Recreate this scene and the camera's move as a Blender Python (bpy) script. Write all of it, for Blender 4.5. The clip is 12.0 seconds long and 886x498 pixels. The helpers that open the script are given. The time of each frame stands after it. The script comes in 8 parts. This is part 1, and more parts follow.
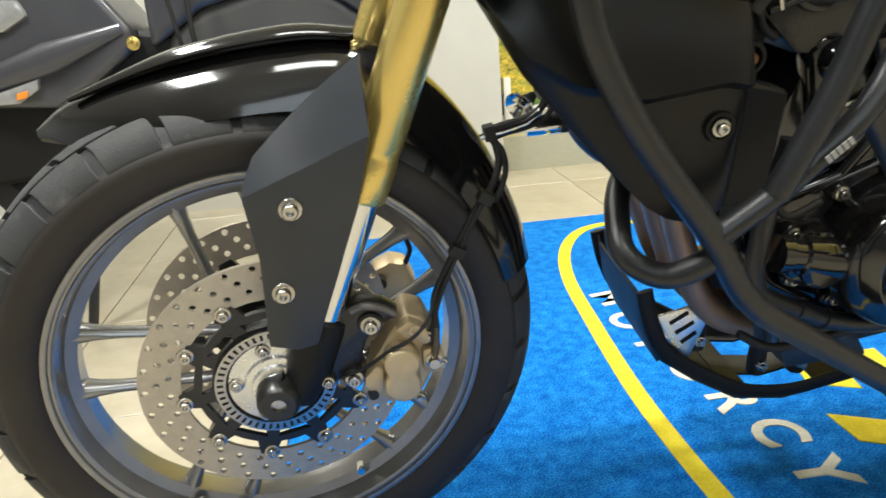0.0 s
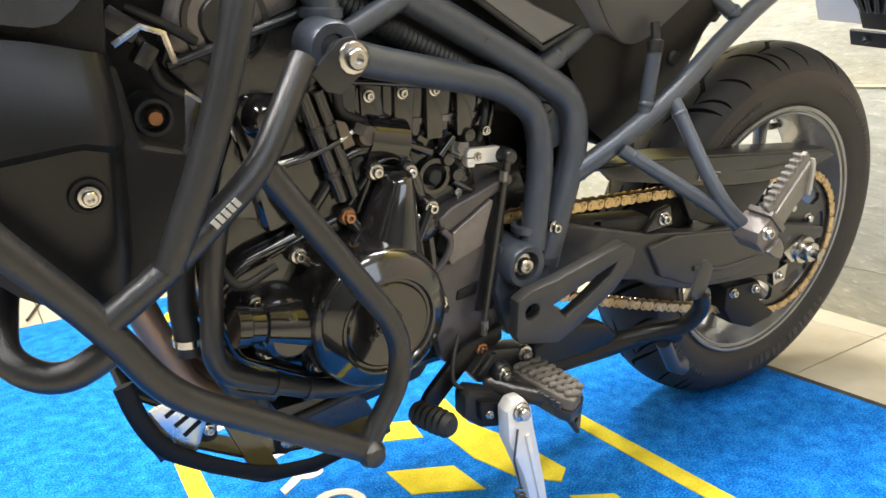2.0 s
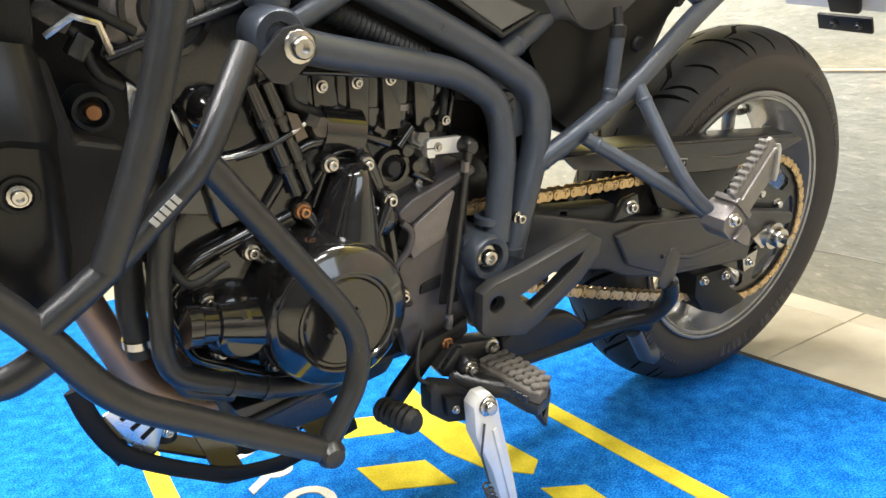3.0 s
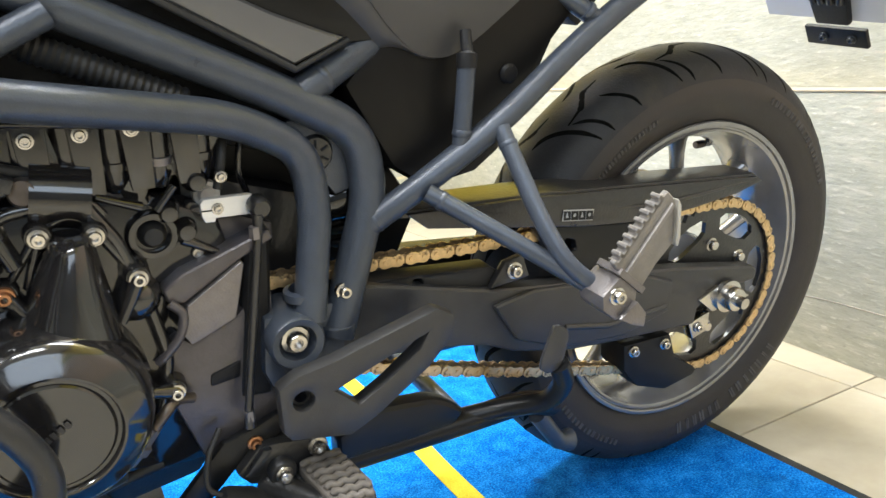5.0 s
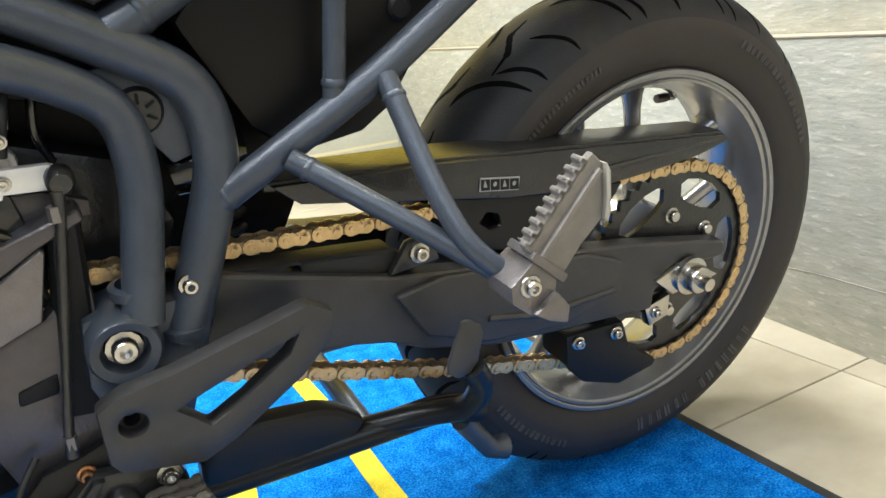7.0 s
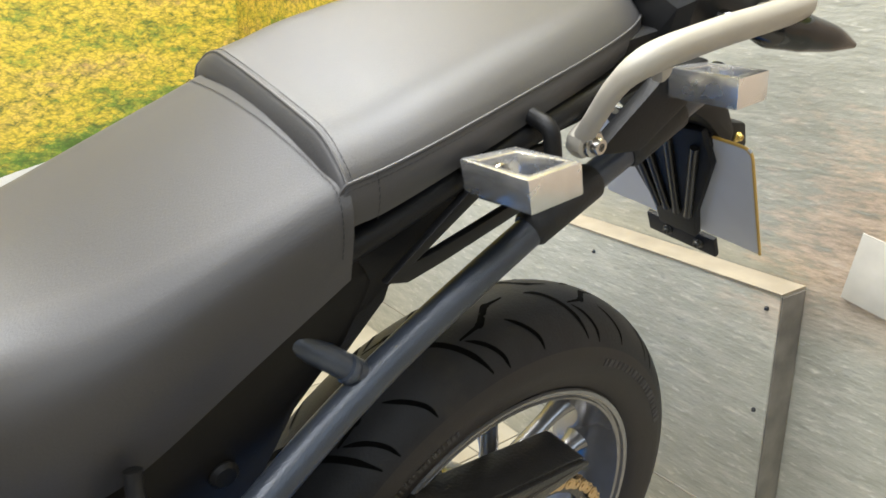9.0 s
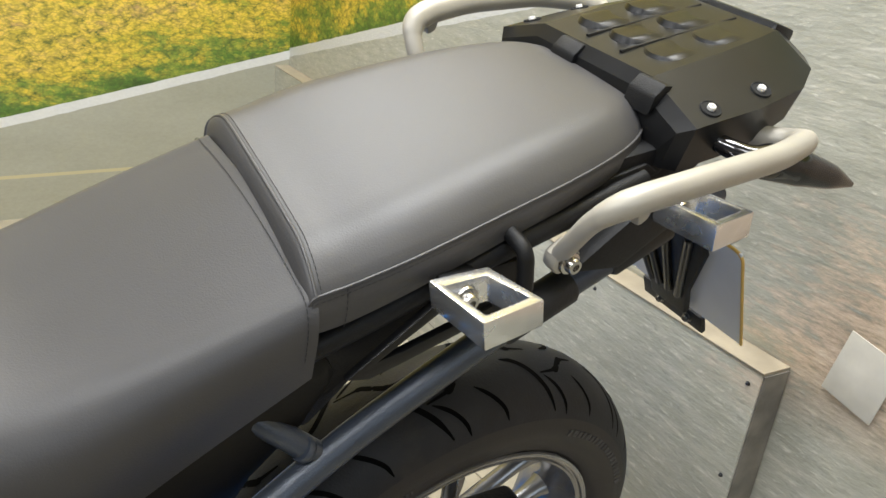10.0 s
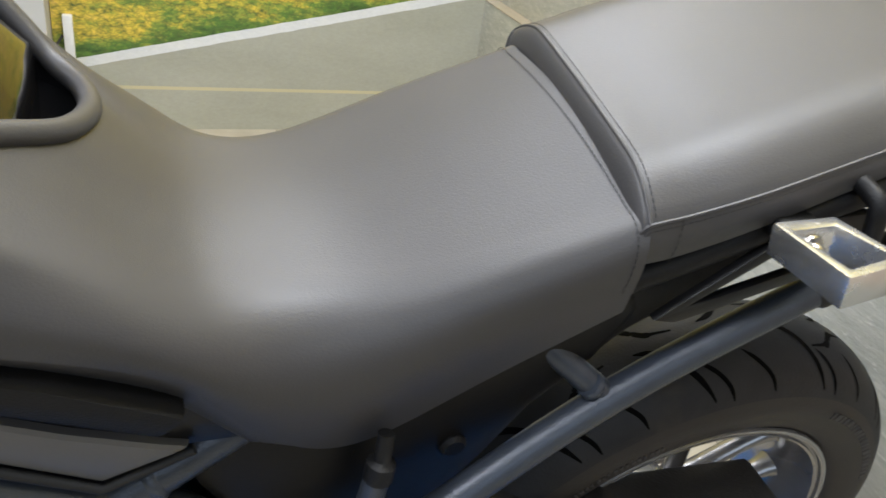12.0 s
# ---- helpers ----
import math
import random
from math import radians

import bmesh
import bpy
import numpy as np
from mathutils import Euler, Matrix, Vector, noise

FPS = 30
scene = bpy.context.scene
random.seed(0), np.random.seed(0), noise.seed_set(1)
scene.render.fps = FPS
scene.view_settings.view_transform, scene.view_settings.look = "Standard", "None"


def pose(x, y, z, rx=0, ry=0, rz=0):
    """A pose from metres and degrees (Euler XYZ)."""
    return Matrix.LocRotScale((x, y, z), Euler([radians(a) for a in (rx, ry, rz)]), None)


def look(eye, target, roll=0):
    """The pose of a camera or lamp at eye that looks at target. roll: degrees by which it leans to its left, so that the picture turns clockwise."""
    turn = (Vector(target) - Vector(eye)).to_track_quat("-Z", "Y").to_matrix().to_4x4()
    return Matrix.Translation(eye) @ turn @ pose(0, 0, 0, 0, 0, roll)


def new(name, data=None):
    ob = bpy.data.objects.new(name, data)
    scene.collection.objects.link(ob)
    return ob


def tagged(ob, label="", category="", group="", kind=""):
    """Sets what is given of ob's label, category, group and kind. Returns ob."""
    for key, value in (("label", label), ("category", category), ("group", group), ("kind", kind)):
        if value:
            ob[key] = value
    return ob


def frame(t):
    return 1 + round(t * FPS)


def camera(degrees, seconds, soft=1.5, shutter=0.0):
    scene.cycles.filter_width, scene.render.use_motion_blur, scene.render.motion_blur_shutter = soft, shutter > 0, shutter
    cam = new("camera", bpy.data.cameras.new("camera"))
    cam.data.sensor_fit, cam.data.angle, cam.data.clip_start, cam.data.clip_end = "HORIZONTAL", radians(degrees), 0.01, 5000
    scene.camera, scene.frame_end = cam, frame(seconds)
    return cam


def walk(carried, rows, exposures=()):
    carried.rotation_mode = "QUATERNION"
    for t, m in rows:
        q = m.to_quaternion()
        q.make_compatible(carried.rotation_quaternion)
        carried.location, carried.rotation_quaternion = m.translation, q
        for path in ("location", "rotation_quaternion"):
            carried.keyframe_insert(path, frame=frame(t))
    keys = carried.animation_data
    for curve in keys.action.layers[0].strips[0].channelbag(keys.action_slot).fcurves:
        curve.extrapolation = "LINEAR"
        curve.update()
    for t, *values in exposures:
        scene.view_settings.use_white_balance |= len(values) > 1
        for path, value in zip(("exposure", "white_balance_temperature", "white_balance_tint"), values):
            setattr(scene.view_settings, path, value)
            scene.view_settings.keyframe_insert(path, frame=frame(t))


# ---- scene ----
cam = camera(60.5, 12.0, shutter=0.2)
PATH = [
    (0, (0.111, -0.92, 0.7), (0.322, 0.974, 0.093), -4.4),
    (0.5, (0.2, -0.944, 0.708), (0.543, 0.96, 0.198), -3.8),
    (1, (0.282, -0.937, 0.707), (0.875, 0.917, 0.249), -2.8),
    (1.5, (0.333, -0.914, 0.681), (1.177, 0.841, 0.227), -3.0),
    (2, (0.359, -0.906, 0.667), (1.372, 0.746, 0.172), -3.8),
    (2.5, (0.373, -0.903, 0.665), (1.422, 0.716, 0.139), -4.3),
    (2.7, (0.375, -0.904, 0.664), (1.425, 0.714, 0.136), -4.4),
    (4.3, (0.589, -0.885, 0.669), (1.577, 0.788, 0.197), -4.7),
    (4.5, (0.631, -0.884, 0.671), (1.595, 0.803, 0.198), -4.7),
    (5, (0.729, -0.884, 0.664), (1.615, 0.842, 0.179), -5.4),
    (5.5, (0.808, -0.862, 0.641), (1.66, 0.878, 0.141), -5.5),
    (6, (0.87, -0.827, 0.619), (1.723, 0.904, 0.093), -5.8),
    (6.5, (0.891, -0.811, 0.612), (1.739, 0.917, 0.067), -6.2),
    (6.7, (0.892, -0.805, 0.613), (1.742, 0.92, 0.062), -6.3),
    (8.3, (0.943, -0.754, 0.834), (1.984, 0.824, 0.182), -4.2),
    (8.5, (0.957, -0.736, 0.884), (2.038, 0.815, 0.232), -3.4),
    (9, (1.028, -0.634, 0.962), (2.209, 0.847, 0.32), -1.0),
    (9.5, (1.067, -0.645, 1.044), (2.194, 0.835, 0.309), 2.7),
    (10, (1.07, -0.646, 1.083), (2.164, 0.845, 0.323), 6.3),
    (10.5, (1.06, -0.637, 1.089), (2.137, 0.862, 0.32), 9.5),
    (11, (1.046, -0.628, 1.072), (2.048, 0.9, 0.257), 10.2),
    (11.5, (1.027, -0.61, 1.053), (1.906, 0.957, 0.176), 9.4),
    (12, (0.983, -0.57, 1.036), (1.708, 1.048, 0.112), 8.4),
]
walk(cam, [(t, look(eye, target, roll)) for t, eye, target, roll in PATH], [(0.0, 0.28, 6450, 6), (0.5, 0.25, 6700, 7), (1.0, 0.45, 6800, 9), (1.5, 0.95, 6500, 11), (2.5, 1.0, 6450, 11), (4.5, 1.02, 6150, 10), (6.7, 0.82, 6000, 9), (8.3, 0.42, 6000, 9), (9.0, 0.15, 6100, 10), (9.6, -0.2, 6150, 10), (12.0, -0.15, 5850, 12)])

# ---------------------------------------------------------------- light
world = bpy.data.worlds.new("world")
scene.world = world
world.use_nodes = True
world.node_tree.nodes["Background"].inputs[0].default_value = (0.55, 0.6, 0.7, 1)
world.node_tree.nodes["Background"].inputs[1].default_value = 0.03


def area_lamp(name, eye, target, sx, sy, power, colour):
    d = bpy.data.lights.new(name, "AREA")
    d.shape, d.size, d.size_y, d.energy, d.color = "RECTANGLE", sx, sy, power, colour
    ob = new(name, d)
    ob.matrix_world = look(eye, target)
    return ob


# added lamps, all out of view: ceiling rows and a cool front fill
for lx, ly, sx, power in ((-1.1, -0.6, 0.35, 88), (-1.1, 1.2, 0.35, 44), (0.35, -1.15, 1.2, 27), (1.75, -0.15, 1.2, 92), (1.7, 1.3, 1.2, 64)):
    area_lamp("ceiling_fill_lamp", (lx, ly, 2.95), (lx, ly, 0), sx, 0.4 if sx > 1 else 0.9, power, (1.0, 0.985, 0.95))
area_lamp("front_fill_lamp", (0.9, -3.6, 2.3), (1.0, 0, 0.5), 3.8, 1.3, 38, (0.80, 0.90, 1.0))


# ---------------------------------------------------------------- materials
def material(name, colour, rough=0.5, metal=0.0, vary=0.12, scale=30.0, bump=0.0, bump_scale=200.0, coat=0.0, spec=0.5, wear=None, detail=4.0):
    """A principled material with two scales of variation in tone and roughness, and a fine relief."""
    m = bpy.data.materials.new(name)
    m.use_nodes = True
    nt = m.node_tree
    b = nt.nodes["Principled BSDF"]
    b.inputs["Metallic"].default_value = metal
    b.inputs["Coat Weight"].default_value = coat
    b.inputs["Coat Roughness"].default_value = 0.06
    b.inputs["Specular IOR Level"].default_value = spec
    tc = nt.nodes.new("ShaderNodeTexCoord")
    n1 = nt.nodes.new("ShaderNodeTexNoise")
    n1.inputs["Scale"].default_value, n1.inputs["Detail"].default_value = scale, detail
    n2 = nt.nodes.new("ShaderNodeTexNoise")
    n2.inputs["Scale"].default_value, n2.inputs["Detail"].default_value = scale * 0.13, 3
    mixn = nt.nodes.new("ShaderNodeMath")
    mixn.operation = "ADD"
    half = nt.nodes.new("ShaderNodeMath")
    half.operation, half.inputs[1].default_value = "MULTIPLY", 0.5
    for n in (n1, n2):
        nt.links.new(tc.outputs["Object"], n.inputs["Vector"])
    nt.links.new(n1.outputs["Fac"], mixn.inputs[0])
    nt.links.new(n2.outputs["Fac"], mixn.inputs[1])
    nt.links.new(mixn.outputs[0], half.inputs[0])
    ramp = nt.nodes.new("ShaderNodeValToRGB")
    lo = [c * (1 - vary) for c in colour]
    hi = [min(1, c * (1 + vary)) for c in colour]
    ramp.color_ramp.elements[0].position, ramp.color_ramp.elements[0].color = 0.32, (*lo, 1)
    ramp.color_ramp.elements[1].position, ramp.color_ramp.elements[1].color = 0.68, (*hi, 1)
    nt.links.new(half.outputs[0], ramp.inputs["Fac"])
    out = ramp.outputs["Color"]
    if wear:
        n3 = nt.nodes.new("ShaderNodeTexNoise")
        n3.inputs["Scale"].default_value, n3.inputs["Detail"].default_value = wear[1], 8
        nt.links.new(tc.outputs["Object"], n3.inputs["Vector"])
        r3 = nt.nodes.new("ShaderNodeValToRGB")
        r3.color_ramp.elements[0].position, r3.color_ramp.elements[1].position = wear[2], wear[2] + 0.1
        nt.links.new(n3.outputs["Fac"], r3.inputs["Fac"])
        mx = nt.nodes.new("ShaderNodeMix")
        mx.data_type = "RGBA"
        nt.links.new(r3.outputs["Color"], mx.inputs[0])
        nt.links.new(out, mx.inputs[6])
        mx.inputs[7].default_value = (*wear[0], 1)
        out = mx.outputs[2]
    nt.links.new(out, b.inputs["Base Color"])
    rr = nt.nodes.new("ShaderNodeMapRange")
    rr.inputs["To Min"].default_value, rr.inputs["To Max"].default_value = max(0.02, rough - 0.08), min(1, rough + 0.08)
    nt.links.new(half.outputs[0], rr.inputs["Value"])
    nt.links.new(rr.outputs[0], b.inputs["Roughness"])
    if bump:
        nb = nt.nodes.new("ShaderNodeTexNoise")
        nb.inputs["Scale"].default_value, nb.inputs["Detail"].default_value = bump_scale, 3
        nt.links.new(tc.outputs["Object"], nb.inputs["Vector"])
        bp = nt.nodes.new("ShaderNodeBump")
        bp.inputs["Strength"].default_value, bp.inputs["Distance"].default_value = bump, 0.002
        nt.links.new(nb.outputs["Fac"], bp.inputs["Height"])
        nt.links.new(bp.outputs["Normal"], b.inputs["Normal"])
    return m


FRAME = material("frame_paint", (0.050, 0.059, 0.077), 0.3, 0.25, 0.15, 60, 0.22, 650)
BAR = material("crash_bar_paint", (0.014, 0.0145, 0.016), 0.3, 0.0, 0.2, 50, 0.2, 700)
PLASTIC = material("matt_black_plastic", (0.007, 0.007, 0.0075), 0.5, 0, 0.2, 40, 0.25, 700, spec=0.26)
PANEL = material("satin_panel_plastic", (0.0072, 0.0073, 0.0078), 0.32, 0, 0.15, 25, 0.08, 900, spec=0.27)
GLOSS = material("gloss_black_paint", (0.009, 0.0085, 0.0085), 0.1, 0, 0.3, 20, 0, 1, 0.4)
ENGINE = material("engine_black_enamel", (0.011, 0.0102, 0.0102), 0.14, 0, 0.35, 50, 0.16, 45, 0.6)
CASTING = material("dark_casting", (0.017, 0.0165, 0.0165), 0.3, 0.1, 0.3, 60, 0.3, 300, 0.2)
GREYCAST = material("grey_casting", (0.17, 0.155, 0.15), 0.36, 0.6, 0.2, 60, 0.3, 400)
# near-black colour stands in for the shade inside cut grooves
GROOVE_SHADE = material("groove_shade", (0.002, 0.002, 0.002), 0.95, spec=0.1)
GOLD = material("gold_anodised", (0.82, 0.62, 0.20), 0.27, 0.8, 0.06, 15, 0.03, 300)
CHROME = material("chrome", (0.75, 0.75, 0.76), 0.07, 1.0, 0.05, 30)
STEEL = material("bright_steel", (0.5, 0.48, 0.45), 0.25, 1.0, 0.15, 80, 0.05, 400)
ALLOY = material("brushed_alloy", (0.78, 0.78, 0.78), 0.27, 0.9, 0.12, 60, 0.06, 500)
DISC = material("brake_disc_steel", (0.52, 0.465, 0.39), 0.42, 0.55, 0.12, 90, 0.06, 500)
CALIPER = material("caliper_gold_grey", (0.58, 0.46, 0.29), 0.42, 0.5, 0.15, 60, 0.15, 300)
RIM = material("rim_paint", (0.29, 0.285, 0.285), 0.24, 0.65, 0.12, 40, 0.06, 300)
TREAD = material("tread_rubber", (0.042, 0.042, 0.043), 0.66, 0, 0.3, 30, 0.25, 350, wear=((0.085, 0.083, 0.08), 26, 0.58), spec=0.3)
RUBBER = material("tyre_rubber", (0.024, 0.024, 0.026), 0.56, 0, 0.35, 22, 0.25, 350, wear=((0.036, 0.033, 0.03), 14, 0.6), spec=0.28)
MARK_RUBBER = material("tyre_mark_rubber", (0.074, 0.069, 0.065), 0.6, 0, 0.3, 60, 0.1, 400)
SIDEWALL = material("tyre_sidewall", (0.024, 0.0195, 0.017), 0.58, 0, 0.3, 16, 0.15, 400)
SOFT_RUBBER = material("soft_rubber", (0.009, 0.009, 0.009), 0.6, 0, 0.3, 40, 0.2, 300)
VINYL = material("seat_vinyl", (0.049, 0.0472, 0.048), 0.47, 0, 0.1, 12, 0.11, 700, spec=0.48)
THREAD = material("stitching", (0.014, 0.0135, 0.014), 0.7)
RAIL = material("grab_rail_paint", (0.36, 0.335, 0.285), 0.45, 0.15, 0.06, 30, 0.06, 400)
CHAIN = material("chain_gold_steel", (0.60, 0.43, 0.225), 0.36, 0.8, 0.3, 90, wear=((0.16, 0.115, 0.065), 130, 0.56))
CHAIN_DARK = material("greasy_steel", (0.12, 0.1, 0.085), 0.4, 0.8, 0.3, 90)
EXHAUST = material("exhaust_header", (0.3, 0.205, 0.15), 0.4, 0.5, 0.25, 20, 0.1, 200)
LABEL_WHITE = material("label_print", (0.36, 0.36, 0.35), 0.6)
PLATE = material("plate_white", (0.55, 0.57, 0.62), 0.35, 0, 0.05, 20)
PLATE_EDGE = material("plate_edge_orange", (0.55, 0.35, 0.08), 0.5)
ORANGE = material("indicator_orange", (0.8, 0.25, 0.03), 0.2, 0, 0.1, 20, 0, 1, 0.5)
INDICATOR_LENS = material("smoked_lens", (0.14, 0.138, 0.125), 0.12, 0.35, 0.3, 60, 0, 1, 0.5)
LENS = material("clear_lens", (0.3, 0.3, 0.3), 0.1, 0.2, 0.3, 40, 0, 1, 0.6)
GREYBODY = material("scooter_grey_paint", (0.07, 0.07, 0.08), 0.3, 0.3, 0.1, 10, 0.03, 300, 0.3)
# near-black colour for the shade in holes that are not cut through
HOLE_SHADE = material("recess_shade", (0.006, 0.006, 0.006), 0.9)
STAND = material("stand_alloy", (0.78, 0.76, 0.73), 0.34, 0.25, 0.1, 40, 0.08, 400)
COVER = material("side_cover_paint", (0.14, 0.14, 0.142), 0.42, 0.4, 0.1, 12, 0.03, 300)
GEARBOX = material("gearbox_enamel", (0.082, 0.074, 0.077), 0.32, 0.4, 0.25, 40, 0.2, 250)
MUDGUARD = material("mudguard_plastic", (0.0062, 0.0056, 0.005), 0.42, 0, 0.25, 14, 0.05, 300, spec=0.2)
PAD = material("pad_rubber", (0.105, 0.092, 0.078), 0.7, 0, 0.25, 60, 0.25, 500)
PEG = material("peg_casting", (0.20, 0.185, 0.17), 0.40, 0.4, 0.2, 60, 0.2, 400)
CHAIN_MID = material("chain_inner_steel", (0.3, 0.22, 0.13), 0.42, 0.7, 0.3, 90)
SATIN = material("satin_black_alloy", (0.036, 0.035, 0.035), 0.4, 0.2, 0.2, 40, 0.15, 500)
GUARD = material("fork_guard_plastic", (0.03, 0.033, 0.039), 0.33, 0, 0.12, 30, 0.12, 900)
LEDGE_END = material("print_edge_dark", (0.21, 0.19, 0.155), 0.6, 0, 0.45, 22, 0.1, 150)
COPPER = material("copper_cap", (0.4, 0.2, 0.1), 0.3, 0.9)


# ---------------------------------------------------------------- mesh helpers
def mesh_of(name, verts, faces, smooth=True):
    me = bpy.data.meshes.new(name)
    me.from_pydata([tuple(v) for v in verts], [], faces)
    me.update()
    if smooth:
        me.polygons.foreach_set("use_smooth", [True] * len(me.polygons))
    return me


def finish(ob, mat, parent=None, label=""):
    if mat is not None:
        ob.data.materials.append(mat)
    if parent is not None:
        ob.parent = parent
    if label:
        ob["label"] = label
    return ob


def part(name, data, mat, parent, label=""):
    """Links a bmesh or mesh as one object under a thing or a part."""
    if isinstance(data, bmesh.types.BMesh):
        me = bpy.data.meshes.new(name)
        data.normal_update()
        data.to_mesh(me)
        data.free()
        data = me
    return finish(new(name, data), mat, parent, label)


def smooth_by_angle(me, angle=35):
    me.polygons.foreach_set("use_smooth", [True] * len(me.polygons))
    me.set_sharp_from_angle(angle=radians(angle))
    return me


def rounded(points, radius, steps=6):
    """A polyline whose corners are rounded off."""
    pts = [Vector(p) for p in points]
    out = [pts[0]]
    for a, b, c in zip(pts, pts[1:], pts[2:]):
        r = min(radius, (a - b).length * 0.48, (c - b).length * 0.48)
        p, q = b + (a - b).normalized() * r, b + (c - b).normalized() * r
        out += [p * (1 - s) ** 2 + b * 2 * s * (1 - s) + q * s * s for s in [i / steps for i in range(steps + 1)]]
    return out + [pts[-1]]


def spline(points, steps=6):
    """A smooth curve through the points."""
    pts = [Vector(p) for p in points]
    pts = [pts[0] * 2 - pts[1]] + pts + [pts[-1] * 2 - pts[-2]]
    out = []
    for a, b, c, d in zip(pts, pts[1:], pts[2:], pts[3:]):
        for i in range(steps):
            t = i / steps
            out.append(0.5 * (2 * b + (c - a) * t + (2 * a - 5 * b + 4 * c - d) * t * t + (3 * b - a - 3 * c + d) * t ** 3))
    return out + [pts[-2]]


def sweep(name, path, radius, sides=14, cap=True, flat=1.0):
    """A tube along a path; radius a number or one per point; flat squeezes it along its second axis."""
    path = [Vector(p) for p in path]
    clean = [path[0]]
    for p in path[1:]:
        if (p - clean[-1]).length > 1e-5:
            clean.append(p)
    path = clean
    rad = radius if isinstance(radius, (list, tuple)) else [radius] * len(path)
    if len(rad) != len(path):
        rad = [np.interp(i / (len(path) - 1), np.linspace(0, 1, len(rad)), rad) for i in range(len(path))]
    tang = [(path[min(i + 1, len(path) - 1)] - path[max(i - 1, 0)]).normalized() for i in range(len(path))]
    ref = Vector((0, 1, 0)) if abs(tang[0].y) < 0.9 else Vector((0, 0, 1))
    u = (ref - tang[0] * ref.dot(tang[0])).normalized()
    verts, faces = [], []
    for p, t, r in zip(path, tang, rad):
        u = (u - t * u.dot(t)).normalized()
        v = t.cross(u)
        for k in range(sides):
            a = 2 * math.pi * k / sides
            verts.append(p + u * math.cos(a) * r * flat + v * math.sin(a) * r)
    for i in range(len(path) - 1):
        for k in range(sides):
            a, b = i * sides + k, i * sides + (k + 1) % sides
            faces.append((a, b, b + sides, a + sides))
    if cap:
        faces.append(tuple(range(sides))[::-1])
        faces.append(tuple((len(path) - 1) * sides + k for k in range(sides)))
    me = mesh_of(name, verts, faces)
    return smooth_by_angle(me, 50)


def tube(name, points, r, mat, parent, label="", bend=0.04, sides=16):
    return finish(new(name, sweep(name, rounded(points, bend), r, sides)), mat, parent, label)


def lathe(name, profile, seg=64, axis="y", closed=True, arc=None):
    """Turns a profile of (radius, along) round an axis."""
    verts, faces, n = [], [], len(profile)
    for i in range(seg):
        a = 2 * math.pi * i / seg
        for r, h in profile:
            p = (r * math.cos(a), h, r * math.sin(a))
            verts.append(p if axis == "y" else (p[0], p[2], p[1]) if axis == "z" else (p[1], p[0], p[2]))
    for i in range(seg):
        j = (i + 1) % seg
        for k in range(n if closed else n - 1):
            l = (k + 1) % n
            faces.append((i * n + k, i * n + l, j * n + l, j * n + k))
    me = mesh_of(name, verts, faces)
    bm = bmesh.new()
    bm.from_mesh(me)
    bmesh.ops.remove_doubles(bm, verts=bm.verts, dist=1e-6)
    bmesh.ops.recalc_face_normals(bm, faces=bm.faces)
    bm.to_mesh(me)
    bm.free()
    return smooth_by_angle(me, 38)


def prism(name, outline, y0, y1, bevel=0.004, holes=(), segments=2, taper=None):
    """A plate or block: an outline in x and z, between y0 and y1, with rounded edges and round or shaped holes."""
    bm = bmesh.new()

    def loop(pts, y):
        return [bm.verts.new((x, y, z)) for x, z in pts]

    if holes:
        edges = []
        for pts in (outline, *holes):
            vs = loop(pts, y0)
            edges += [bm.edges.new((vs[i], vs[(i + 1) % len(vs)])) for i in range(len(vs))]
        bmesh.ops.triangle_fill(bm, edges=edges, use_beauty=True, use_dissolve=False)
    else:
        bm.faces.new(loop(outline, y0))
    ret = bmesh.ops.extrude_face_region(bm, geom=list(bm.faces))
    moved = [v for v in ret["geom"] if isinstance(v, bmesh.types.BMVert)]
    for v in moved:
        v.co.y = y1
    if taper:
        cx = sum(v.co.x for v in moved) / len(moved)
        cz = sum(v.co.z for v in moved) / len(moved)
        for v in moved:
            v.co.x, v.co.z = cx + (v.co.x - cx) * taper, cz + (v.co.z - cz) * taper
    bmesh.ops.recalc_face_normals(bm, faces=bm.faces)
    if bevel:
        es = [e for e in bm.edges if len(e.link_faces) == 2 and e.calc_face_angle(0) > 0.6]
        bmesh.ops.bevel(bm, geom=es, offset=bevel, segments=segments, affect="EDGES", profile=0.6, clamp_overlap=True)
    me = bpy.data.meshes.new(name)
    bm.to_mesh(me)
    bm.free()
    return smooth_by_angle(me, 30)


def ring(cx, cz, r, n=20, a0=0.0):
    return [(cx + r * math.cos(a0 + 2 * math.pi * k / n), cz + r * math.sin(a0 + 2 * math.pi * k / n)) for k in range(n)]


def box(name, x0, x1, y0, y1, z0, z1, bevel=0.003):
    return prism(name, [(x0, z0), (x1, z0), (x1, z1), (x0, z1)], y0, y1, bevel)


def loft(name, sections, closed=True, cap=True, angle=45):
    """A skin over sections, each a list of as many points."""
    n = len(sections[0])
    verts = [p for s in sections for p in s]
    faces = []
    for i in range(len(sections) - 1):
        for k in range(n if closed else n - 1):
            a, b = i * n + k, i * n + (k + 1) % n
            faces.append((a, b, b + n, a + n))
    if cap and closed:
        faces.append(tuple(range(n))[::-1])
        faces.append(tuple((len(sections) - 1) * n + k for k in range(n)))
    me = mesh_of(name, verts, faces)
    bm = bmesh.new()
    bm.from_mesh(me)
    bmesh.ops.recalc_face_normals(bm, faces=bm.faces)
    bm.to_mesh(me)
    bm.free()
    return smooth_by_angle(me, angle)


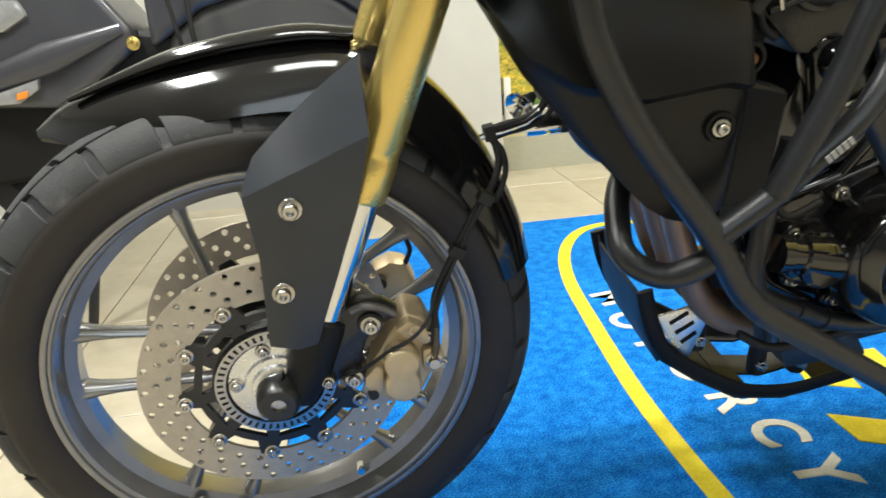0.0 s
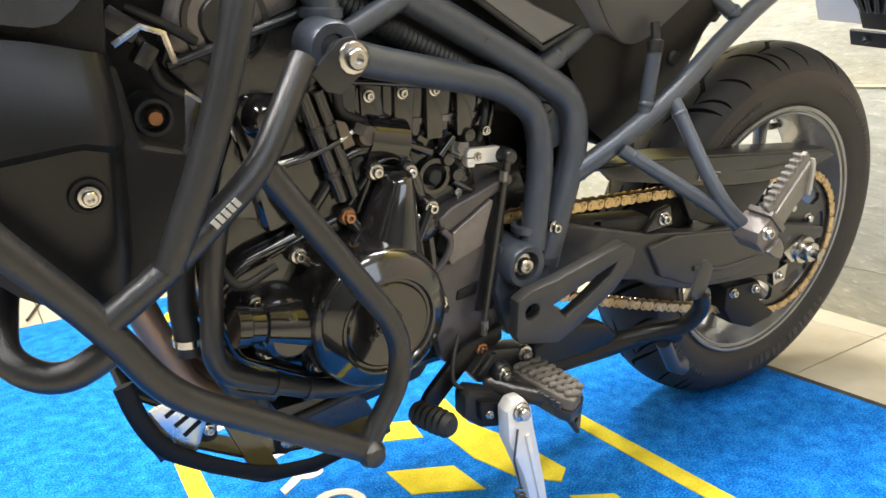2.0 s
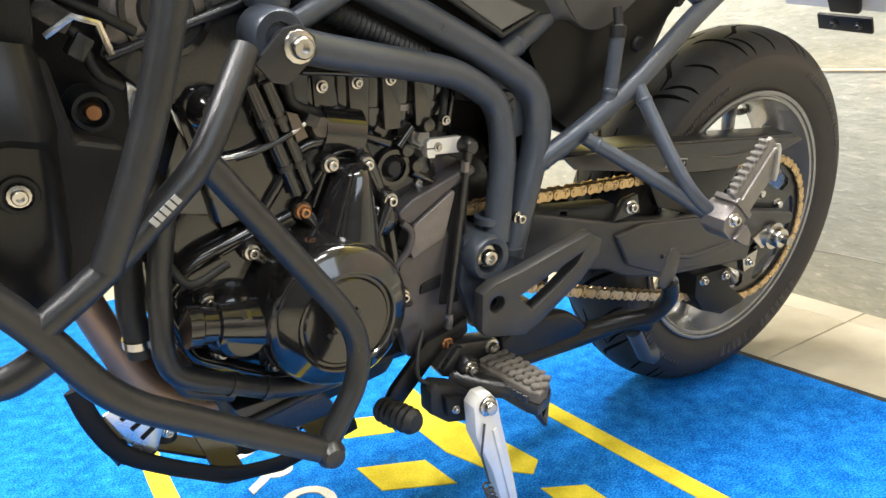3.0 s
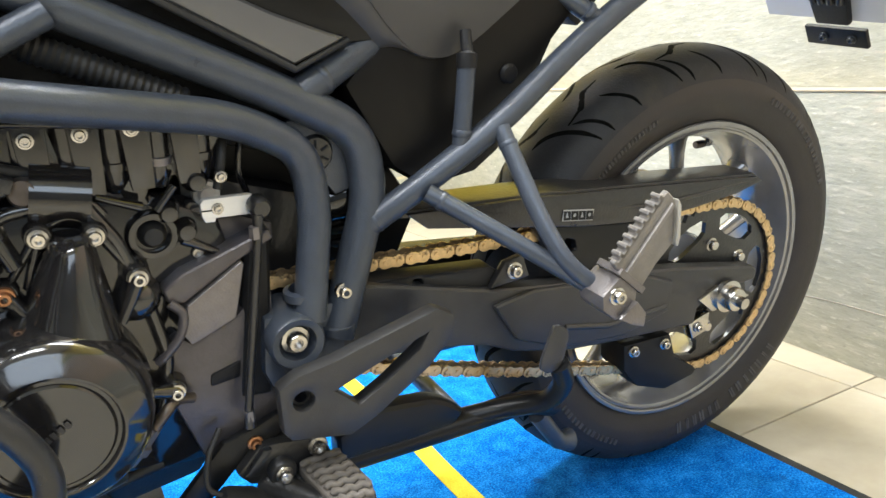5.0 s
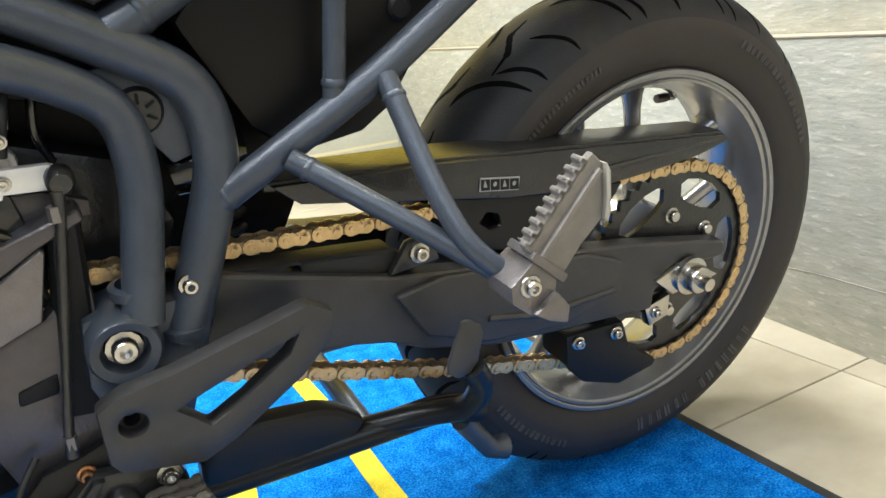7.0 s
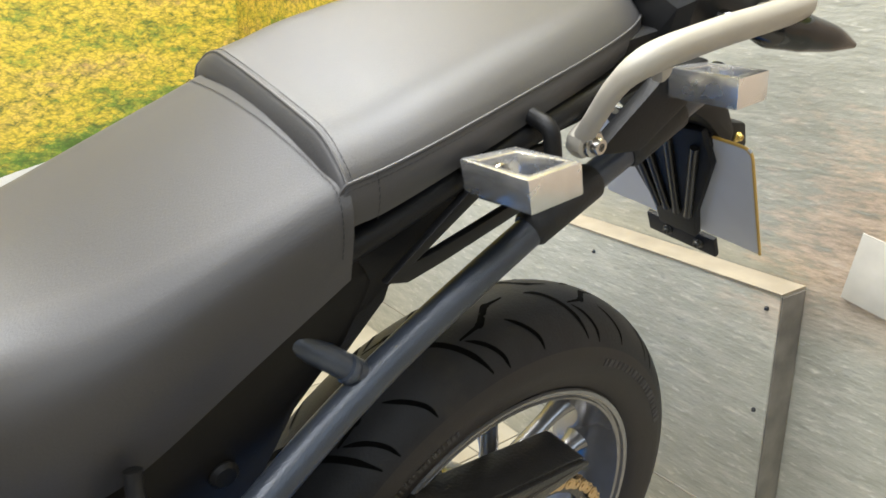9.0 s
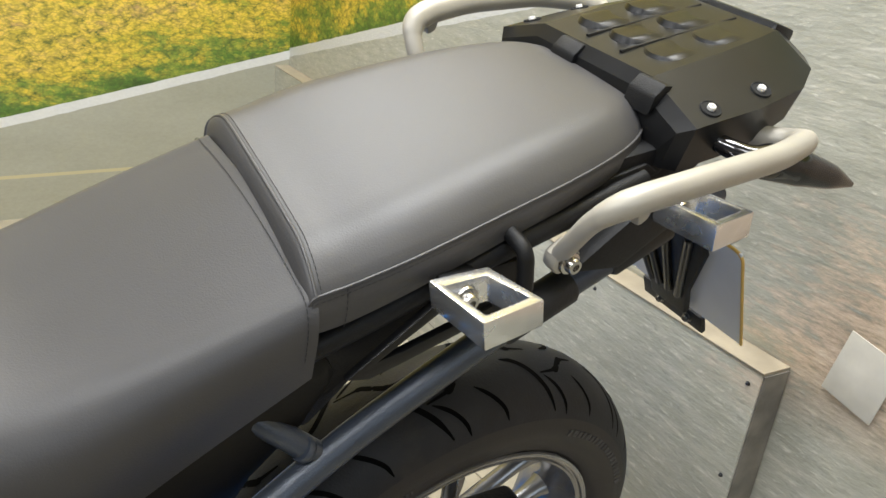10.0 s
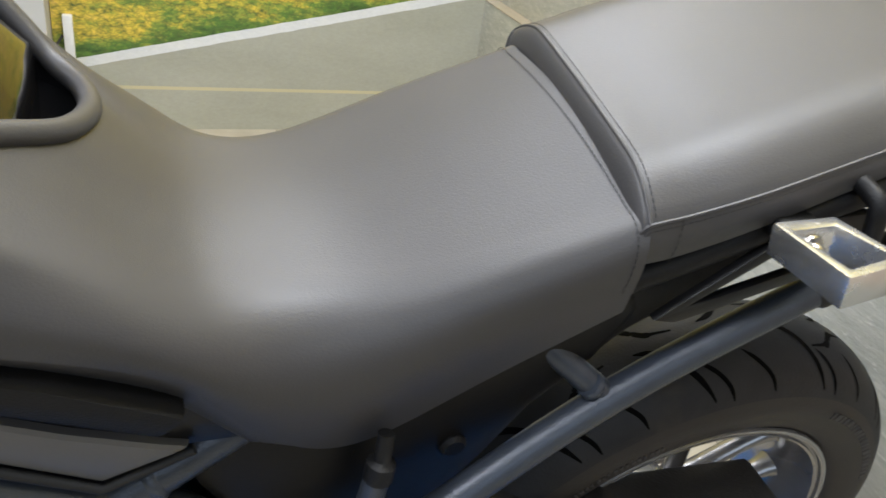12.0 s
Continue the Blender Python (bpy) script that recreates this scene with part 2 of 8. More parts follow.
def shell(me, thickness):
    """Gives an open skin its thickness."""
    bm = bmesh.new()
    bm.from_mesh(me)
    bmesh.ops.recalc_face_normals(bm, faces=bm.faces)
    bmesh.ops.solidify(bm, geom=list(bm.faces), thickness=thickness)
    bm.to_mesh(me)
    bm.free()
    return smooth_by_angle(me, 40)


BOLTS = {}


def bolt(parent, x, y, z, r=0.007, mat=None, socket=True, name="bolt", tilt=None):
    """A flanged cap bolt that faces the near side."""
    mat = mat or STEEL
    key = (round(r, 4), mat.name, socket)
    if key not in BOLTS:
        prof = [(0.0, 0.004), (r * 1.25, 0.004), (r * 1.3, 0.0), (r * 1.2, -r * 0.18), (r * 0.86, -r * 0.25), (r * 0.84, -r * 0.85), (r * 0.72, -r)]
        prof += [(r * 0.42, -r), (r * 0.4, -r * 0.45), (0.0, -r * 0.45)] if socket else [(0.0, -r * 1.02)]
        BOLTS[key] = lathe(name, prof, 12, closed=False)
        BOLTS[key].materials.append(mat)
    ob = new(name, BOLTS[key])
    ob.parent = parent
    ob.location = (x, y, z)
    if tilt:
        ob.rotation_euler = [radians(a) for a in tilt]
    return ob


def bars(parent, name, origin, ux, uz, widths, height, mat, gap=0.3, depth=0.0012):
    """Unreadable lettering: small upright bars of its size on a surface; ux and uz are unit directions."""
    o, ux, uz = Vector(origin), Vector(ux), Vector(uz)
    n = ux.cross(uz).normalized()
    verts, faces, x = [], [], 0.0
    for w in widths:
        b = len(verts)
        for dn in (0, depth):
            for dx, dz in ((0, 0), (w, 0), (w, height), (0, height)):
                verts.append(o + ux * (x + dx) + uz * dz + n * dn)
        faces += [(b, b + 1, b + 2, b + 3), (b + 7, b + 6, b + 5, b + 4)] + [(b + k, b + 4 + k, b + 4 + (k + 1) % 4, b + (k + 1) % 4) for k in range(4)]
        x += w * (1 + gap)
    return finish(new(name, mesh_of(name, verts, faces, False)), mat, parent)


# ---------------------------------------------------------------- the room
def node_material(name):
    m = bpy.data.materials.new(name)
    m.use_nodes = True
    nt = m.node_tree
    return m, nt, nt.nodes["Principled BSDF"], nt.nodes.new("ShaderNodeTexCoord")


def math_node(nt, op, a, b=None, clamp=False):
    n = nt.nodes.new("ShaderNodeMath")
    n.operation, n.use_clamp = op, clamp
    for i, v in enumerate((a, b)):
        if v is None:
            continue
        if isinstance(v, (int, float)):
            n.inputs[i].default_value = v
        else:
            nt.links.new(v, n.inputs[i])
    return n.outputs[0]


def noise_node(nt, vec, scale, detail=4, stretch=None, rough=0.5):
    n = nt.nodes.new("ShaderNodeTexNoise")
    n.inputs["Scale"].default_value, n.inputs["Detail"].default_value, n.inputs["Roughness"].default_value = scale, detail, rough
    if stretch:
        mp = nt.nodes.new("ShaderNodeMapping")
        mp.inputs["Scale"].default_value = stretch[:3]
        if len(stretch) > 3:
            mp.inputs["Rotation"].default_value = stretch[3:]
        nt.links.new(vec, mp.inputs["Vector"])
        vec = mp.outputs["Vector"]
    nt.links.new(vec, n.inputs["Vector"])
    return n.outputs["Fac"]


def ramp_node(nt, fac, stops):
    r = nt.nodes.new("ShaderNodeValToRGB")
    els = r.color_ramp.elements
    while len(els) < len(stops):
        els.new(0.5)
    for e, (p, c) in zip(els, stops):
        e.position, e.color = p, (*c, 1)
    nt.links.new(fac, r.inputs["Fac"])
    return r.outputs["Color"]


def mix_node(nt, fac, a, b):
    n = nt.nodes.new("ShaderNodeMix")
    n.data_type = "RGBA"
    for i, v in ((0, fac), (6, a), (7, b)):
        if isinstance(v, tuple):
            n.inputs[i].default_value = (*v, 1)
        elif isinstance(v, (int, float)):
            n.inputs[i].default_value = v
        else:
            nt.links.new(v, n.inputs[i])
    return n.outputs[2]


def bump_node(nt, bsdf, height, strength, distance):
    n = nt.nodes.new("ShaderNodeBump")
    n.inputs["Strength"].default_value, n.inputs["Distance"].default_value = strength, distance
    nt.links.new(height, n.inputs["Height"])
    nt.links.new(n.outputs["Normal"], bsdf.inputs["Normal"])


# printed wall: a road with a white edge line and a flowering verge above it
def road_mural(name, axis, line_at, line_slope, line_end, rocks):
    m, nt, b, tc = node_material(name)
    sep = nt.nodes.new("ShaderNodeSeparateXYZ")
    vec = tc.outputs["Object"]
    nt.links.new(vec, sep.inputs[0])
    along, z = sep.outputs[axis], sep.outputs[2]
    wob = math_node(nt, "MULTIPLY", math_node(nt, "SUBTRACT", noise_node(nt, vec, 14, 5), 0.5), 0.008)
    line = math_node(nt, "ADD", math_node(nt, "MULTIPLY", math_node(nt, "SUBTRACT", along, line_at), line_slope), line_end)
    over = math_node(nt, "ADD", math_node(nt, "SUBTRACT", z, line), wob)
    # the verge
    lean = nt.nodes.new("ShaderNodeMapping")
    lean.inputs["Scale"].default_value, lean.inputs["Rotation"].default_value = (1.0, 1.0, 1.9), (0.25, 0.3, 0.0)
    nt.links.new(vec, lean.inputs["Vector"])
    warp = nt.nodes.new("ShaderNodeTexNoise")
    warp.inputs["Scale"].default_value, warp.inputs["Detail"].default_value = 22, 3
    nt.links.new(vec, warp.inputs["Vector"])
    bent = nt.nodes.new("ShaderNodeMix")
    bent.data_type = "VECTOR"
    bent.inputs[0].default_value = 0.045
    nt.links.new(lean.outputs["Vector"], bent.inputs[4])
    nt.links.new(warp.outputs["Color"], bent.inputs[5])

    def leaves(scale):
        """Pointed leaf-like flecks: a tone for each, and the distance from its middle."""
        n = nt.nodes.new("ShaderNodeTexVoronoi")
        n.inputs["Scale"].default_value = scale
        nt.links.new(bent.outputs[1], n.inputs["Vector"])
        tone = nt.nodes.new("ShaderNodeSeparateColor")
        nt.links.new(n.outputs["Color"], tone.inputs[0])
        return tone.outputs[0], n.outputs["Distance"]

    big_tone, big_far = leaves(34)
    small_tone, small_far = leaves(85)
    tuft = noise_node(nt, vec, 42, 9, (1, 1, 1.5), 0.72)
    patch = noise_node(nt, vec, 4.2, 5, (0.8, 0.8, 2.6))
    clump = noise_node(nt, vec, 13, 4, (0.8, 0.8, 1.6))
    up = math_node(nt, "MINIMUM", math_node(nt, "MULTIPLY", over, 1.5), 0.3)
    fleck_tone = math_node(nt, "ADD", math_node(nt, "MULTIPLY", big_tone, 0.14), math_node(nt, "MULTIPLY", small_tone, 0.08))
    flower = math_node(nt, "ADD", math_node(nt, "ADD", math_node(nt, "MULTIPLY", tuft, 0.45), math_node(nt, "MULTIPLY", patch, 0.8)), math_node(nt, "ADD", up, math_node(nt, "ADD", fleck_tone, math_node(nt, "MULTIPLY", clump, 0.45))))
    verge = ramp_node(nt, math_node(nt, "MULTIPLY", flower, 0.5), [(0.36, (0.035, 0.075, 0.012)), (0.45, (0.10, 0.19, 0.025)), (0.52, (0.27, 0.31, 0.04)), (0.585, (0.62, 0.46, 0.04)), (0.67, (0.74, 0.52, 0.07)), (0.76, (0.42, 0.27, 0.10))])
    # gaps between the leaves print darker
    gap = math_node(nt, "MULTIPLY", math_node(nt, "SUBTRACT", math_node(nt, "ADD", math_node(nt, "MULTIPLY", big_far, 0.6), math_node(nt, "MULTIPLY", small_far, 0.6)), 0.40), 1.5, True)
    verge = mix_node(nt, gap, verge, (0.07, 0.10, 0.02))
    # the asphalt
    grain = noise_node(nt, vec, 70, 6, (1, 1, 2), 0.7)
    wide = noise_node(nt, vec, 2.2, 4, (1, 1, 3))
    asphalt = mix_node(nt, wide, mix_node(nt, grain, (0.22, 0.215, 0.15), (0.34, 0.33, 0.25)), mix_node(nt, grain, (0.33, 0.325, 0.26), (0.45, 0.44, 0.36)))
    if rocks:
        # pale streaky paving with brown chippings towards the near end
        streak = noise_node(nt, vec, 13, 7, (1, 0.9, 4.2, 0.42, 0, 0), 0.66)
        grey = ramp_node(nt, streak, [(0.3, (0.32, 0.315, 0.26)), (0.48, (0.41, 0.40, 0.335)), (0.6, (0.47, 0.455, 0.385)), (0.72, (0.58, 0.555, 0.475))])
        big = noise_node(nt, vec, 3.0, 4)
        asphalt = mix_node(nt, 0.75, asphalt, grey)
        # small pale wrinkles and darker pits of the print
        fleck = noise_node(nt, vec, 46, 4, (1, 0.7, 3.0, 0.12, 0, 0), 0.6)
        asphalt = mix_node(nt, math_node(nt, "MULTIPLY", math_node(nt, "SUBTRACT", fleck, 0.585), 7.0, True), asphalt, (0.60, 0.58, 0.50))
        asphalt = mix_node(nt, math_node(nt, "MULTIPLY", math_node(nt, "SUBTRACT", 0.41, fleck), 6.0, True), asphalt, (0.27, 0.27, 0.235))
        chip = noise_node(nt, vec, 22, 6, (1, 0.75, 3.2, 0.42, 0, 0), 0.7)
        brown = ramp_node(nt, chip, [(0.34, (0.17, 0.15, 0.12)), (0.42, (0.40, 0.31, 0.22)), (0.54, (0.60, 0.47, 0.35)), (0.72, (0.66, 0.57, 0.46))])
        near = math_node(nt, "ADD", math_node(nt, "MULTIPLY", math_node(nt, "SUBTRACT", -0.115, along), 7.0), math_node(nt, "MULTIPLY", math_node(nt, "SUBTRACT", 0.72, z), 4.0))
        near = math_node(nt, "ADD", near, math_node(nt, "MULTIPLY", math_node(nt, "SUBTRACT", chip, 0.5), 4.5), False)
        near = math_node(nt, "ADD", near, math_node(nt, "MULTIPLY", math_node(nt, "SUBTRACT", big, 0.5), 2.0), True)
        low = math_node(nt, "MULTIPLY", math_node(nt, "SUBTRACT", z, 0.45), 9.0, True)
        asphalt = mix_node(nt, math_node(nt, "MULTIPLY", near, low), asphalt, brown)
    col = asphalt
    if not rocks:
        d = math_node(nt, "ABSOLUTE", math_node(nt, "SUBTRACT", z, 0.155))
        yl = math_node(nt, "LESS_THAN", d, 0.006)
        col = mix_node(nt, math_node(nt, "MULTIPLY", yl, 0.7), col, (0.55, 0.47, 0.25))
    white = math_node(nt, "GREATER_THAN", over, -0.034)
    col = mix_node(nt, white, col, mix_node(nt, grain, (0.5, 0.5, 0.47), (0.72, 0.71, 0.68)))
    grass = math_node(nt, "GREATER_THAN", over, 0.0)
    col = mix_node(nt, grass, col, verge)
    nt.links.new(col, b.inputs["Base Color"])
    b.inputs["Roughness"].default_value = 0.5
    bump_node(nt, b, fleck if rocks else grain, 0.3 if rocks else 0.05, 0.004 if rocks else 0.002)
    return m


MURAL_BACK = road_mural("verge_print", 0, 0.9, 0.225, 0.275, False)
MURAL_END = road_mural("paving_print", 1, 2.2, -0.24, 0.62, True)
# for the unseen front wall, dark to keep reflections in the bike low
WALL_DARK = material("dark_painted_wall", (0.10, 0.115, 0.135), 0.6, 0, 0.05, 8, 0.08, 120)
WALL_WHITE = material("painted_wall", (0.45, 0.435, 0.39), 0.6, 0, 0.05, 8, 0.08, 120)
# for the unseen left wall, cool to tint its bounce light
WALL_COOL = material("cool_painted_wall", (0.33, 0.36, 0.40), 0.6, 0, 0.05, 8, 0.08, 120)
CEILING = material("ceiling_paint", (0.73, 0.74, 0.75), 0.8, 0, 0.03, 6)
BOX_TOP = material("print_edge_timber", (0.33, 0.28, 0.20), 0.55, 0, 0.2, 25, 0.1, 150)

# floor: one slab with tiles laid on it
TILE = 0.508
tile_mat, nt, b, tc = node_material("beige_floor_tile")
v = tc.outputs["Object"]
oi = nt.nodes.new("ShaderNodeObjectInfo")
cloud = noise_node(nt, v, 7, 6, None, 0.6)
tone = math_node(nt, "ADD", math_node(nt, "MULTIPLY", cloud, 0.85), math_node(nt, "MULTIPLY", oi.outputs["Random"], 0.15))
base = ramp_node(nt, tone, [(0.3, (0.28, 0.245, 0.175)), (0.55, (0.36, 0.32, 0.24)), (0.8, (0.42, 0.385, 0.30))])
spots = noise_node(nt, v, 60, 5, None, 0.7)
base = mix_node(nt, math_node(nt, "MULTIPLY", math_node(nt, "GREATER_THAN", spots, 0.66), 0.35), base, (0.38, 0.32, 0.22))
# trodden dirt in soft patches, and grit
dirt = ramp_node(nt, noise_node(nt, v, 3.2, 7, None, 0.65), [(0.48, (0, 0, 0)), (0.66, (1, 1, 1))])
base = mix_node(nt, math_node(nt, "MULTIPLY", dirt, 0.55), base, (0.27, 0.225, 0.155))
grit = noise_node(nt, v, 150, 4, None, 0.7)
base = mix_node(nt, math_node(nt, "MULTIPLY", math_node(nt, "GREATER_THAN", grit, 0.69), 0.5), base, (0.2, 0.16, 0.1))
nt.links.new(base, b.inputs["Base Color"])
b.inputs["Roughness"].default_value = 0.28
bump_node(nt, b, cloud, 0.06, 0.002)
GROUT = material("tile_grout", (0.2, 0.17, 0.12), 0.9)

floor = finish(new("floor", box("floor", -4.0, 2.6, -4.2, 2.6, -0.12, -0.006, 0)), GROUT)
tagged(floor, "beige stone floor tiles with thin brown joints", "floor", kind="structure")
tile_mesh = prism("tile", [(0, 0), (TILE - 0.003, 0), (TILE - 0.003, TILE - 0.003), (0, TILE - 0.003)], 0.0, 0.008, 0.0012, segments=1)
tile_mesh.transform(Matrix(((1, 0, 0, 0), (0, 0, 1, 0), (0, -1, 0, 0), (0, 0, 0, 1))))
tile_mesh.materials.append(tile_mat)
for i in range(-11, 1):
    for j in range(-8, 5):
        t = new("tile", tile_mesh)
        t.parent = floor
        t.location = (1.98 + i * TILE + 0.0015, -0.065 + j * TILE + 0.0015, 0.0)

YB = 2.25
# the back wall with its print
wb = finish(new("wall_back", box("wall_back", 0.73, 2.45, YB, YB + 0.15, 0.0, 3.0, 0)), MURAL_BACK)
tagged(wb, "wall covered with a printed road and flowering verge", "wall", kind="structure")
wp = finish(new("wall_back_plain", box("wall_back_plain", -4.0, 0.728, YB - 0.15, YB + 0.15, 0.0, 3.0, 0)), WALL_WHITE)
tagged(wp, "plain off-white painted wall", "wall", kind="structure")
# the end wall stands a little askew
END_TURN = math.atan(0.095)
endm = Matrix.Translation((2.118, 0, 0)) @ Matrix.Rotation(-END_TURN, 4, "Z")
we = finish(new("wall_end", box("wall_end", 0.0, 0.15, -4.2, 2.4, 0.0, 3.0, 0)), MURAL_END)
we.matrix_world = endm
tagged(we, "wall covered with a printed pale paving and stones", "wall", kind="structure")
# boxed-in ledge along its foot, covered with the same print
led = finish(new("wall_ledge", box("wall_ledge", -0.060, -0.002, -0.150, 2.3, 0.0, 0.535, 0.002)), MURAL_END)
led.matrix_world = endm
tagged(led, "low boxed-in ledge wrapped in the paving print", "ledge", kind="structure")
part("ledge_top", box("ledge_top", -0.061, -0.002, -0.151, 2.3, 0.5355, 0.539, 0.0005), BOX_TOP, led, "brownish top edge")
part("ledge_end", box("ledge_end", -0.0585, -0.003, -0.153, -0.1505, 0.126, 0.533, 0.0004), LEDGE_END, led, "dark printed end face")
part("seam", sweep("seam", [(-0.0602, 2.2, 0.112), (-0.0602, 0.4, 0.114), (-0.0602, 0.117, 0.117), (-0.0602, 0.05, 0.1225), (-0.0602, 0.008, 0.124), (-0.0602, -0.149, 0.1262)], 0.0013, 6), LEDGE_END, led, "dark wrinkled seam of the print")
base2 = finish(new("wall_ledge_low", box("wall_ledge_low", -0.060, -0.002, -4.1, -0.1545, 0.0, 0.125, 0.004)), MURAL_END)
base2.matrix_world = endm
tagged(base2, "low skirting box wrapped in the paving print", "ledge", kind="structure")
for y, z in ((-0.130, 0.51), (-0.130, 0.34), (-0.125, 0.15), (0.23, 0.5)):
    bolt(led, -0.061, y, z, 0.003, CASTING, False, "screw", (0, 0, -90))
wl = finish(new("wall_left", box("wall_left", -4.15, -4.0, -4.2, 2.4, 0.0, 3.0, 0)), WALL_COOL)
tagged(wl, "plain pale grey wall", "wall", kind="structure")
wf = finish(new("wall_front", box("wall_front", -4.0, 2.6, -4.35, -4.2, 0.0, 3.0, 0)), WALL_DARK)
tagged(wf, "plain dark grey wall closing the unseen front", "wall", kind="structure")
ce = finish(new("ceiling", box("ceiling", -4.1, 2.6, -4.3, 2.5, 3.0, 3.1, 0)), CEILING)
tagged(ce, "plain white ceiling", "ceiling", kind="structure")
sk_box = finish(new("cable_box", box("cable_box", 0.765, 0.795, YB - 0.03, YB - 0.001, 0.23, 0.40, 0.004)), material("white_plastic", (0.75, 0.74, 0.7), 0.4))
tagged(sk_box, "small white plastic cable box on the printed wall", "cable box")
part("cable", sweep("cable", spline([(0.76, YB - 0.02, 0.33), (0.735, YB - 0.125, 0.30), (0.72, YB - 0.115, 0.22), (0.73, YB - 0.112, 0.1), (0.66, YB - 0.25, 0.012), (0.5, YB - 0.5, 0.006), (0.42, YB - 0.75, 0.006)], 8), 0.004, 8), SOFT_RUBBER, sk_box, "black power cable")
# a sheet of paper stuck on the print
pap = finish(new("paper_sheet", prism("paper_sheet", [(-0.285, 0.525), (-0.205, 0.54), (-0.222, 0.64), (-0.30, 0.625)], 0, 0.0015, 0.0003)), material("paper", (0.6, 0.57, 0.5), 0.7))
pap.matrix_world = endm @ Matrix(((0, -1, 0, -0.003), (1, 0, 0, 0), (0, 0, 1, 0), (0, 0, 0, 1)))
tagged(pap, "blank cream paper sheet stuck on the printed wall", "paper")

# ---------------------------------------------------------------- the mat
mat_blue, nt, b, tc = node_material("blue_carpet")
v = tc.outputs["Object"]
fine = noise_node(nt, v, 300, 3, None, 0.75)
mid = noise_node(nt, v, 40, 5)
wide = noise_node(nt, v, 14, 6)

col = ramp_node(nt, math_node(nt, "ADD", math_node(nt, "MULTIPLY", fine, 0.75), math_node(nt, "MULTIPLY", mid, 0.25)), [(0.36, (0.0, 0.045, 0.22)), (0.5, (0.003, 0.14, 0.53)), (0.64, (0.035, 0.31, 0.82))])
col = mix_node(nt, math_node(nt, "MULTIPLY", math_node(nt, "GREATER_THAN", wide, 0.70), 0.45), col, (0.01, 0.06, 0.2))
nt.links.new(col, b.inputs["Base Color"])
b.inputs["Roughness"].default_value = 0.95
b.inputs["Specular IOR Level"].default_value = 0.1
bump_node(nt, b, fine, 0.9, 0.004)


def pile(name, a, c):
    m, nt, b, tc = node_material(name)
    f = noise_node(nt, tc.outputs["Object"], 420, 3, None, 0.7)
    g = noise_node(nt, tc.outputs["Object"], 25, 5)
    nt.links.new(ramp_node(nt, math_node(nt, "ADD", math_node(nt, "MULTIPLY", f, 0.5), math_node(nt, "MULTIPLY", g, 0.5)), [(0.3, a), (0.65, c)]), b.inputs["Base Color"])
    b.inputs["Roughness"].default_value = 0.95
    b.inputs["Specular IOR Level"].default_value = 0.1
    bump_node(nt, b, f, 0.9, 0.004)
    return m


mat_yellow = pile("yellow_carpet_pile", (0.5, 0.4, 0.02), (0.82, 0.68, 0.06))
mat_white = pile("white_carpet_pile", (0.5, 0.5, 0.42), (0.8, 0.78, 0.68))


def flat_mesh(name, pts, z0, z1):
    me = prism(name, pts, -z0, -z1, 0.0008, segments=1)
    me.transform(Matrix(((1, 0, 0, 0), (0, 0, 1, 0), (0, -1, 0, 0), (0, 0, 0, 1))))
    return me


MZ = 0.007
carpet = finish(new("floor_mat", flat_mesh("floor_mat", [(-0.05, -0.46), (1.655, -0.46), (1.655, 1.43), (-0.05, 1.43)], 0.001, MZ)), mat_blue)
tagged(carpet, "blue carpet mat with yellow road lines and white lettering", "mat")
part("edge_binding", flat_mesh("edge_binding", [(1.655, -0.46), (1.672, -0.46), (1.672, 1.43), (1.655, 1.43)], 0.001, 0.006), SOFT_RUBBER, carpet, "black rubber edge")


def stripe(name, pts, width, mat):
    path = spline([(x, y, 0) for x, y in pts], 8)
    left, right = [], []
    for i, p in enumerate(path):
        d = (path[min(i + 1, len(path) - 1)] - path[max(i - 1, 0)]).normalized()
        n = Vector((-d.y, d.x, 0)) * width / 2
        left.append(p + n)
        right.append(p - n)
    verts = [(*q.xy, z) for z in (MZ + 0.0015, MZ - 0.001) for q in left + right]
    n = len(path)
    faces = [(i, i + 1, n + i + 1, n + i) for i in range(n - 1)]
    faces += [(i, 2 * n + i, 2 * n + i + 1, i + 1) for i in range(n - 1)] + [(n + i, n + i + 1, 3 * n + i + 1, 3 * n + i) for i in range(n - 1)]
    faces += [(0, n, 3 * n, 2 * n), (n - 1, 3 * n - 1, 4 * n - 1, 2 * n - 1)]
    return part(name, mesh_of(name, verts, faces, False), mat, carpet, "yellow pile line")


stripe("road_line", [(1.224, 0.30), (1.21, 0.9), (1.13, 1.16), (1.0, 1.29), (0.862, 1.31), (0.765, 1.244), (0.684, 1.089), (0.63, 0.87), (0.6, 0.58), (0.578, 0.30), (0.573, 0.1), (0.578, -0.1), (0.588, -0.44)], 0.034, mat_yellow)
stripe("road_line", [(1.224, 0.30), (1.212, 0.1), (1.205, -0.2), (1.203, -0.44)], 0.034, mat_yellow)
for quad in ([(0.846, 0.115), (0.945, 0.061), (0.946, -0.029), (0.846, 0.03)], [(0.895, 0.285), (0.969, 0.245), (0.955, 0.175), (0.876, 0.215)],
             [(1.074, 0.31), (1.035, 0.31), (0.99, 0.17), (0.985, 0.06), (1.005, -0.03), (1.051, -0.086), (1.083, -0.06), (1.076, 0.07), (1.05, 0.17)], [(1.034, -0.122), (1.092, -0.16), (1.085, -0.3), (1.025, -0.26)]):
    part("road_marking", flat_mesh("road_marking", quad, MZ - 0.001, MZ + 0.0015), mat_yellow, carpet, "yellow pile marking")


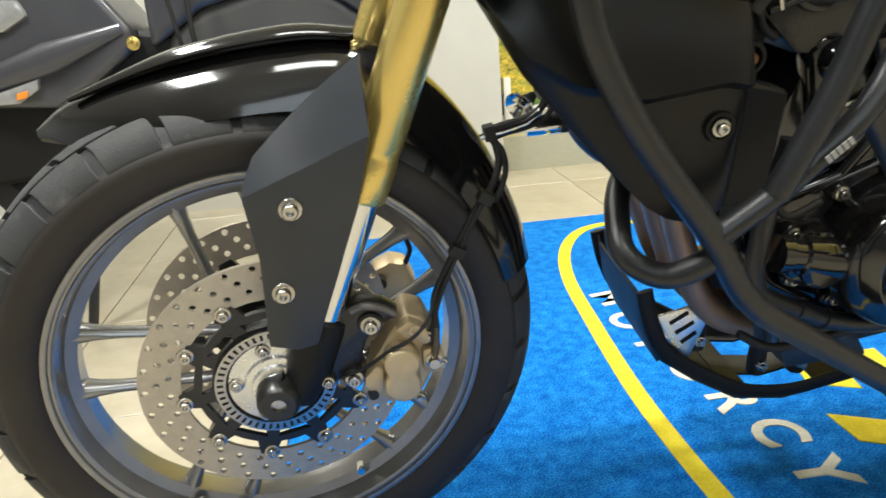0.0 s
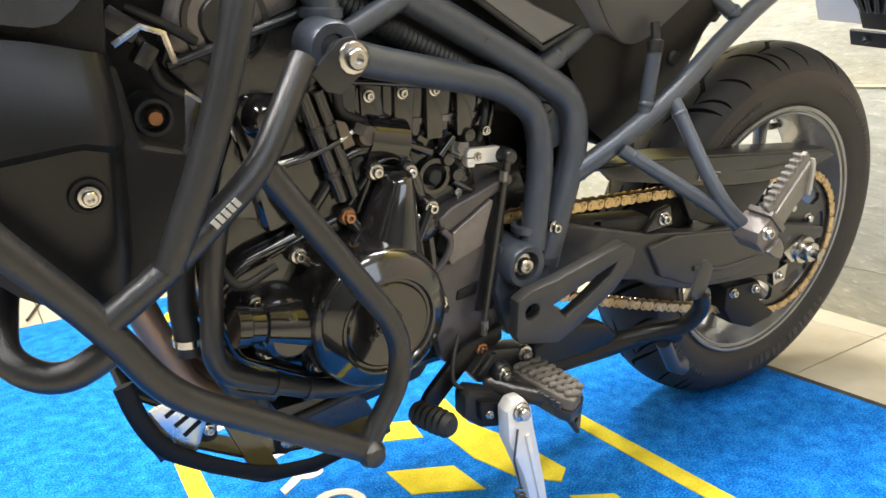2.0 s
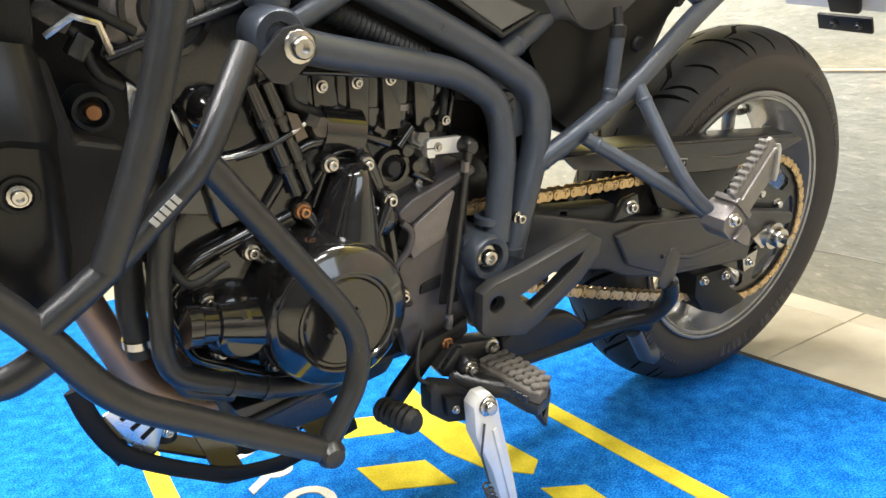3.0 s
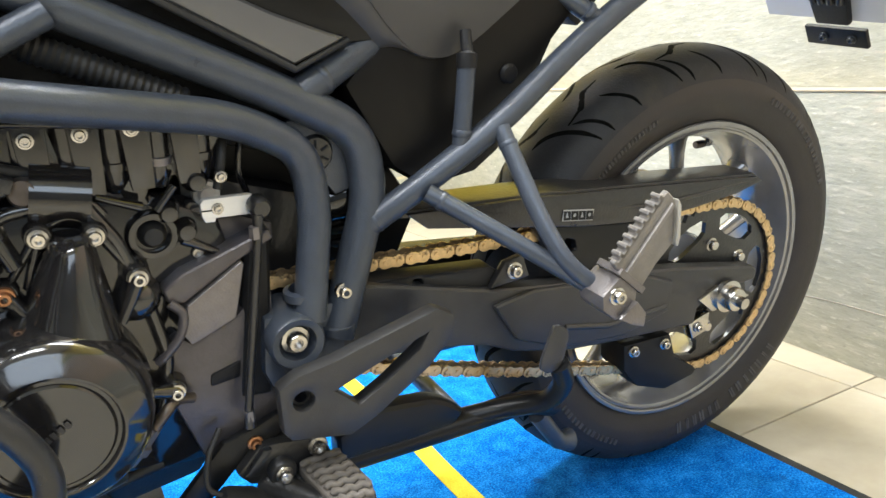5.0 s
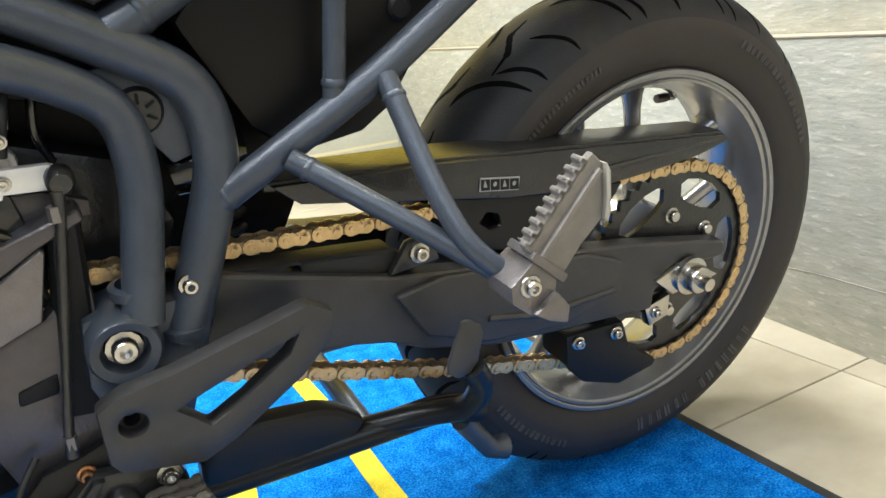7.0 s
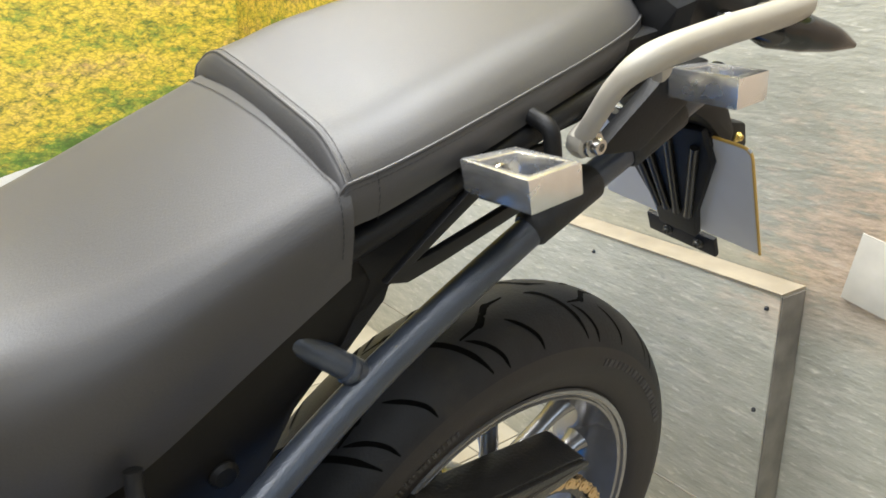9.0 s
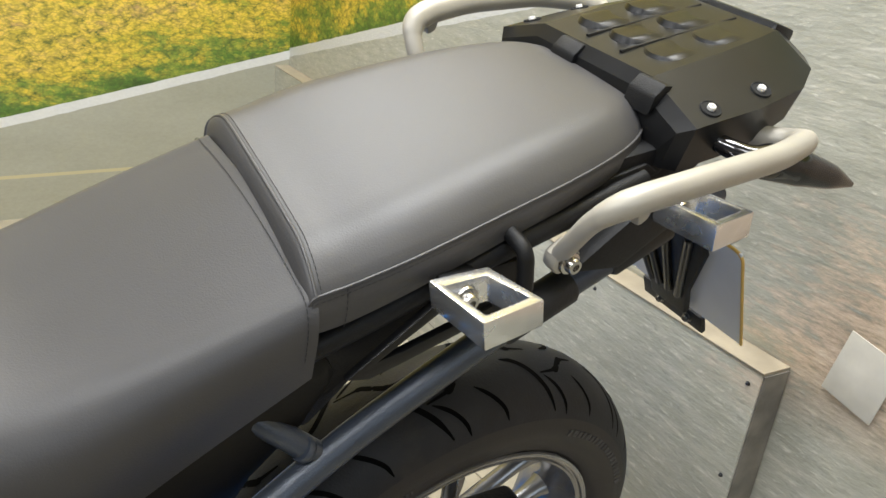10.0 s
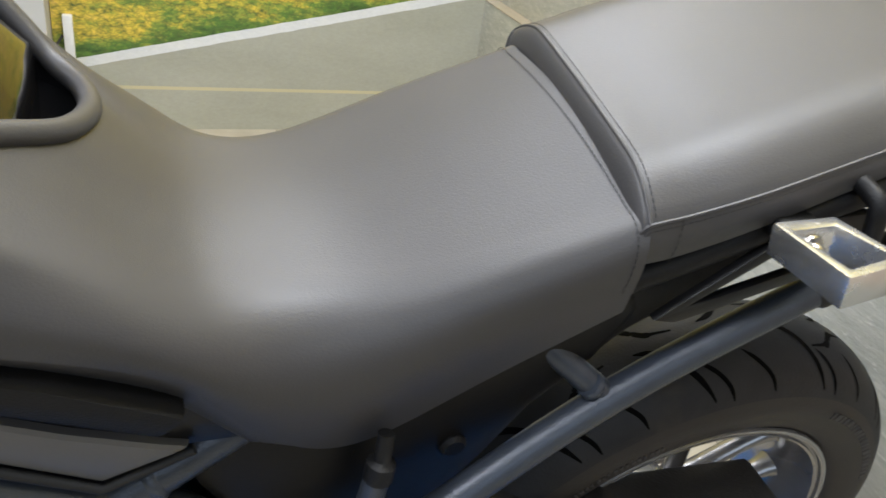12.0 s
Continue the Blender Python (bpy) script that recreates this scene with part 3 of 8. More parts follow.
def letter(ch, x, y, size, turn):
    cu = bpy.data.curves.new("letter", "FONT")
    cu.body, cu.size, cu.extrude, cu.offset, cu.align_x, cu.align_y = ch, size, 0.0012, 0.003, "CENTER", "CENTER"
    cu.resolution_u = 4
    tmp = bpy.data.objects.new("letter", cu)
    me = bpy.data.meshes.new_from_object(tmp)
    bpy.data.objects.remove(tmp)
    ob = part("letter", me, mat_white, carpet, "white pile letter")
    ob.matrix_local = Matrix.Translation((x, y, MZ + 0.0006)) @ Matrix.Rotation(radians(turn), 4, "Z")
    return ob


for ch, x, y, turn in (("M", 0.687, 0.715, -80), ("O", 0.676, 0.575, -83), ("T", 0.684, 0.455, -85), ("O", 0.706, 0.318, -86), ("R", 0.722, 0.195, -88), ("C", 0.738, 0.083, -89), ("Y", 0.742, -0.03, -90)):
    letter(ch, x, y, 0.115, turn)


# ---------------------------------------------------------------- the motorcycle
# Its own frame: x from the front axle back, y towards the far side, z up in its leaning plane.
bike = new("motorcycle")
bike.empty_display_size = 0.1
bike.matrix_world = pose(0, 0.02, 0, 9.0, 0, 0)
tagged(bike, "black adventure motorcycle leaning on its side stand, grey seats, gold fork", "motorcycle")


def crown_point(R, W, ang, y, lift=0.0):
    """A point of a tyre's crown at an angle and a place across it."""
    crown = W * 0.5
    s = max(-0.976, min(0.976, y / (crown * 1.03)))
    c = math.sqrt(1 - s * s)
    r, q = R - (1 - c) * crown * 0.86 + lift * c, y + lift * s
    return (r * math.cos(ang), q, r * math.sin(ang))


def tyre_mesh(name, R, W, rim_r, depth, seg=180):
    """A tyre about the y axis: crown radius R, width W."""
    crown, sec = W * 0.5, []
    for k in range(41):
        a = radians(-90 + 180 * k / 40) * 0.86
        d = depth * max(0.0, 1 - (abs(a) / 1.351) ** 6)
        sec.append((R - (1 - math.cos(a)) * crown * 0.86 - d * math.cos(a), math.sin(a) * (crown * 1.03 - d)))
    r0, y0 = sec[0]
    side = []
    for k in range(1, 9):
        s = k / 8
        bulge = 0.0012 if k in (1, 6) else 0.0
        side.append((r0 + (rim_r - r0) * s, y0 - 0.004 * math.sin(math.pi * s) - bulge + (-W * 0.36 - y0) * s * s))
    prof = side[::-1] + sec + [(r, -y) for r, y in side]
    n, verts = len(prof), []
    for i in range(seg):
        a = 2 * math.pi * i / seg
        verts += [(r * math.cos(a), y, r * math.sin(a)) for r, y in prof]
    faces = [(i * n + k, i * n + k + 1, (i + 1) % seg * n + k + 1, (i + 1) % seg * n + k) for i in range(seg) for k in range(n - 1)]
    me = mesh_of(name, verts, faces)
    me.materials.append(RUBBER)
    me.materials.append(SIDEWALL)
    me.polygons.foreach_set("material_index", [1 if (k < 10 or k >= n - 11) else 0 for i in range(seg) for k in range(n - 1)])
    return smooth_by_angle(me, 50)


def block_tread(R, W, depth):
    """Raised tread blocks in two rows a side, skewed, with chamfered edges."""
    verts, faces = [], []
    pitch = 2 * math.pi / 27
    skew = lambda v: float(np.interp(v, [0, 0.016, 0.034, 0.055], [0.0, 0.03, 0.062, 0.075]))
    nu, nv = 5, 5
    for sgn in (-1, 1):
        for k in range(27):
            base = pitch * (k + (0.5 if sgn > 0 else 0.0))
            for y0, y1, a0, a1, shift in ((0.0015, 0.0205, 0.05, 0.93, 0.35), (0.0230, 0.0522, 0.05, 0.91, 0.0)):
                b = len(verts)
                for lift, inset in ((-depth - 0.002, 0.0), (-0.0008, 0.0), (0.0, 0.0012)):
                    for i in range(nu):
                        for j in range(nv):
                            u, v = i / (nu - 1), j / (nv - 1)
                            y = y0 + inset + (y1 - y0 - 2 * inset) * v
                            da = inset / R
                            ang = base + pitch * shift + (pitch * a0 + da) + (pitch * (a1 - a0) - 2 * da) * u - skew(y)
                            verts.append(crown_point(R, W, ang, sgn * y, lift))
                m = nu * nv
                rim = [j for j in range(nv)] + [i * nv + nv - 1 for i in range(1, nu)] + [(nu - 1) * nv + j for j in range(nv - 2, -1, -1)] + [i * nv for i in range(nu - 2, 0, -1)]
                for layer in (0, 1):
                    for p, q in zip(rim, rim[1:] + rim[:1]):
                        faces.append((b + layer * m + p, b + layer * m + q, b + layer * m + m + q, b + layer * m + m + p))
                for i in range(nu - 1):
                    for j in range(nv - 1):
                        c = b + 2 * m + i * nv + j
                        faces.append((c, c + 1, c + nv + 1, c + nv))
    me = mesh_of("block_tread", verts, faces)
    bm = bmesh.new()
    bm.from_mesh(me)
    bmesh.ops.recalc_face_normals(bm, faces=bm.faces)
    bm.to_mesh(me)
    bm.free()
    return smooth_by_angle(me, 30)


def road_groove_strips(R, W):
    """Near-black strips for groove shade: long curved, short plain, and a zigzag near the crown."""
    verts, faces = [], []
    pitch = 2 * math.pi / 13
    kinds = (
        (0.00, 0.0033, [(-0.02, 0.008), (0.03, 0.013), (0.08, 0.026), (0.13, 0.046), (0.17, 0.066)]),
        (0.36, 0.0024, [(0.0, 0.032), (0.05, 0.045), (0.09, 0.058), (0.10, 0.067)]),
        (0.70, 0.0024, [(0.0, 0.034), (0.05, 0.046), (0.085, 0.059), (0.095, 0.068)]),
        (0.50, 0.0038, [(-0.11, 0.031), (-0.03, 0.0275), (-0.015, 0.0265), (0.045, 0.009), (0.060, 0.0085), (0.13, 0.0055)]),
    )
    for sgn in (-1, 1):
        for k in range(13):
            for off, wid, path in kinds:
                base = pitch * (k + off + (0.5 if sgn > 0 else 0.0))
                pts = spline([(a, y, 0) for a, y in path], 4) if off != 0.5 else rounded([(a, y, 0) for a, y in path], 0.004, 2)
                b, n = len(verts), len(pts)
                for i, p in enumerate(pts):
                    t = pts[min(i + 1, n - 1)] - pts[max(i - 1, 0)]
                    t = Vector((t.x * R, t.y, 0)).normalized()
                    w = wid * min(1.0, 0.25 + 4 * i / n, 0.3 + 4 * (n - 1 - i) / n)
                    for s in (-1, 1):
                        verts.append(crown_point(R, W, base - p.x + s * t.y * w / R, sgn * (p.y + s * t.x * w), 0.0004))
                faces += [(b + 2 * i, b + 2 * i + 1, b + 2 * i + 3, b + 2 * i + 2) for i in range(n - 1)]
    return mesh_of("groove_shade", verts, faces)


def rim_profile(r_lip, w, well):
    """Outer barrel of a cast wheel, near lip at -w."""
    return [(r_lip, -w), (r_lip - 0.0015, -w - 0.003), (r_lip - 0.0045, -w - 0.0035), (r_lip - 0.0075, -w - 0.002), (r_lip - 0.0085, -w + 0.002), (r_lip - 0.011, -w + 0.0025), (r_lip - 0.0125, -w), (r_lip - 0.0155, -w + 0.0015), (r_lip - 0.0185, -w + 0.010), (r_lip - 0.0215, -w + 0.022), (r_lip - well, -w * 0.35),
            (r_lip - well, w * 0.35), (r_lip - 0.017, w - 0.012), (r_lip - 0.014, w), (r_lip - 0.011, w + 0.003), (r_lip - 0.002, w + 0.003), (r_lip, w),
            (r_lip - 0.008, w - 0.006), (r_lip - 0.012, w - 0.02), (r_lip - well + 0.006, w * 0.3), (r_lip - well + 0.006, -w * 0.3), (r_lip - 0.012, -w + 0.02), (r_lip - 0.008, -w + 0.006)]


def wheel(name, place, r_lip, w, well, hub_r, hub_w, R, W, depth, spoke_angle, gap, spoke_r, label):
    rim = part(name, lathe(name, rim_profile(r_lip, w, well), 96), RIM, bike, label)
    rim.matrix_local = place
    ty = part("tyre", tyre_mesh("tyre", R, W, r_lip - 0.006, depth), None, rim, "worn black rubber tyre")
    # without cut depth, groove shade is laid on as near-black strips
    tr = part("block_tread", block_tread(R, W, depth), TREAD, rim, "dusty worn tread blocks") if depth else part("groove_shade", road_groove_strips(R, W), GROOVE_SHADE, rim, "near-black strips painting the shade of tread grooves")
    tr["kind"] = "stuff"
    part("hub", lathe("hub", [(0.012, -hub_w), (hub_r * 0.7, -hub_w), (hub_r * 0.8, -hub_w + 0.006), (hub_r, -hub_w * 0.5), (hub_r, hub_w * 0.5), (hub_r * 0.8, hub_w - 0.006), (hub_r * 0.7, hub_w), (0.012, hub_w)], 48), RIM, rim)
    sec = []
    for s in (-1, 1):
        p0 = Vector((hub_r * 0.85, 0, s * gap * 0.5))
        p1 = Vector((r_lip - well + 0.004, 0, s * gap * 0.62))
        path = [p0.lerp(p1, k / 8) for k in range(9)]
        sec.append(sweep("spoke", path, [spoke_r * 1.5, spoke_r * 1.1, spoke_r, spoke_r, spoke_r, spoke_r, spoke_r * 1.05, spoke_r * 1.3, spoke_r * 1.9], 10, True, 1.45))
        sec[-1].materials.append(RIM)
    for k in range(5):
        for me in sec:
            sp = new("spoke", me)
            sp.parent = rim
            sp.rotation_euler = (0, radians(-(spoke_angle + 72 * k)), 0)
    return rim


def disc(parent, y, R, inner, carrier_r, bolts, mat_carrier, flip=1):
    """A drilled brake disc with a spider carrier."""
    outer = ring(0, 0, R, 72)
    holes = [ring(0, 0, inner, 40)]
    for k in range(90):
        a = 2 * math.pi * k / 90
        rr = inner + 0.004 + (R - inner - 0.004) * (0.2, 0.52, 0.84)[k % 3]
        holes.append(ring(rr * math.cos(a), rr * math.sin(a), 0.0040, 8))
    d = part("brake_disc", prism("brake_disc", outer, y - 0.0025, y + 0.0025, 0, holes), DISC, parent, "drilled steel brake disc")
    spider = []
    for k in range(80):
        a = 2 * math.pi * k / 80
        rr = inner + 0.004 if (k % 8) < 3 else inner - 0.014
        spider.append((rr * math.cos(a), rr * math.sin(a)))
    win = []
    for k in range(10):
        a0 = 2 * math.pi * (k + 0.69) / 10
        win.append([(r * math.cos(a), r * math.sin(a)) for r, a in ((inner - 0.021, a0 - 0.24), (inner - 0.021, a0 + 0.24), (carrier_r + 0.022, a0 + 0.2), (carrier_r + 0.022, a0 - 0.2))])
    part("disc_carrier", prism("disc_carrier", spider, y - 0.004, y + 0.003, 0, [ring(0, 0, carrier_r * 0.55, 24)] + win), mat_carrier, parent, "black disc carrier")
    for k in range(10):
        a = 2 * math.pi * (k + 0.19) / 10
        bolt(parent, inner * math.cos(a), y - 0.004 * flip, inner * math.sin(a), 0.0075, STEEL, True, "disc_bobbin", None if flip > 0 else (0, 0, 180))
    return d


# front wheel, turned a little to the near side
FRONT = Matrix.Translation((-0.007, -0.029, 0.330)) @ Matrix.Rotation(radians(5.8), 4, "Z") @ Matrix.Rotation(radians(0.9), 4, "X")
fw = wheel("front_wheel", FRONT, 0.248, 0.042, 0.034, 0.045, 0.06, 0.323, 0.105, 0.0055, 172, 0.062, 0.0064, "grey cast front wheel")
disc(fw, -0.056, 0.149, 0.104, 0.05, 10, CASTING)
disc(fw, 0.056, 0.149, 0.104, 0.05, 10, CASTING, -1)
part("abs_ring", prism("abs_ring", ring(0, 0, 0.068, 60), -0.067, -0.0645, 0, [ring(0, 0, 0.056, 40)] + [[(r * math.cos(a), r * math.sin(a)) for r, a in ((0.0585, 2 * math.pi * (k - 0.2) / 48), (0.0585, 2 * math.pi * (k + 0.2) / 48), (0.0655, 2 * math.pi * (k + 0.2) / 48), (0.0655, 2 * math.pi * (k - 0.2) / 48))] for k in range(48)]), STEEL, fw, "slotted sensor ring")
for k in range(5):
    a = radians(30 + 72 * k)
    bolt(fw, 0.0445 * math.cos(a), -0.066, 0.0445 * math.sin(a), 0.0068, STEEL)
part("hub_cap", lathe("hub_cap", [(0.0, -0.084), (0.018, -0.084), (0.0195, -0.078), (0.027, -0.077), (0.0285, -0.072), (0.035, -0.071), (0.036, -0.066), (0.053, -0.064), (0.054, -0.050), (0, -0.050)], 40), ALLOY, fw, "machined alloy hub face")
# raised sidewall lettering as plain bars
for k in range(8):
    a = radians(100 + k * 5.2)
    r = 0.272
    bars(fw, "sidewall_mark", (r * math.cos(a), -0.0535, r * math.sin(a)), (math.sin(a), 0.0, -math.cos(a)), (math.cos(a), 0.25, math.sin(a)), (0.0045, 0.0045), 0.012, SIDEWALL, 0.6, 0.0006)
for a in (238.0, 252.0):
    p = (0.222 * math.cos(radians(a)), -0.03, 0.222 * math.sin(radians(a)))
    bolt(fw, *p, 0.007, GREYCAST, False, "balance_weight")
part("valve", sweep("valve", [(0.09, -0.02, -0.195), (0.083, -0.03, -0.18), (0.082, -0.045, -0.178)], [0.006, 0.0055, 0.005], 10), CHROME, fw)

def along2(pts, count):
    """So many points evenly spaced along a flat path."""
    run = np.concatenate([[0.0], np.cumsum([math.dist(a, b) for a, b in zip(pts, pts[1:])])])
    return [tuple(float(np.interp(run[-1] * k / (count - 1), run, [p[i] for p in pts])) for i in (0, 1)) for k in range(count)]


# fork
for s, y in ((-1, -0.100), (1, 0.100)):
    ax = Vector((0.392, 0, 1.0)).normalized()
    base = Vector((0.1165, y + (0.0 if s < 0 else -0.015), 0.545))
    if s > 0:
        base += Vector((-0.012, 0, 0.0))
    leg = part("fork_outer_tube", sweep("fork_outer_tube", [base, base + ax * 0.004, base + ax * 0.045, base + ax * 0.047, base + ax * 0.056, base + ax * 0.058, base + ax * 0.42], [0.0235, 0.0252, 0.0252, 0.0242, 0.0242, 0.0252, 0.0262], 28), GOLD, bike, "gold anodised fork tube")
    part("fork_inner_tube", sweep("fork_inner_tube", [base - ax * 0.20, base + ax * 0.01], 0.0195, 24), CHROME, bike, "chromed fork slider")
    foot = base - ax * 0.155
    part("fork_foot", sweep("fork_foot", [foot + ax * 0.012, foot, foot - ax * 0.05, foot - ax * 0.085 + Vector((-0.004, 0, 0)), Vector((0.003, y - 0.008 * -s * 0, 0.328))], [0.025, 0.0265, 0.0265, 0.0245, 0.027], 24), PLASTIC, bike, "black cast fork bottom")
part("axle", sweep("axle", [(0.001, -0.128, 0.322), (0.001, 0.12, 0.322)], 0.013, 20), STEEL, bike)
part("axle_clamp", lathe("axle_clamp", [(0.0, -0.125), (0.008, -0.125), (0.0085, -0.132), (0.019, -0.132), (0.024, -0.126), (0.026, -0.11), (0.026, -0.085), (0, -0.085)], 32), CASTING, bike).location = (0.002, 0, 0.322)
# fork guard
prot = prism("fork_guard", [(0.129, 0.6215), (0.129, 0.618), (0.114, 0.559), (0.085, 0.48), (0.055, 0.402), (0.035, 0.398), (0.006, 0.406), (0.009, 0.46), (0.011, 0.507), (0.004, 0.572)], -0.142, -0.132, 0.004)
crease, brow = along2([(0.004, 0.572), (0.129, 0.6215)], 7), along2([(0.0045, 0.576), (0.008, 0.592), (0.028, 0.612), (0.055, 0.636), (0.09, 0.665), (0.127, 0.690)], 7)
fg = part("fork_guard", prot, GUARD, bike, "satin black fork guard")
part("guard_facet", shell(loft("guard_facet", [[(x, -0.141, z) for x, z in crease], [(x, -0.108, z) for x, z in brow]], False, False, 30), 0.005), GUARD, fg)
bolt(bike, 0.048, -0.143, 0.557, 0.0095, STEEL)
bolt(bike, 0.029, -0.143, 0.468, 0.0095, STEEL)


# front mudguard: a long shell over the tyre
def mudguard():
    secs = []
    for x, z, w, drop in ((-0.205, 0.617, 0.012, 0.006), (-0.17, 0.641, 0.045, 0.03), (-0.10, 0.667, 0.066, 0.045), (-0.02, 0.684, 0.074, 0.05), (0.06, 0.692, 0.076, 0.055), (0.12, 0.686, 0.074, 0.06), (0.17, 0.66, 0.07, 0.06), (0.215, 0.62, 0.066, 0.05), (0.262, 0.55, 0.062, 0.045), (0.296, 0.47, 0.058, 0.04), (0.308, 0.415, 0.054, 0.035)):
        c = Vector((x, -0.005, z))
        n = Vector((x - 0.0, 0, z - 0.33)).normalized()
        row = []
        for k in range(15):
            u = -1 + 2 * k / 14
            row.append(c + Vector((0, u * w, 0)) - n * (drop * abs(u) ** 2.6 + 0.004 * (abs(u) > 0.95)))
        secs.append(row)
    fine = []
    for k in range(15):
        fine.append(spline([s[k] for s in secs], 5))
    rows = [[fine[k][i] for k in range(15)] for i in range(len(fine[0]))]
    return shell(loft("front_mudguard", rows, False, False, 60), -0.003)


part("front_mudguard", mudguard(), GLOSS, bike, "gloss black front mudguard")
part("mudguard_top_strip", sweep("mudguard_top_strip", spline([(-0.16, -0.03, 0.652), (-0.05, -0.034, 0.686), (0.06, -0.034, 0.7), (0.125, -0.03, 0.694)], 6), [0.003, 0.008, 0.009, 0.007], 10, True, 2.0), GLOSS, bike)

# caliper and its bracket
cal = part("brake_caliper", prism("brake_caliper", [(0.109, 0.351), (0.120, 0.366), (0.131, 0.385), (0.149, 0.408), (0.171, 0.400), (0.180, 0.378), (0.187, 0.350), (0.178, 0.332), (0.164, 0.306), (0.152, 0.290), (0.128, 0.292), (0.112, 0.304), (0.098, 0.330)], -0.112, -0.058, 0.007, segments=3), CALIPER, bike, "gold-grey four-piston brake caliper")
LOBES = [(0.1265, 0.374), (0.141, 0.3775), (0.155, 0.3735), (0.161, 0.362), (0.1605, 0.352), (0.156, 0.3435), (0.1605, 0.333), (0.160, 0.321), (0.1535, 0.311), (0.141, 0.3075), (0.128, 0.311), (0.121, 0.320), (0.1205, 0.332), (0.1245, 0.3425), (0.1215, 0.353), (0.1215, 0.364)]
part("caliper_half", prism("caliper_half", LOBES, -0.136, -0.110, 0.006, segments=3), CALIPER, cal)
part("caliper_bridge", prism("caliper_bridge", [(0.137, 0.396), (0.152, 0.406), (0.169, 0.396), (0.176, 0.376), (0.166, 0.372), (0.158, 0.384), (0.146, 0.384)], -0.124, -0.108, 0.004, segments=2), CALIPER, cal)
part("caliper_lug", prism("caliper_lug", [(0.164, 0.366), (0.184, 0.370), (0.189, 0.350), (0.180, 0.334), (0.164, 0.338)], -0.124, -0.10, 0.005, segments=2), CALIPER, cal)
part("caliper_wing", prism("caliper_wing", [(0.099, 0.338), (0.113, 0.352), (0.121, 0.346), (0.118, 0.312), (0.108, 0.310), (0.098, 0.326)], -0.122, -0.105, 0.004, segments=2), CALIPER, cal)
part("bridge_hole", lathe("bridge_hole", [(0.0035, -0.002), (0.007, -0.002), (0.0078, 0.004), (0, 0.004), (0, 0.001), (0.0035, 0.001)], 16), CALIPER, cal).location = (0.158, -0.124, 0.394)
part("banjo_bolt", lathe("banjo_bolt", [(0, -0.014), (0.006, -0.014), (0.0065, -0.007), (0.0095, -0.006), (0.0095, 0.0), (0, 0.0)], 16), STEEL, cal).location = (0.1765, -0.120, 0.353)
part("hose_union", sweep("hose_union", [(0.1765, -0.124, 0.353), (0.180, -0.122, 0.372), (0.182, -0.115, 0.388)], [0.0055, 0.0045, 0.0042], 10), CHAIN_DARK, cal)
part("bleed_nipple", sweep("bleed_nipple", [(0.106, -0.118, 0.314), (0.1065, -0.124, 0.314)], [0.0065, 0.006], 12), SOFT_RUBBER, cal)
for x, z, r in ((0.170, 0.381, 0.0055), (0.186, 0.343, 0.005), (0.158, 0.299, 0.005)):
    bolt(cal, x, -0.118, z, r, STEEL)
part("caliper_bracket", prism("caliper_bracket", [(0.045, 0.40), (0.070, 0.414), (0.100, 0.430), (0.125, 0.425), (0.143, 0.413), (0.138, 0.402), (0.118, 0.398), (0.106, 0.380), (0.097, 0.354), (0.070, 0.330), (0.03, 0.335)], -0.112, -0.088, 0.006, segments=2), CASTING, bike, "black cast caliper bracket")
part("bracket_edge", sweep("bracket_edge", rounded([(0.092, -0.113, 0.420), (0.105, -0.115, 0.427), (0.124, -0.115, 0.422), (0.139, -0.114, 0.411)], 0.01), 0.0045, 8), GREYCAST, bike)
for x, z, r in ((0.111, 0.403, 0.009), (0.087, 0.336, 0.0085), (0.058, 0.3355, 0.006)):
    part("bolt_boss", lathe("bolt_boss", [(0, 0), (r * 1.45, 0), (r * 1.6, 0.004), (r * 1.7, 0.03), (0, 0.03)], 16), CASTING, bike).location = (x, -0.116, z)
    bolt(bike, x, -0.1175, z, r, STEEL)
part("brake_caliper", prism("brake_caliper", [(0.108, 0.345), (0.122, 0.374), (0.145, 0.384), (0.166, 0.379), (0.178, 0.350), (0.166, 0.324), (0.146, 0.314), (0.118, 0.322)], 0.06, 0.10, 0.008, segments=2), CALIPER, bike, "far brake caliper")
part("pad_pin", sweep("pad_pin", [(0.13, 0.062, 0.36), (0.13, 0.045, 0.361)], [0.009, 0.008], 12), CASTING, bike)
# brake hose and sensor wire with its clips
UPPER = [(0.250, -0.09, 0.532), (0.263, -0.078, 0.556), (0.262, -0.068, 0.576), (0.2555, -0.062, 0.587), (0.268, -0.060, 0.592), (0.295, -0.060, 0.598), (0.316, -0.060, 0.612), (0.322, -0.065, 0.65)]
for name, low, off in (("brake_hose", [(0.182, -0.115, 0.386), (0.1835, -0.105, 0.42), (0.202, -0.10, 0.458), (0.234, -0.10, 0.519)], 0.0), ("sensor_lead", [(0.174, -0.122, 0.372), (0.180, -0.112, 0.395), (0.192, -0.106, 0.430), (0.210, -0.104, 0.468), (0.240, -0.103, 0.525)], 0.006)):
    part(name, sweep(name, spline(low + [(x + off, y - off, z - off) for x, y, z in UPPER], 6), 0.0042 if off == 0 else 0.0032, 8), SOFT_RUBBER, bike)
part("far_lead", sweep("far_lead", spline([(0.165, 0.07, 0.375), (0.172, 0.06, 0.40), (0.166, 0.05, 0.43), (0.178, 0.04, 0.455)], 6), 0.0035, 8), SOFT_RUBBER, bike)
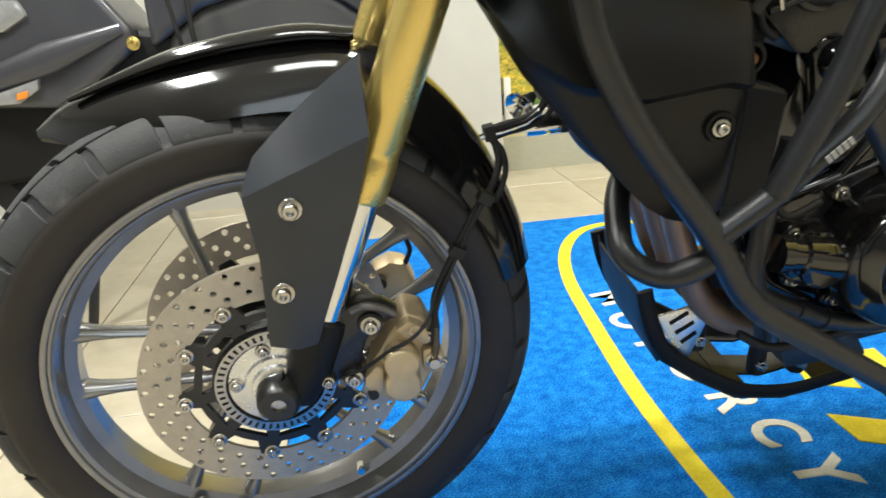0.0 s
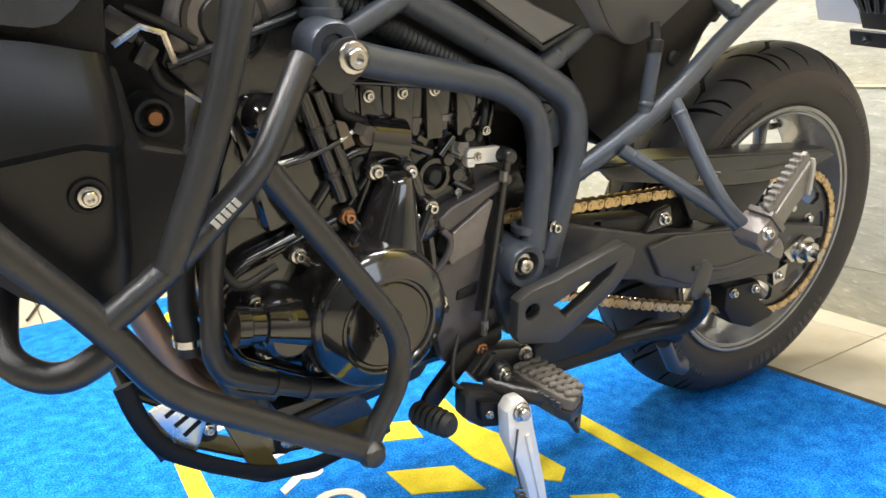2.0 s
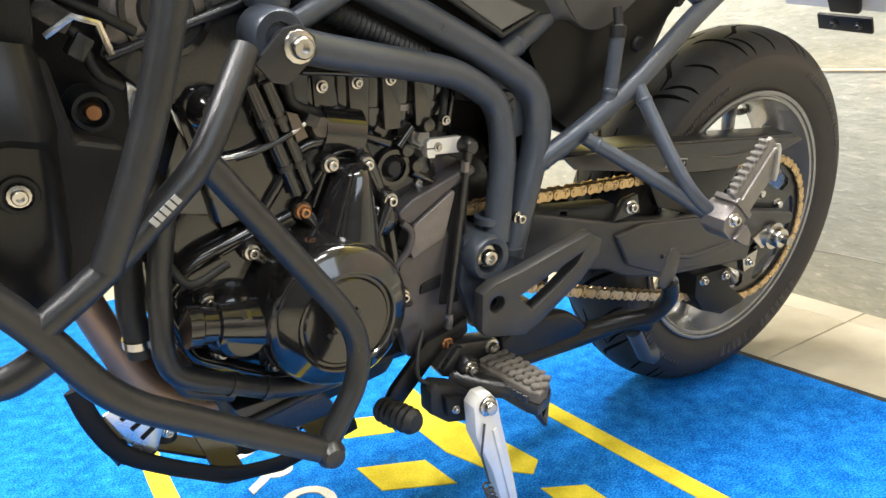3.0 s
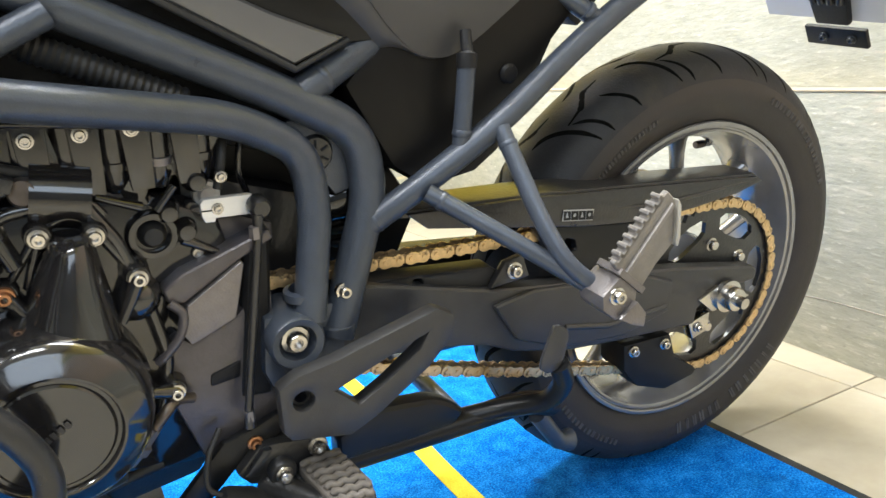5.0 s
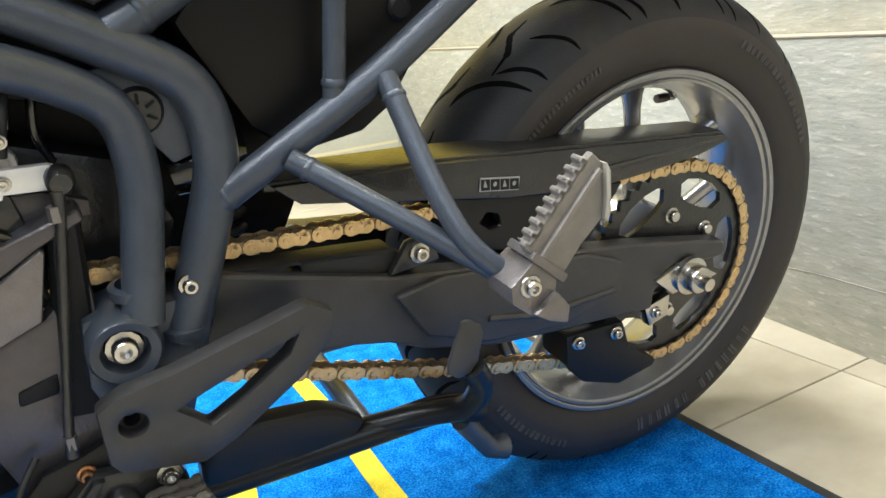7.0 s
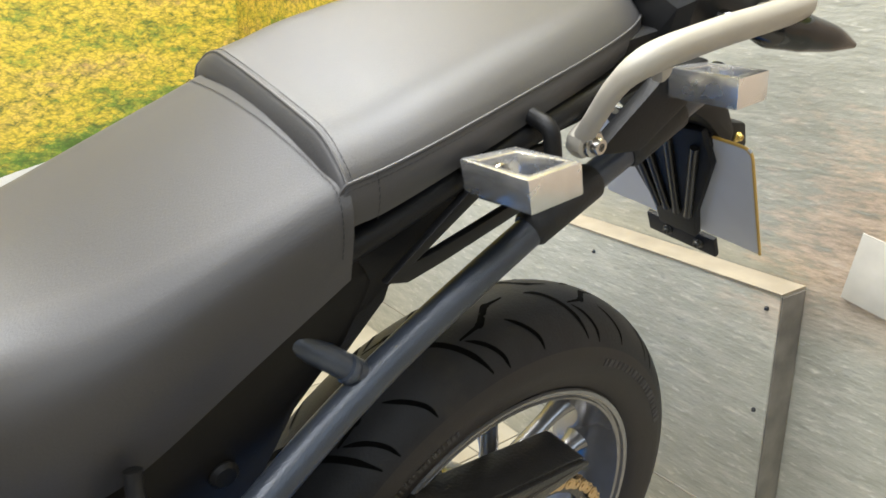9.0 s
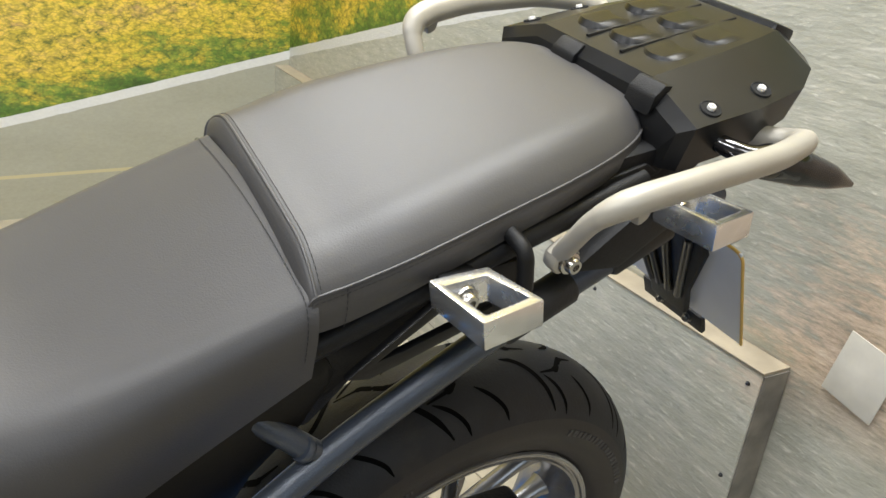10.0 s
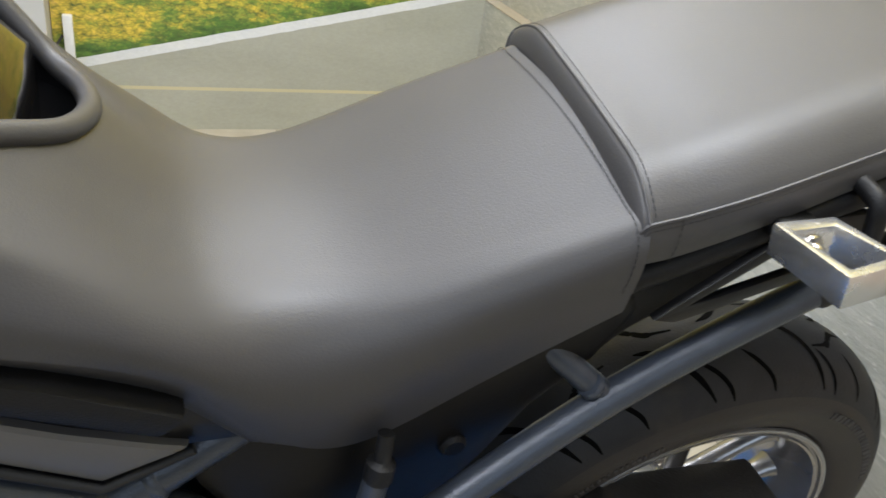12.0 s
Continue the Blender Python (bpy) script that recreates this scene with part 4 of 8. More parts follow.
part("sensor_wire", sweep("sensor_wire", spline([(0.072, -0.116, 0.338), (0.10, -0.122, 0.352), (0.130, -0.13, 0.376), (0.152, -0.138, 0.392), (0.172, -0.132, 0.410), (0.186, -0.112, 0.436), (0.206, -0.105, 0.470)], 6), 0.0022, 8), SOFT_RUBBER, bike)
for x, z, a in ((0.243, 0.532, 60), (0.2565, 0.588, 10), (0.211, 0.474, 60)):
    c = part("hose_clip", box("hose_clip", -0.006, 0.006, -0.007, 0.007, -0.008, 0.008, 0.001), SOFT_RUBBER, bike)
    c.location, c.rotation_euler = (x, -0.104 if z < 0.55 else -0.064, z), (0, radians(-a), 0)
part("hose_guide", sweep("hose_guide", [(0.246, -0.066, 0.584), (0.27, -0.066, 0.588), (0.296, -0.066, 0.595), (0.312, -0.064, 0.606)], 0.0036, 8), CHROME, bike)

# ---------------------------------------------------------------- crash bars
CR = 0.0126
cb = part("crash_bar", sweep("crash_bar", rounded([(0.285, -0.235, 0.86), (0.290, -0.245, 0.80), (0.300, -0.25, 0.72), (0.345, -0.25, 0.636), (0.425, -0.25, 0.528), (0.462, -0.25, 0.458), (0.64, -0.25, 0.336)], 0.05), CR, 18), BAR, bike, "black tubular steel crash bar")
part("crash_bar_post", sweep("crash_bar_post", rounded([(0.560, -0.235, 0.83), (0.545, -0.245, 0.75), (0.512, -0.25, 0.652), (0.474, -0.25, 0.568)], 0.05), CR, 18), BAR, cb)
part("crash_bar_brace", sweep("crash_bar_brace", rounded([(0.420, -0.25, 0.531), (0.474, -0.248, 0.566), (0.553, -0.24, 0.632), (0.578, -0.228, 0.668), (0.610, -0.205, 0.712)], 0.03), CR * 0.93, 18), BAR, cb)
part("crash_bar_strut", sweep("crash_bar_strut", rounded([(0.560, -0.235, 0.632), (0.676, -0.23, 0.466), (0.690, -0.23, 0.43), (0.684, -0.235, 0.392), (0.638, -0.248, 0.335)], 0.03), CR * 0.93, 18), BAR, cb)
part("crash_bar_loop", sweep("crash_bar_loop", rounded([(0.44, -0.245, 0.515), (0.388, -0.235, 0.484), (0.352, -0.207, 0.500), (0.364, -0.155, 0.542), (0.39, -0.12, 0.56), (0.46, -0.09, 0.58)], 0.03), CR, 18), BAR, cb)
part("crash_bar_end", lathe("crash_bar_end", [(0, -0.016), (0.010, -0.014), (0.0145, -0.006), (0.0145, 0.012), (0, 0.012)], 20), BAR, cb).location = (0.642, -0.252, 0.335)
part("mount_plate", prism("mount_plate", [(0.6145, 0.700), (0.640, 0.7265), (0.655, 0.729), (0.668, 0.719), (0.670, 0.704), (0.642, 0.6805), (0.628, 0.684)], -0.212, -0.206, 0.0015), BAR, cb)
bolt(cb, 0.653, -0.212, 0.711, 0.0115, STEEL)
# white maker's mark, as bars
bars(cb, "maker_mark", (0.510, -0.2625, 0.598), (0.77, 0.0, 0.63), (-0.63, 0.0, 0.77), (0.0042, 0.0042, 0.0042, 0.0042, 0.0042), 0.0075, LABEL_WHITE, 0.35)
# far-side bars seen through the gaps
part("crash_bar_far", sweep("crash_bar_far", rounded([(0.34, 0.25, 0.72), (0.425, 0.25, 0.53), (0.462, 0.25, 0.45), (0.64, 0.25, 0.34)], 0.05), CR, 14), BAR, cb)

# ---------------------------------------------------------------- frame
fr = part("frame", sweep("frame", rounded([(0.640, -0.148, 0.717), (0.662, -0.149, 0.709), (0.705, -0.142, 0.696), (0.887, -0.110, 0.655), (0.952, -0.10, 0.615), (0.957, -0.11, 0.56), (0.935, -0.13, 0.45)], 0.07, 8), 0.0165, 20), FRAME, bike, "dark grey steel tube frame")
part("frame_upper_tube", sweep("frame_upper_tube", rounded([(0.62, -0.11, 0.83), (0.72, -0.10, 0.778), (0.94, -0.098, 0.668), (1.012, -0.098, 0.625), (1.020, -0.10, 0.56), (0.965, -0.12, 0.42)], 0.08, 8), 0.0185, 20), FRAME, fr)
part("frame_down_tube", sweep("frame_down_tube", rounded([(0.58, -0.12, 0.86), (0.635, -0.128, 0.79), (0.662, -0.132, 0.755), (0.664, -0.135, 0.70)], 0.05), 0.0165, 18), FRAME, fr)
part("frame_brace", sweep("frame_brace", [(0.668, -0.13, 0.712), (0.755, -0.115, 0.752)], 0.0115, 16), FRAME, fr)
part("seat_branch", sweep("seat_branch", [(0.950, -0.098, 0.664), (1.06, -0.075, 0.721)], 0.0160, 18), FRAME, fr)
part("frame_boss", lathe("frame_boss", [(0.0, -0.012), (0.012, -0.012), (0.013, -0.018), (0.022, -0.02), (0.0245, -0.016), (0.0245, 0.02), (0, 0.02)], 28), FRAME, fr).location = (0.648, -0.168, 0.716)
part("mount_spacer", sweep("mount_spacer", [(0.653, -0.208, 0.711), (0.653, -0.15, 0.711)], 0.012, 18), GREYCAST, fr)
part("pivot_boss", lathe("pivot_boss", [(0.0, 0.0), (0.017, 0.0), (0.019, -0.014), (0.026, -0.016), (0.0285, -0.012), (0.0285, 0.05), (0, 0.05)], 32), FRAME, fr).location = (0.9165, -0.131, 0.4355)
bolt(fr, 0.9165, -0.135, 0.4355, 0.012, STEEL)
part("pivot_plate", prism("pivot_plate", [(0.89, 0.46), (0.97, 0.46), (0.975, 0.39), (0.955, 0.33), (0.91, 0.33), (0.885, 0.40)], -0.125, -0.09, 0.008), FRAME, fr)
for x, z in ((0.935, 0.475), (0.967, 0.43), (0.66, 0.742)):
    part("weld_collar", lathe("weld_collar", [(0.015, -0.006), (0.0205, -0.004), (0.0205, 0.004), (0.015, 0.006)], 20, "z"), FRAME, fr).location = (x, -0.118 if x > 0.7 else -0.133, z)
part("frame_gusset", prism("frame_gusset", [(0.93, 0.640), (0.965, 0.648), (1.005, 0.632), (1.012, 0.57), (0.985, 0.562), (0.965, 0.59)], -0.094, -0.086, 0.003), FRAME, fr)


def weld(parent, at, way, r, reach=0.0036):
    """A rounded weld bead round the end of a tube."""
    w = Vector(way).normalized()
    p = Vector(at)
    return part("weld_bead", sweep("weld_bead", [p - w * reach, p - w * reach * 0.4, p + w * reach * 0.4, p + w * reach], [r * 0.98, r + 0.0011, r + 0.0009, r * 0.98], 16), FRAME, parent)


# subframe
sub = part("subframe", sweep("subframe", rounded([(1.000, -0.106, 0.522), (1.066, -0.125, 0.567), (1.155, -0.13, 0.62), (1.30, -0.108, 0.712), (1.47, -0.10, 0.80), (1.62, -0.10, 0.872), (1.70, -0.10, 0.91)], 0.08), 0.0135, 18), FRAME, bike, "dark grey tubular subframe")
part("subframe_strut", sweep("subframe_strut", rounded([(1.066, -0.138, 0.563), (1.135, -0.19, 0.515), (1.206, -0.235, 0.463)], 0.04), 0.0095, 16), FRAME, sub)
part("subframe_strut", sweep("subframe_strut", rounded([(1.155, -0.136, 0.618), (1.165, -0.195, 0.535), (1.178, -0.225, 0.492), (1.21, -0.24, 0.462)], 0.03), 0.0095, 16), FRAME, sub)
part("subframe_post", sweep("subframe_post", [(1.112, -0.127, 0.60), (1.1225, -0.1225, 0.688)], 0.0095, 16), FRAME, sub)
part("post_clevis", sweep("post_clevis", [(1.1215, -0.1235, 0.680), (1.123, -0.1215, 0.694), (1.1235, -0.121, 0.696), (1.125, -0.115, 0.716)], [0.0105, 0.0105, 0.006, 0.006], 12), PLASTIC, sub)
part("subframe_crossbar", sweep("subframe_crossbar", [(1.297, -0.106, 0.716), (1.250, -0.086, 0.752), (1.225, -0.06, 0.772)], 0.0105, 16), FRAME, sub)
weld(fr, (0.979, -0.0925, 0.679), (0.11, 0.023, 0.057), 0.0160, 0.004)
weld(sub, (1.078, -0.1468, 0.5545), (0.069, -0.052, -0.048), 0.0095)
weld(sub, (1.157, -0.147, 0.602), (0.01, -0.059, -0.083), 0.0095)
weld(sub, (1.1135, -0.1268, 0.616), (0.01, 0.002, 0.1), 0.0095)
weld(sub, (1.286, -0.105, 0.7245), (-0.062, 0.006, 0.048), 0.0105)
weld(sub, (1.019, -0.111, 0.535), (0.066, -0.019, 0.045), 0.0135)
part("subframe_far", sweep("subframe_far", rounded([(0.985, 0.125, 0.512), (1.155, 0.13, 0.62), (1.47, 0.11, 0.80), (1.70, 0.11, 0.91)], 0.05), 0.0135, 14), FRAME, sub)
for a, b2 in ((1.462, 1.535), (1.572, 1.64)):
    at = lambda x: (x, -0.10, 0.80 + (x - 1.47) * 0.48)
    part("rubber_sleeve", sweep("rubber_sleeve", [at(a), at(a + 0.004), at(b2 - 0.004), at(b2)], [0.0145, 0.0175, 0.0175, 0.0145], 16), SOFT_RUBBER, sub)

# ---------------------------------------------------------------- rear wheel, swing arm, chain
REAR = Matrix.Translation((1.537, 0.0, 0.334))
rw = wheel("rear_wheel", REAR, 0.230, 0.06, 0.03, 0.06, 0.075, 0.329, 0.146, 0.0, 100, 0.075, 0.0085, "grey cast rear wheel")
part("brake_disc", prism("brake_disc", ring(0, 0, 0.127, 60), 0.08, 0.085, 0, [ring(0, 0, 0.095, 40)] + [ring((0.104 + 0.009 * (k % 2)) * math.cos(k * 0.26), (0.104 + 0.009 * (k % 2)) * math.sin(k * 0.26), 0.0033, 8) for k in range(24)]), DISC, rw)
va = part("valve", sweep("valve", [(0.128, 0.03, 0.190), (0.125, 0.03, 0.180), (0.121, 0.03, 0.170), (0.112, 0.03, 0.1665), (0.104, 0.03, 0.1665)], [0.0075, 0.0065, 0.006, 0.0062, 0.0055], 12), CHROME, rw, "bright angled tyre valve")
part("valve_cap", lathe("valve_cap", [(0, -0.010), (0.0055, -0.010), (0.0062, -0.007), (0.0062, 0.007), (0.005, 0.009), (0, 0.009)], 10, "x"), CHAIN_DARK, va).location = (0.094, 0.03, 0.1665)
# raised marks round the sidewall, too worn to read
for first, last, r0, tall, wide in ((152, 112, 0.262, 0.007, 0.0036), (66, 22, 0.268, 0.009, 0.006), (-40, -66, 0.252, 0.018, 0.009), (-70, -92, 0.252, 0.018, 0.009), (-118, -150, 0.268, 0.009, 0.006)):
    n = int(abs(last - first) * math.pi / 180 * r0 / (wide * 1.7))
    for k in range(n):
        a = radians(first + (last - first) * k / n)
        wk = wide * (0.55, 1.0, 0.8)[(k * 7 + first) % 3]
        y0, lean = (-0.0724, -0.17) if tall > 0.01 else (-0.0750, -0.06)
        bars(rw, "sidewall_mark", (r0 * math.cos(a), y0, r0 * math.sin(a)), (math.sin(a), 0.0, -math.cos(a)), (math.cos(a), lean, math.sin(a)), (wk * 0.38, wk * 0.38), tall, MARK_RUBBER, 0.65, 0.0014)
AX, AZ = 1.550, 0.325
teeth = []
for k in range(47 * 4):
    a = 2 * math.pi * k / (47 * 4)
    r = (0.1315, 0.1275, 0.1235, 0.1275)[k % 4]
    teeth.append((r * math.cos(a), r * math.sin(a)))
wins = []
for k in range(6):
    a = radians(63 + 60 * k)
    wins.append([(r * math.cos(a + d), r * math.sin(a + d)) for r, d in ((0.104, -0.39), (0.110, -0.30), (0.112, -0.1), (0.112, 0.1), (0.110, 0.30), (0.104, 0.39), (0.088, 0.36), (0.081, 0.22), (0.079, 0), (0.081, -0.22), (0.088, -0.36))])
spk = part("sprocket", prism("sprocket", teeth, -0.088, -0.081, 0, [ring(0, 0, 0.04, 30)] + wins), CASTING, bike, "black rear sprocket")
spk.location = (AX, 0, AZ)
part("sprocket_carrier", lathe("sprocket_carrier", [(0.015, -0.085), (0.042, -0.083), (0.05, -0.076), (0.052, -0.05), (0.03, -0.045), (0.015, -0.045)], 40), CASTING, spk)
for k in range(6):
    a = radians(60 * k + 33)
    bolt(spk, 0.066 * math.cos(a), -0.088, 0.066 * math.sin(a), 0.0085, STEEL, False, "sprocket_nut")
part("axle_nut", lathe("axle_nut", [(0, -0.158), (0.008, -0.158), (0.0085, -0.146), (0.016, -0.145), (0.0175, -0.142), (0.0175, -0.131), (0.024, -0.13), (0.024, -0.122), (0, -0.122)], 6 * 4), STEEL, bike).location = (AX - 0.002, 0, AZ)
part("axle_plate", prism("axle_plate", [(1.495, 0.329), (1.53, 0.342), (1.58, 0.324), (1.60, 0.312), (1.525, 0.304)], -0.124, -0.117, 0.002), STEEL, bike)

# chain: links on a closed run round both sprockets
FXc, FZc, FR, RR = 0.905, 0.437, 0.045, 0.1275


def chain_run():
    d = Vector((AX - FXc, AZ - FZc))
    L, base = d.length, math.atan2(d.y, d.x)
    al = math.asin((RR - FR) / L)
    pts = []
    a1 = base + math.pi / 2 + al
    for k in range(41):
        a = a1 + (2 * math.pi - (math.pi + 2 * al)) * 0 - (math.pi + 2 * al) * k / 40
        pts.append((AX + RR * math.cos(a), AZ + RR * math.sin(a)))
    a2 = base - math.pi / 2 - al
    for k in range(41):
        a = a2 - (math.pi - 2 * al) * k / 40
        pts.append((FXc + FR * math.cos(a), FZc + FR * math.sin(a)))
    # a little slack below
    near, far = pts[40], pts[41]
    sag = [(near[0] + (far[0] - near[0]) * k / 30, near[1] + (far[1] - near[1]) * k / 30 - 0.010 * math.sin(math.pi * k / 30)) for k in range(1, 30)]
    return pts[:41] + sag + pts[41:] + [pts[0]]


run = chain_run()
lens = [0.0]
for a, b2 in zip(run, run[1:]):
    lens.append(lens[-1] + math.hypot(b2[0] - a[0], b2[1] - a[1]))
count = int(round(lens[-1] / 0.015875 / 2)) * 2
xs, zs = [p[0] for p in run], [p[1] for p in run]


def link_mesh(name, y_in, thick, r, waist, rollers, mat=CHAIN):
    out = []
    for cx, a0 in ((0.0079, -math.pi / 2), (-0.0079, math.pi / 2)):
        out += [(cx + r * math.cos(a0 + math.pi * k / 6), r * math.sin(a0 + math.pi * k / 6)) for k in range(7)]
        out.append((0.0, (waist if cx > 0 else -waist)))
    bm = bmesh.new()
    for y in (-y_in - thick, y_in):
        f = bm.faces.new([bm.verts.new((x, y, z)) for x, z in out])
        ret = bmesh.ops.extrude_face_region(bm, geom=[f])
        for v in ret["geom"]:
            if isinstance(v, bmesh.types.BMVert):
                v.co.y += thick
    for cx in (0.0079, -0.0079):
        for r2, y in ((0.005 if rollers else 0.0027, y_in + thick + 0.0012),):
            n = 8
            ring0 = [[bm.verts.new((cx + r2 * math.cos(2 * math.pi * k / n), s * y, r2 * math.sin(2 * math.pi * k / n))) for k in range(n)] for s in (-1, 1)]
            for k in range(n):
                bm.faces.new((ring0[0][k], ring0[0][(k + 1) % n], ring0[1][(k + 1) % n], ring0[1][k]))
            bm.faces.new(ring0[0])
            bm.faces.new(ring0[1])
    bmesh.ops.recalc_face_normals(bm, faces=bm.faces)
    me = bpy.data.meshes.new(name)
    bm.to_mesh(me)
    bm.free()
    me.materials.append(mat)
    return me


outer_link = link_mesh("chain_link", 0.0072, 0.0019, 0.0074, 0.0058, False)
inner_link = link_mesh("chain_link", 0.0048, 0.0019, 0.0066, 0.005, False, CHAIN_MID)
chain = None
for i in range(count):
    s = lens[-1] * i / count
    s2 = lens[-1] * (i + 1) / count
    x0, z0, x1, z1 = np.interp(s, lens, xs), np.interp(s, lens, zs), np.interp(s2, lens, xs), np.interp(s2, lens, zs)
    if chain is None:
        chain = part("drive_chain", link_mesh("drive_chain", 0.0048, 0.0019, 0.0074, 0.0058, False), None, bike, "gold drive chain with dark greasy rollers")
        lk = chain
    else:
        lk = new("chain_link", outer_link if i % 2 else inner_link)
        lk.parent = chain
    m = Matrix.Translation(((x0 + x1) / 2, -0.085, (z0 + z1) / 2)) @ Matrix.Rotation(-math.atan2(z1 - z0, x1 - x0), 4, "Y")
    if i == 0:
        chain.matrix_local = m
        root = m.copy()
    else:
        lk.matrix_local = root.inverted() @ m

# swing arm
sw = part("swing_arm", prism("swing_arm", [(0.93, 0.455), (1.0, 0.468), (1.075, 0.447), (1.158, 0.424), (1.212, 0.4155), (1.271, 0.406), (1.389, 0.395), (1.463, 0.3835), (1.535, 0.369), (1.608, 0.354), (1.616, 0.348), (1.615, 0.332), (1.59, 0.331), (1.532, 0.340), (1.517, 0.333), (1.513, 0.318), (1.501, 0.312), (1.4995, 0.288), (1.446, 0.293), (1.362, 0.300), (1.271, 0.310), (1.19, 0.333), (1.152, 0.352), (1.116, 0.361), (1.05, 0.372), (0.93, 0.39)], -0.118, -0.092, 0.008, segments=3), SATIN, bike, "satin black swing arm")
part("swing_arm_core", prism("swing_arm_core", [(0.95, 0.450), (1.0, 0.458), (1.158, 0.414), (1.38, 0.385), (1.40, 0.345), (1.36, 0.310), (1.19, 0.340), (1.05, 0.380), (0.95, 0.395)], -0.093, -0.05, 0.004), SATIN, sw)
part("swing_arm_far", prism("swing_arm_far", [(0.93, 0.45), (1.15, 0.41), (1.58, 0.36), (1.59, 0.32), (1.15, 0.345), (0.93, 0.38)], 0.075, 0.115, 0.01), PANEL, sw)
part("swing_arm_shoulder", prism("swing_arm_shoulder", [(1.157, 0.405), (1.212, 0.4135), (1.39, 0.392), (1.44, 0.372), (1.44, 0.330), (1.36, 0.312), (1.26, 0.323), (1.19, 0.352)], -0.126, -0.116, 0.007, segments=3), SATIN, sw)
part("swing_arm_rib", sweep("swing_arm_rib", [(1.26, -0.1255, 0.352), (1.33, -0.126, 0.336), (1.43, -0.125, 0.338)], 0.004, 10), SATIN, sw)
part("chain_slider", prism("chain_slider", [(0.99, 0.468), (1.163, 0.449), (1.19, 0.425), (1.161, 0.424), (1.0, 0.445)], -0.108, -0.078, 0.004, [ring(1.067, 0.449, 0.007, 14)]), SOFT_RUBBER, sw, "black chain slider")
part("slider_tab", prism("slider_tab", [(1.155, 0.425), (1.175, 0.455), (1.20, 0.46), (1.21, 0.43)], -0.118, -0.108, 0.003), CASTING, sw)
bolt(sw, 1.187, -0.119, 0.443, 0.0085, STEEL)
bolt(sw, 0.975, -0.125, 0.470, 0.0075, STEEL)
# chain guard over the chain
cg = part("chain_guard", prism("chain_guard", [(1.055, 0.533), (1.216, 0.5245), (1.359, 0.512), (1.595, 0.490), (1.608, 0.482), (1.556, 0.471), (1.479, 0.4645), (1.42, 0.4615), (1.36, 0.466), (1.294, 0.4735), (1.257, 0.480), (1.08, 0.512)], -0.112, -0.104, 0.003), CASTING, bike, "satin black chain guard")
part("chain_guard_top", prism("chain_guard_top", [(1.05, 0.536), (1.216, 0.5275), (1.359, 0.515), (1.595, 0.493), (1.606, 0.486), (1.42, 0.501), (1.216, 0.518), (1.05, 0.527)], -0.106, -0.05, 0.003), CASTING, cg)
part("chain_guard_step", prism("chain_guard_step", [(1.22, 0.487), (1.257, 0.479), (1.36, 0.464), (1.447, 0.460), (1.436, 0.445), (1.416, 0.420), (1.404, 0.398), (1.33, 0.400), (1.26, 0.425)], -0.108, -0.094, 0.003, [[(1.262, 0.452), (1.27, 0.462), (1.284, 0.457), (1.287, 0.444), (1.274, 0.442)]]), PANEL, cg)
part("guard_crease", sweep("guard_crease", [(1.345, -0.1115, 0.489), (1.42, -0.1125, 0.481), (1.59, -0.1115, 0.486)], [0.001, 0.0035, 0.001], 8), CASTING, cg)
part("warning_label", prism("warning_label", [(1.258, 0.488), (1.304, 0.481), (1.3055, 0.495), (1.2595, 0.502)], -0.1135, -0.1128, 0), LABEL_WHITE, cg, "small white pictogram label")
for k in range(4):
    x = 1.2597 + k * 0.0113
    z = 0.4890 - k * 0.00175
    shape = ring(x + 0.005, z + 0.0055, 0.0026, 8) if k % 2 else [(x + 0.0025, z + 0.0025), (x + 0.0075, z + 0.002), (x + 0.0055, z + 0.0092), (x + 0.0042, z + 0.0094)]
    part("label_symbol", prism("label_symbol", [(x, z), (x + 0.0102, z - 0.0015), (x + 0.0102, z + 0.0098), (x, z + 0.0114)], -0.1142, -0.1136, 0, [shape]), PANEL, cg)
# lower chain guide
lg = part("chain_guide", prism("chain_guide", [(1.374, 0.286), (1.46, 0.281), (1.474, 0.240), (1.522, 0.206), (1.515, 0.198), (1.46, 0.19), (1.405, 0.212), (1.378, 0.245)], -0.112, -0.06, 0.005), PLASTIC, bike, "black lower chain guide")
bolt(lg, 1.390, -0.114, 0.274, 0.007, STEEL)
bolt(lg, 1.447, -0.114, 0.270, 0.007, STEEL)
part("chain_adjuster", prism("chain_adjuster", [(1.49, 0.29), (1.53, 0.30), (1.53, 0.27), (1.50, 0.262)], -0.115, -0.1, 0.003), STEEL, bike)
bolt(bike, 1.507, -0.117, 0.281, 0.006, STEEL)
part("abs_sensor_ring", lathe("abs_sensor_ring", [(0.045, -0.078), (0.055, -0.08), (0.058, -0.078), (0.055, -0.07), (0.045, -0.07)], 40), STEEL, spk)

# pillion foot rest
PEG_A, PEG_B = (1.206, 0.4965), (1.2645, 0.5635)
edge = []
for k in range(9):
    for f, d in ((0.08, 0.0), (0.16, 0.0045), (0.60, 0.0045), (0.70, 0.0)):
        u = (k + f) / 9
        edge.append((PEG_A[0] + (PEG_B[0] - PEG_A[0]) * u - 0.75 * d, PEG_A[1] + (PEG_B[1] - PEG_A[1]) * u + 0.66 * d))
pf = part("pillion_footrest", prism("pillion_footrest", edge + [(1.268, 0.5655), (1.278, 0.556), (1.2815, 0.530), (1.2825, 0.507), (1.262, 0.488), (1.244, 0.465), (1.230, 0.468)], -0.266, -0.259, 0.0012, segments=1), PEG, bike, "folded pillion foot rest with a toothed edge")
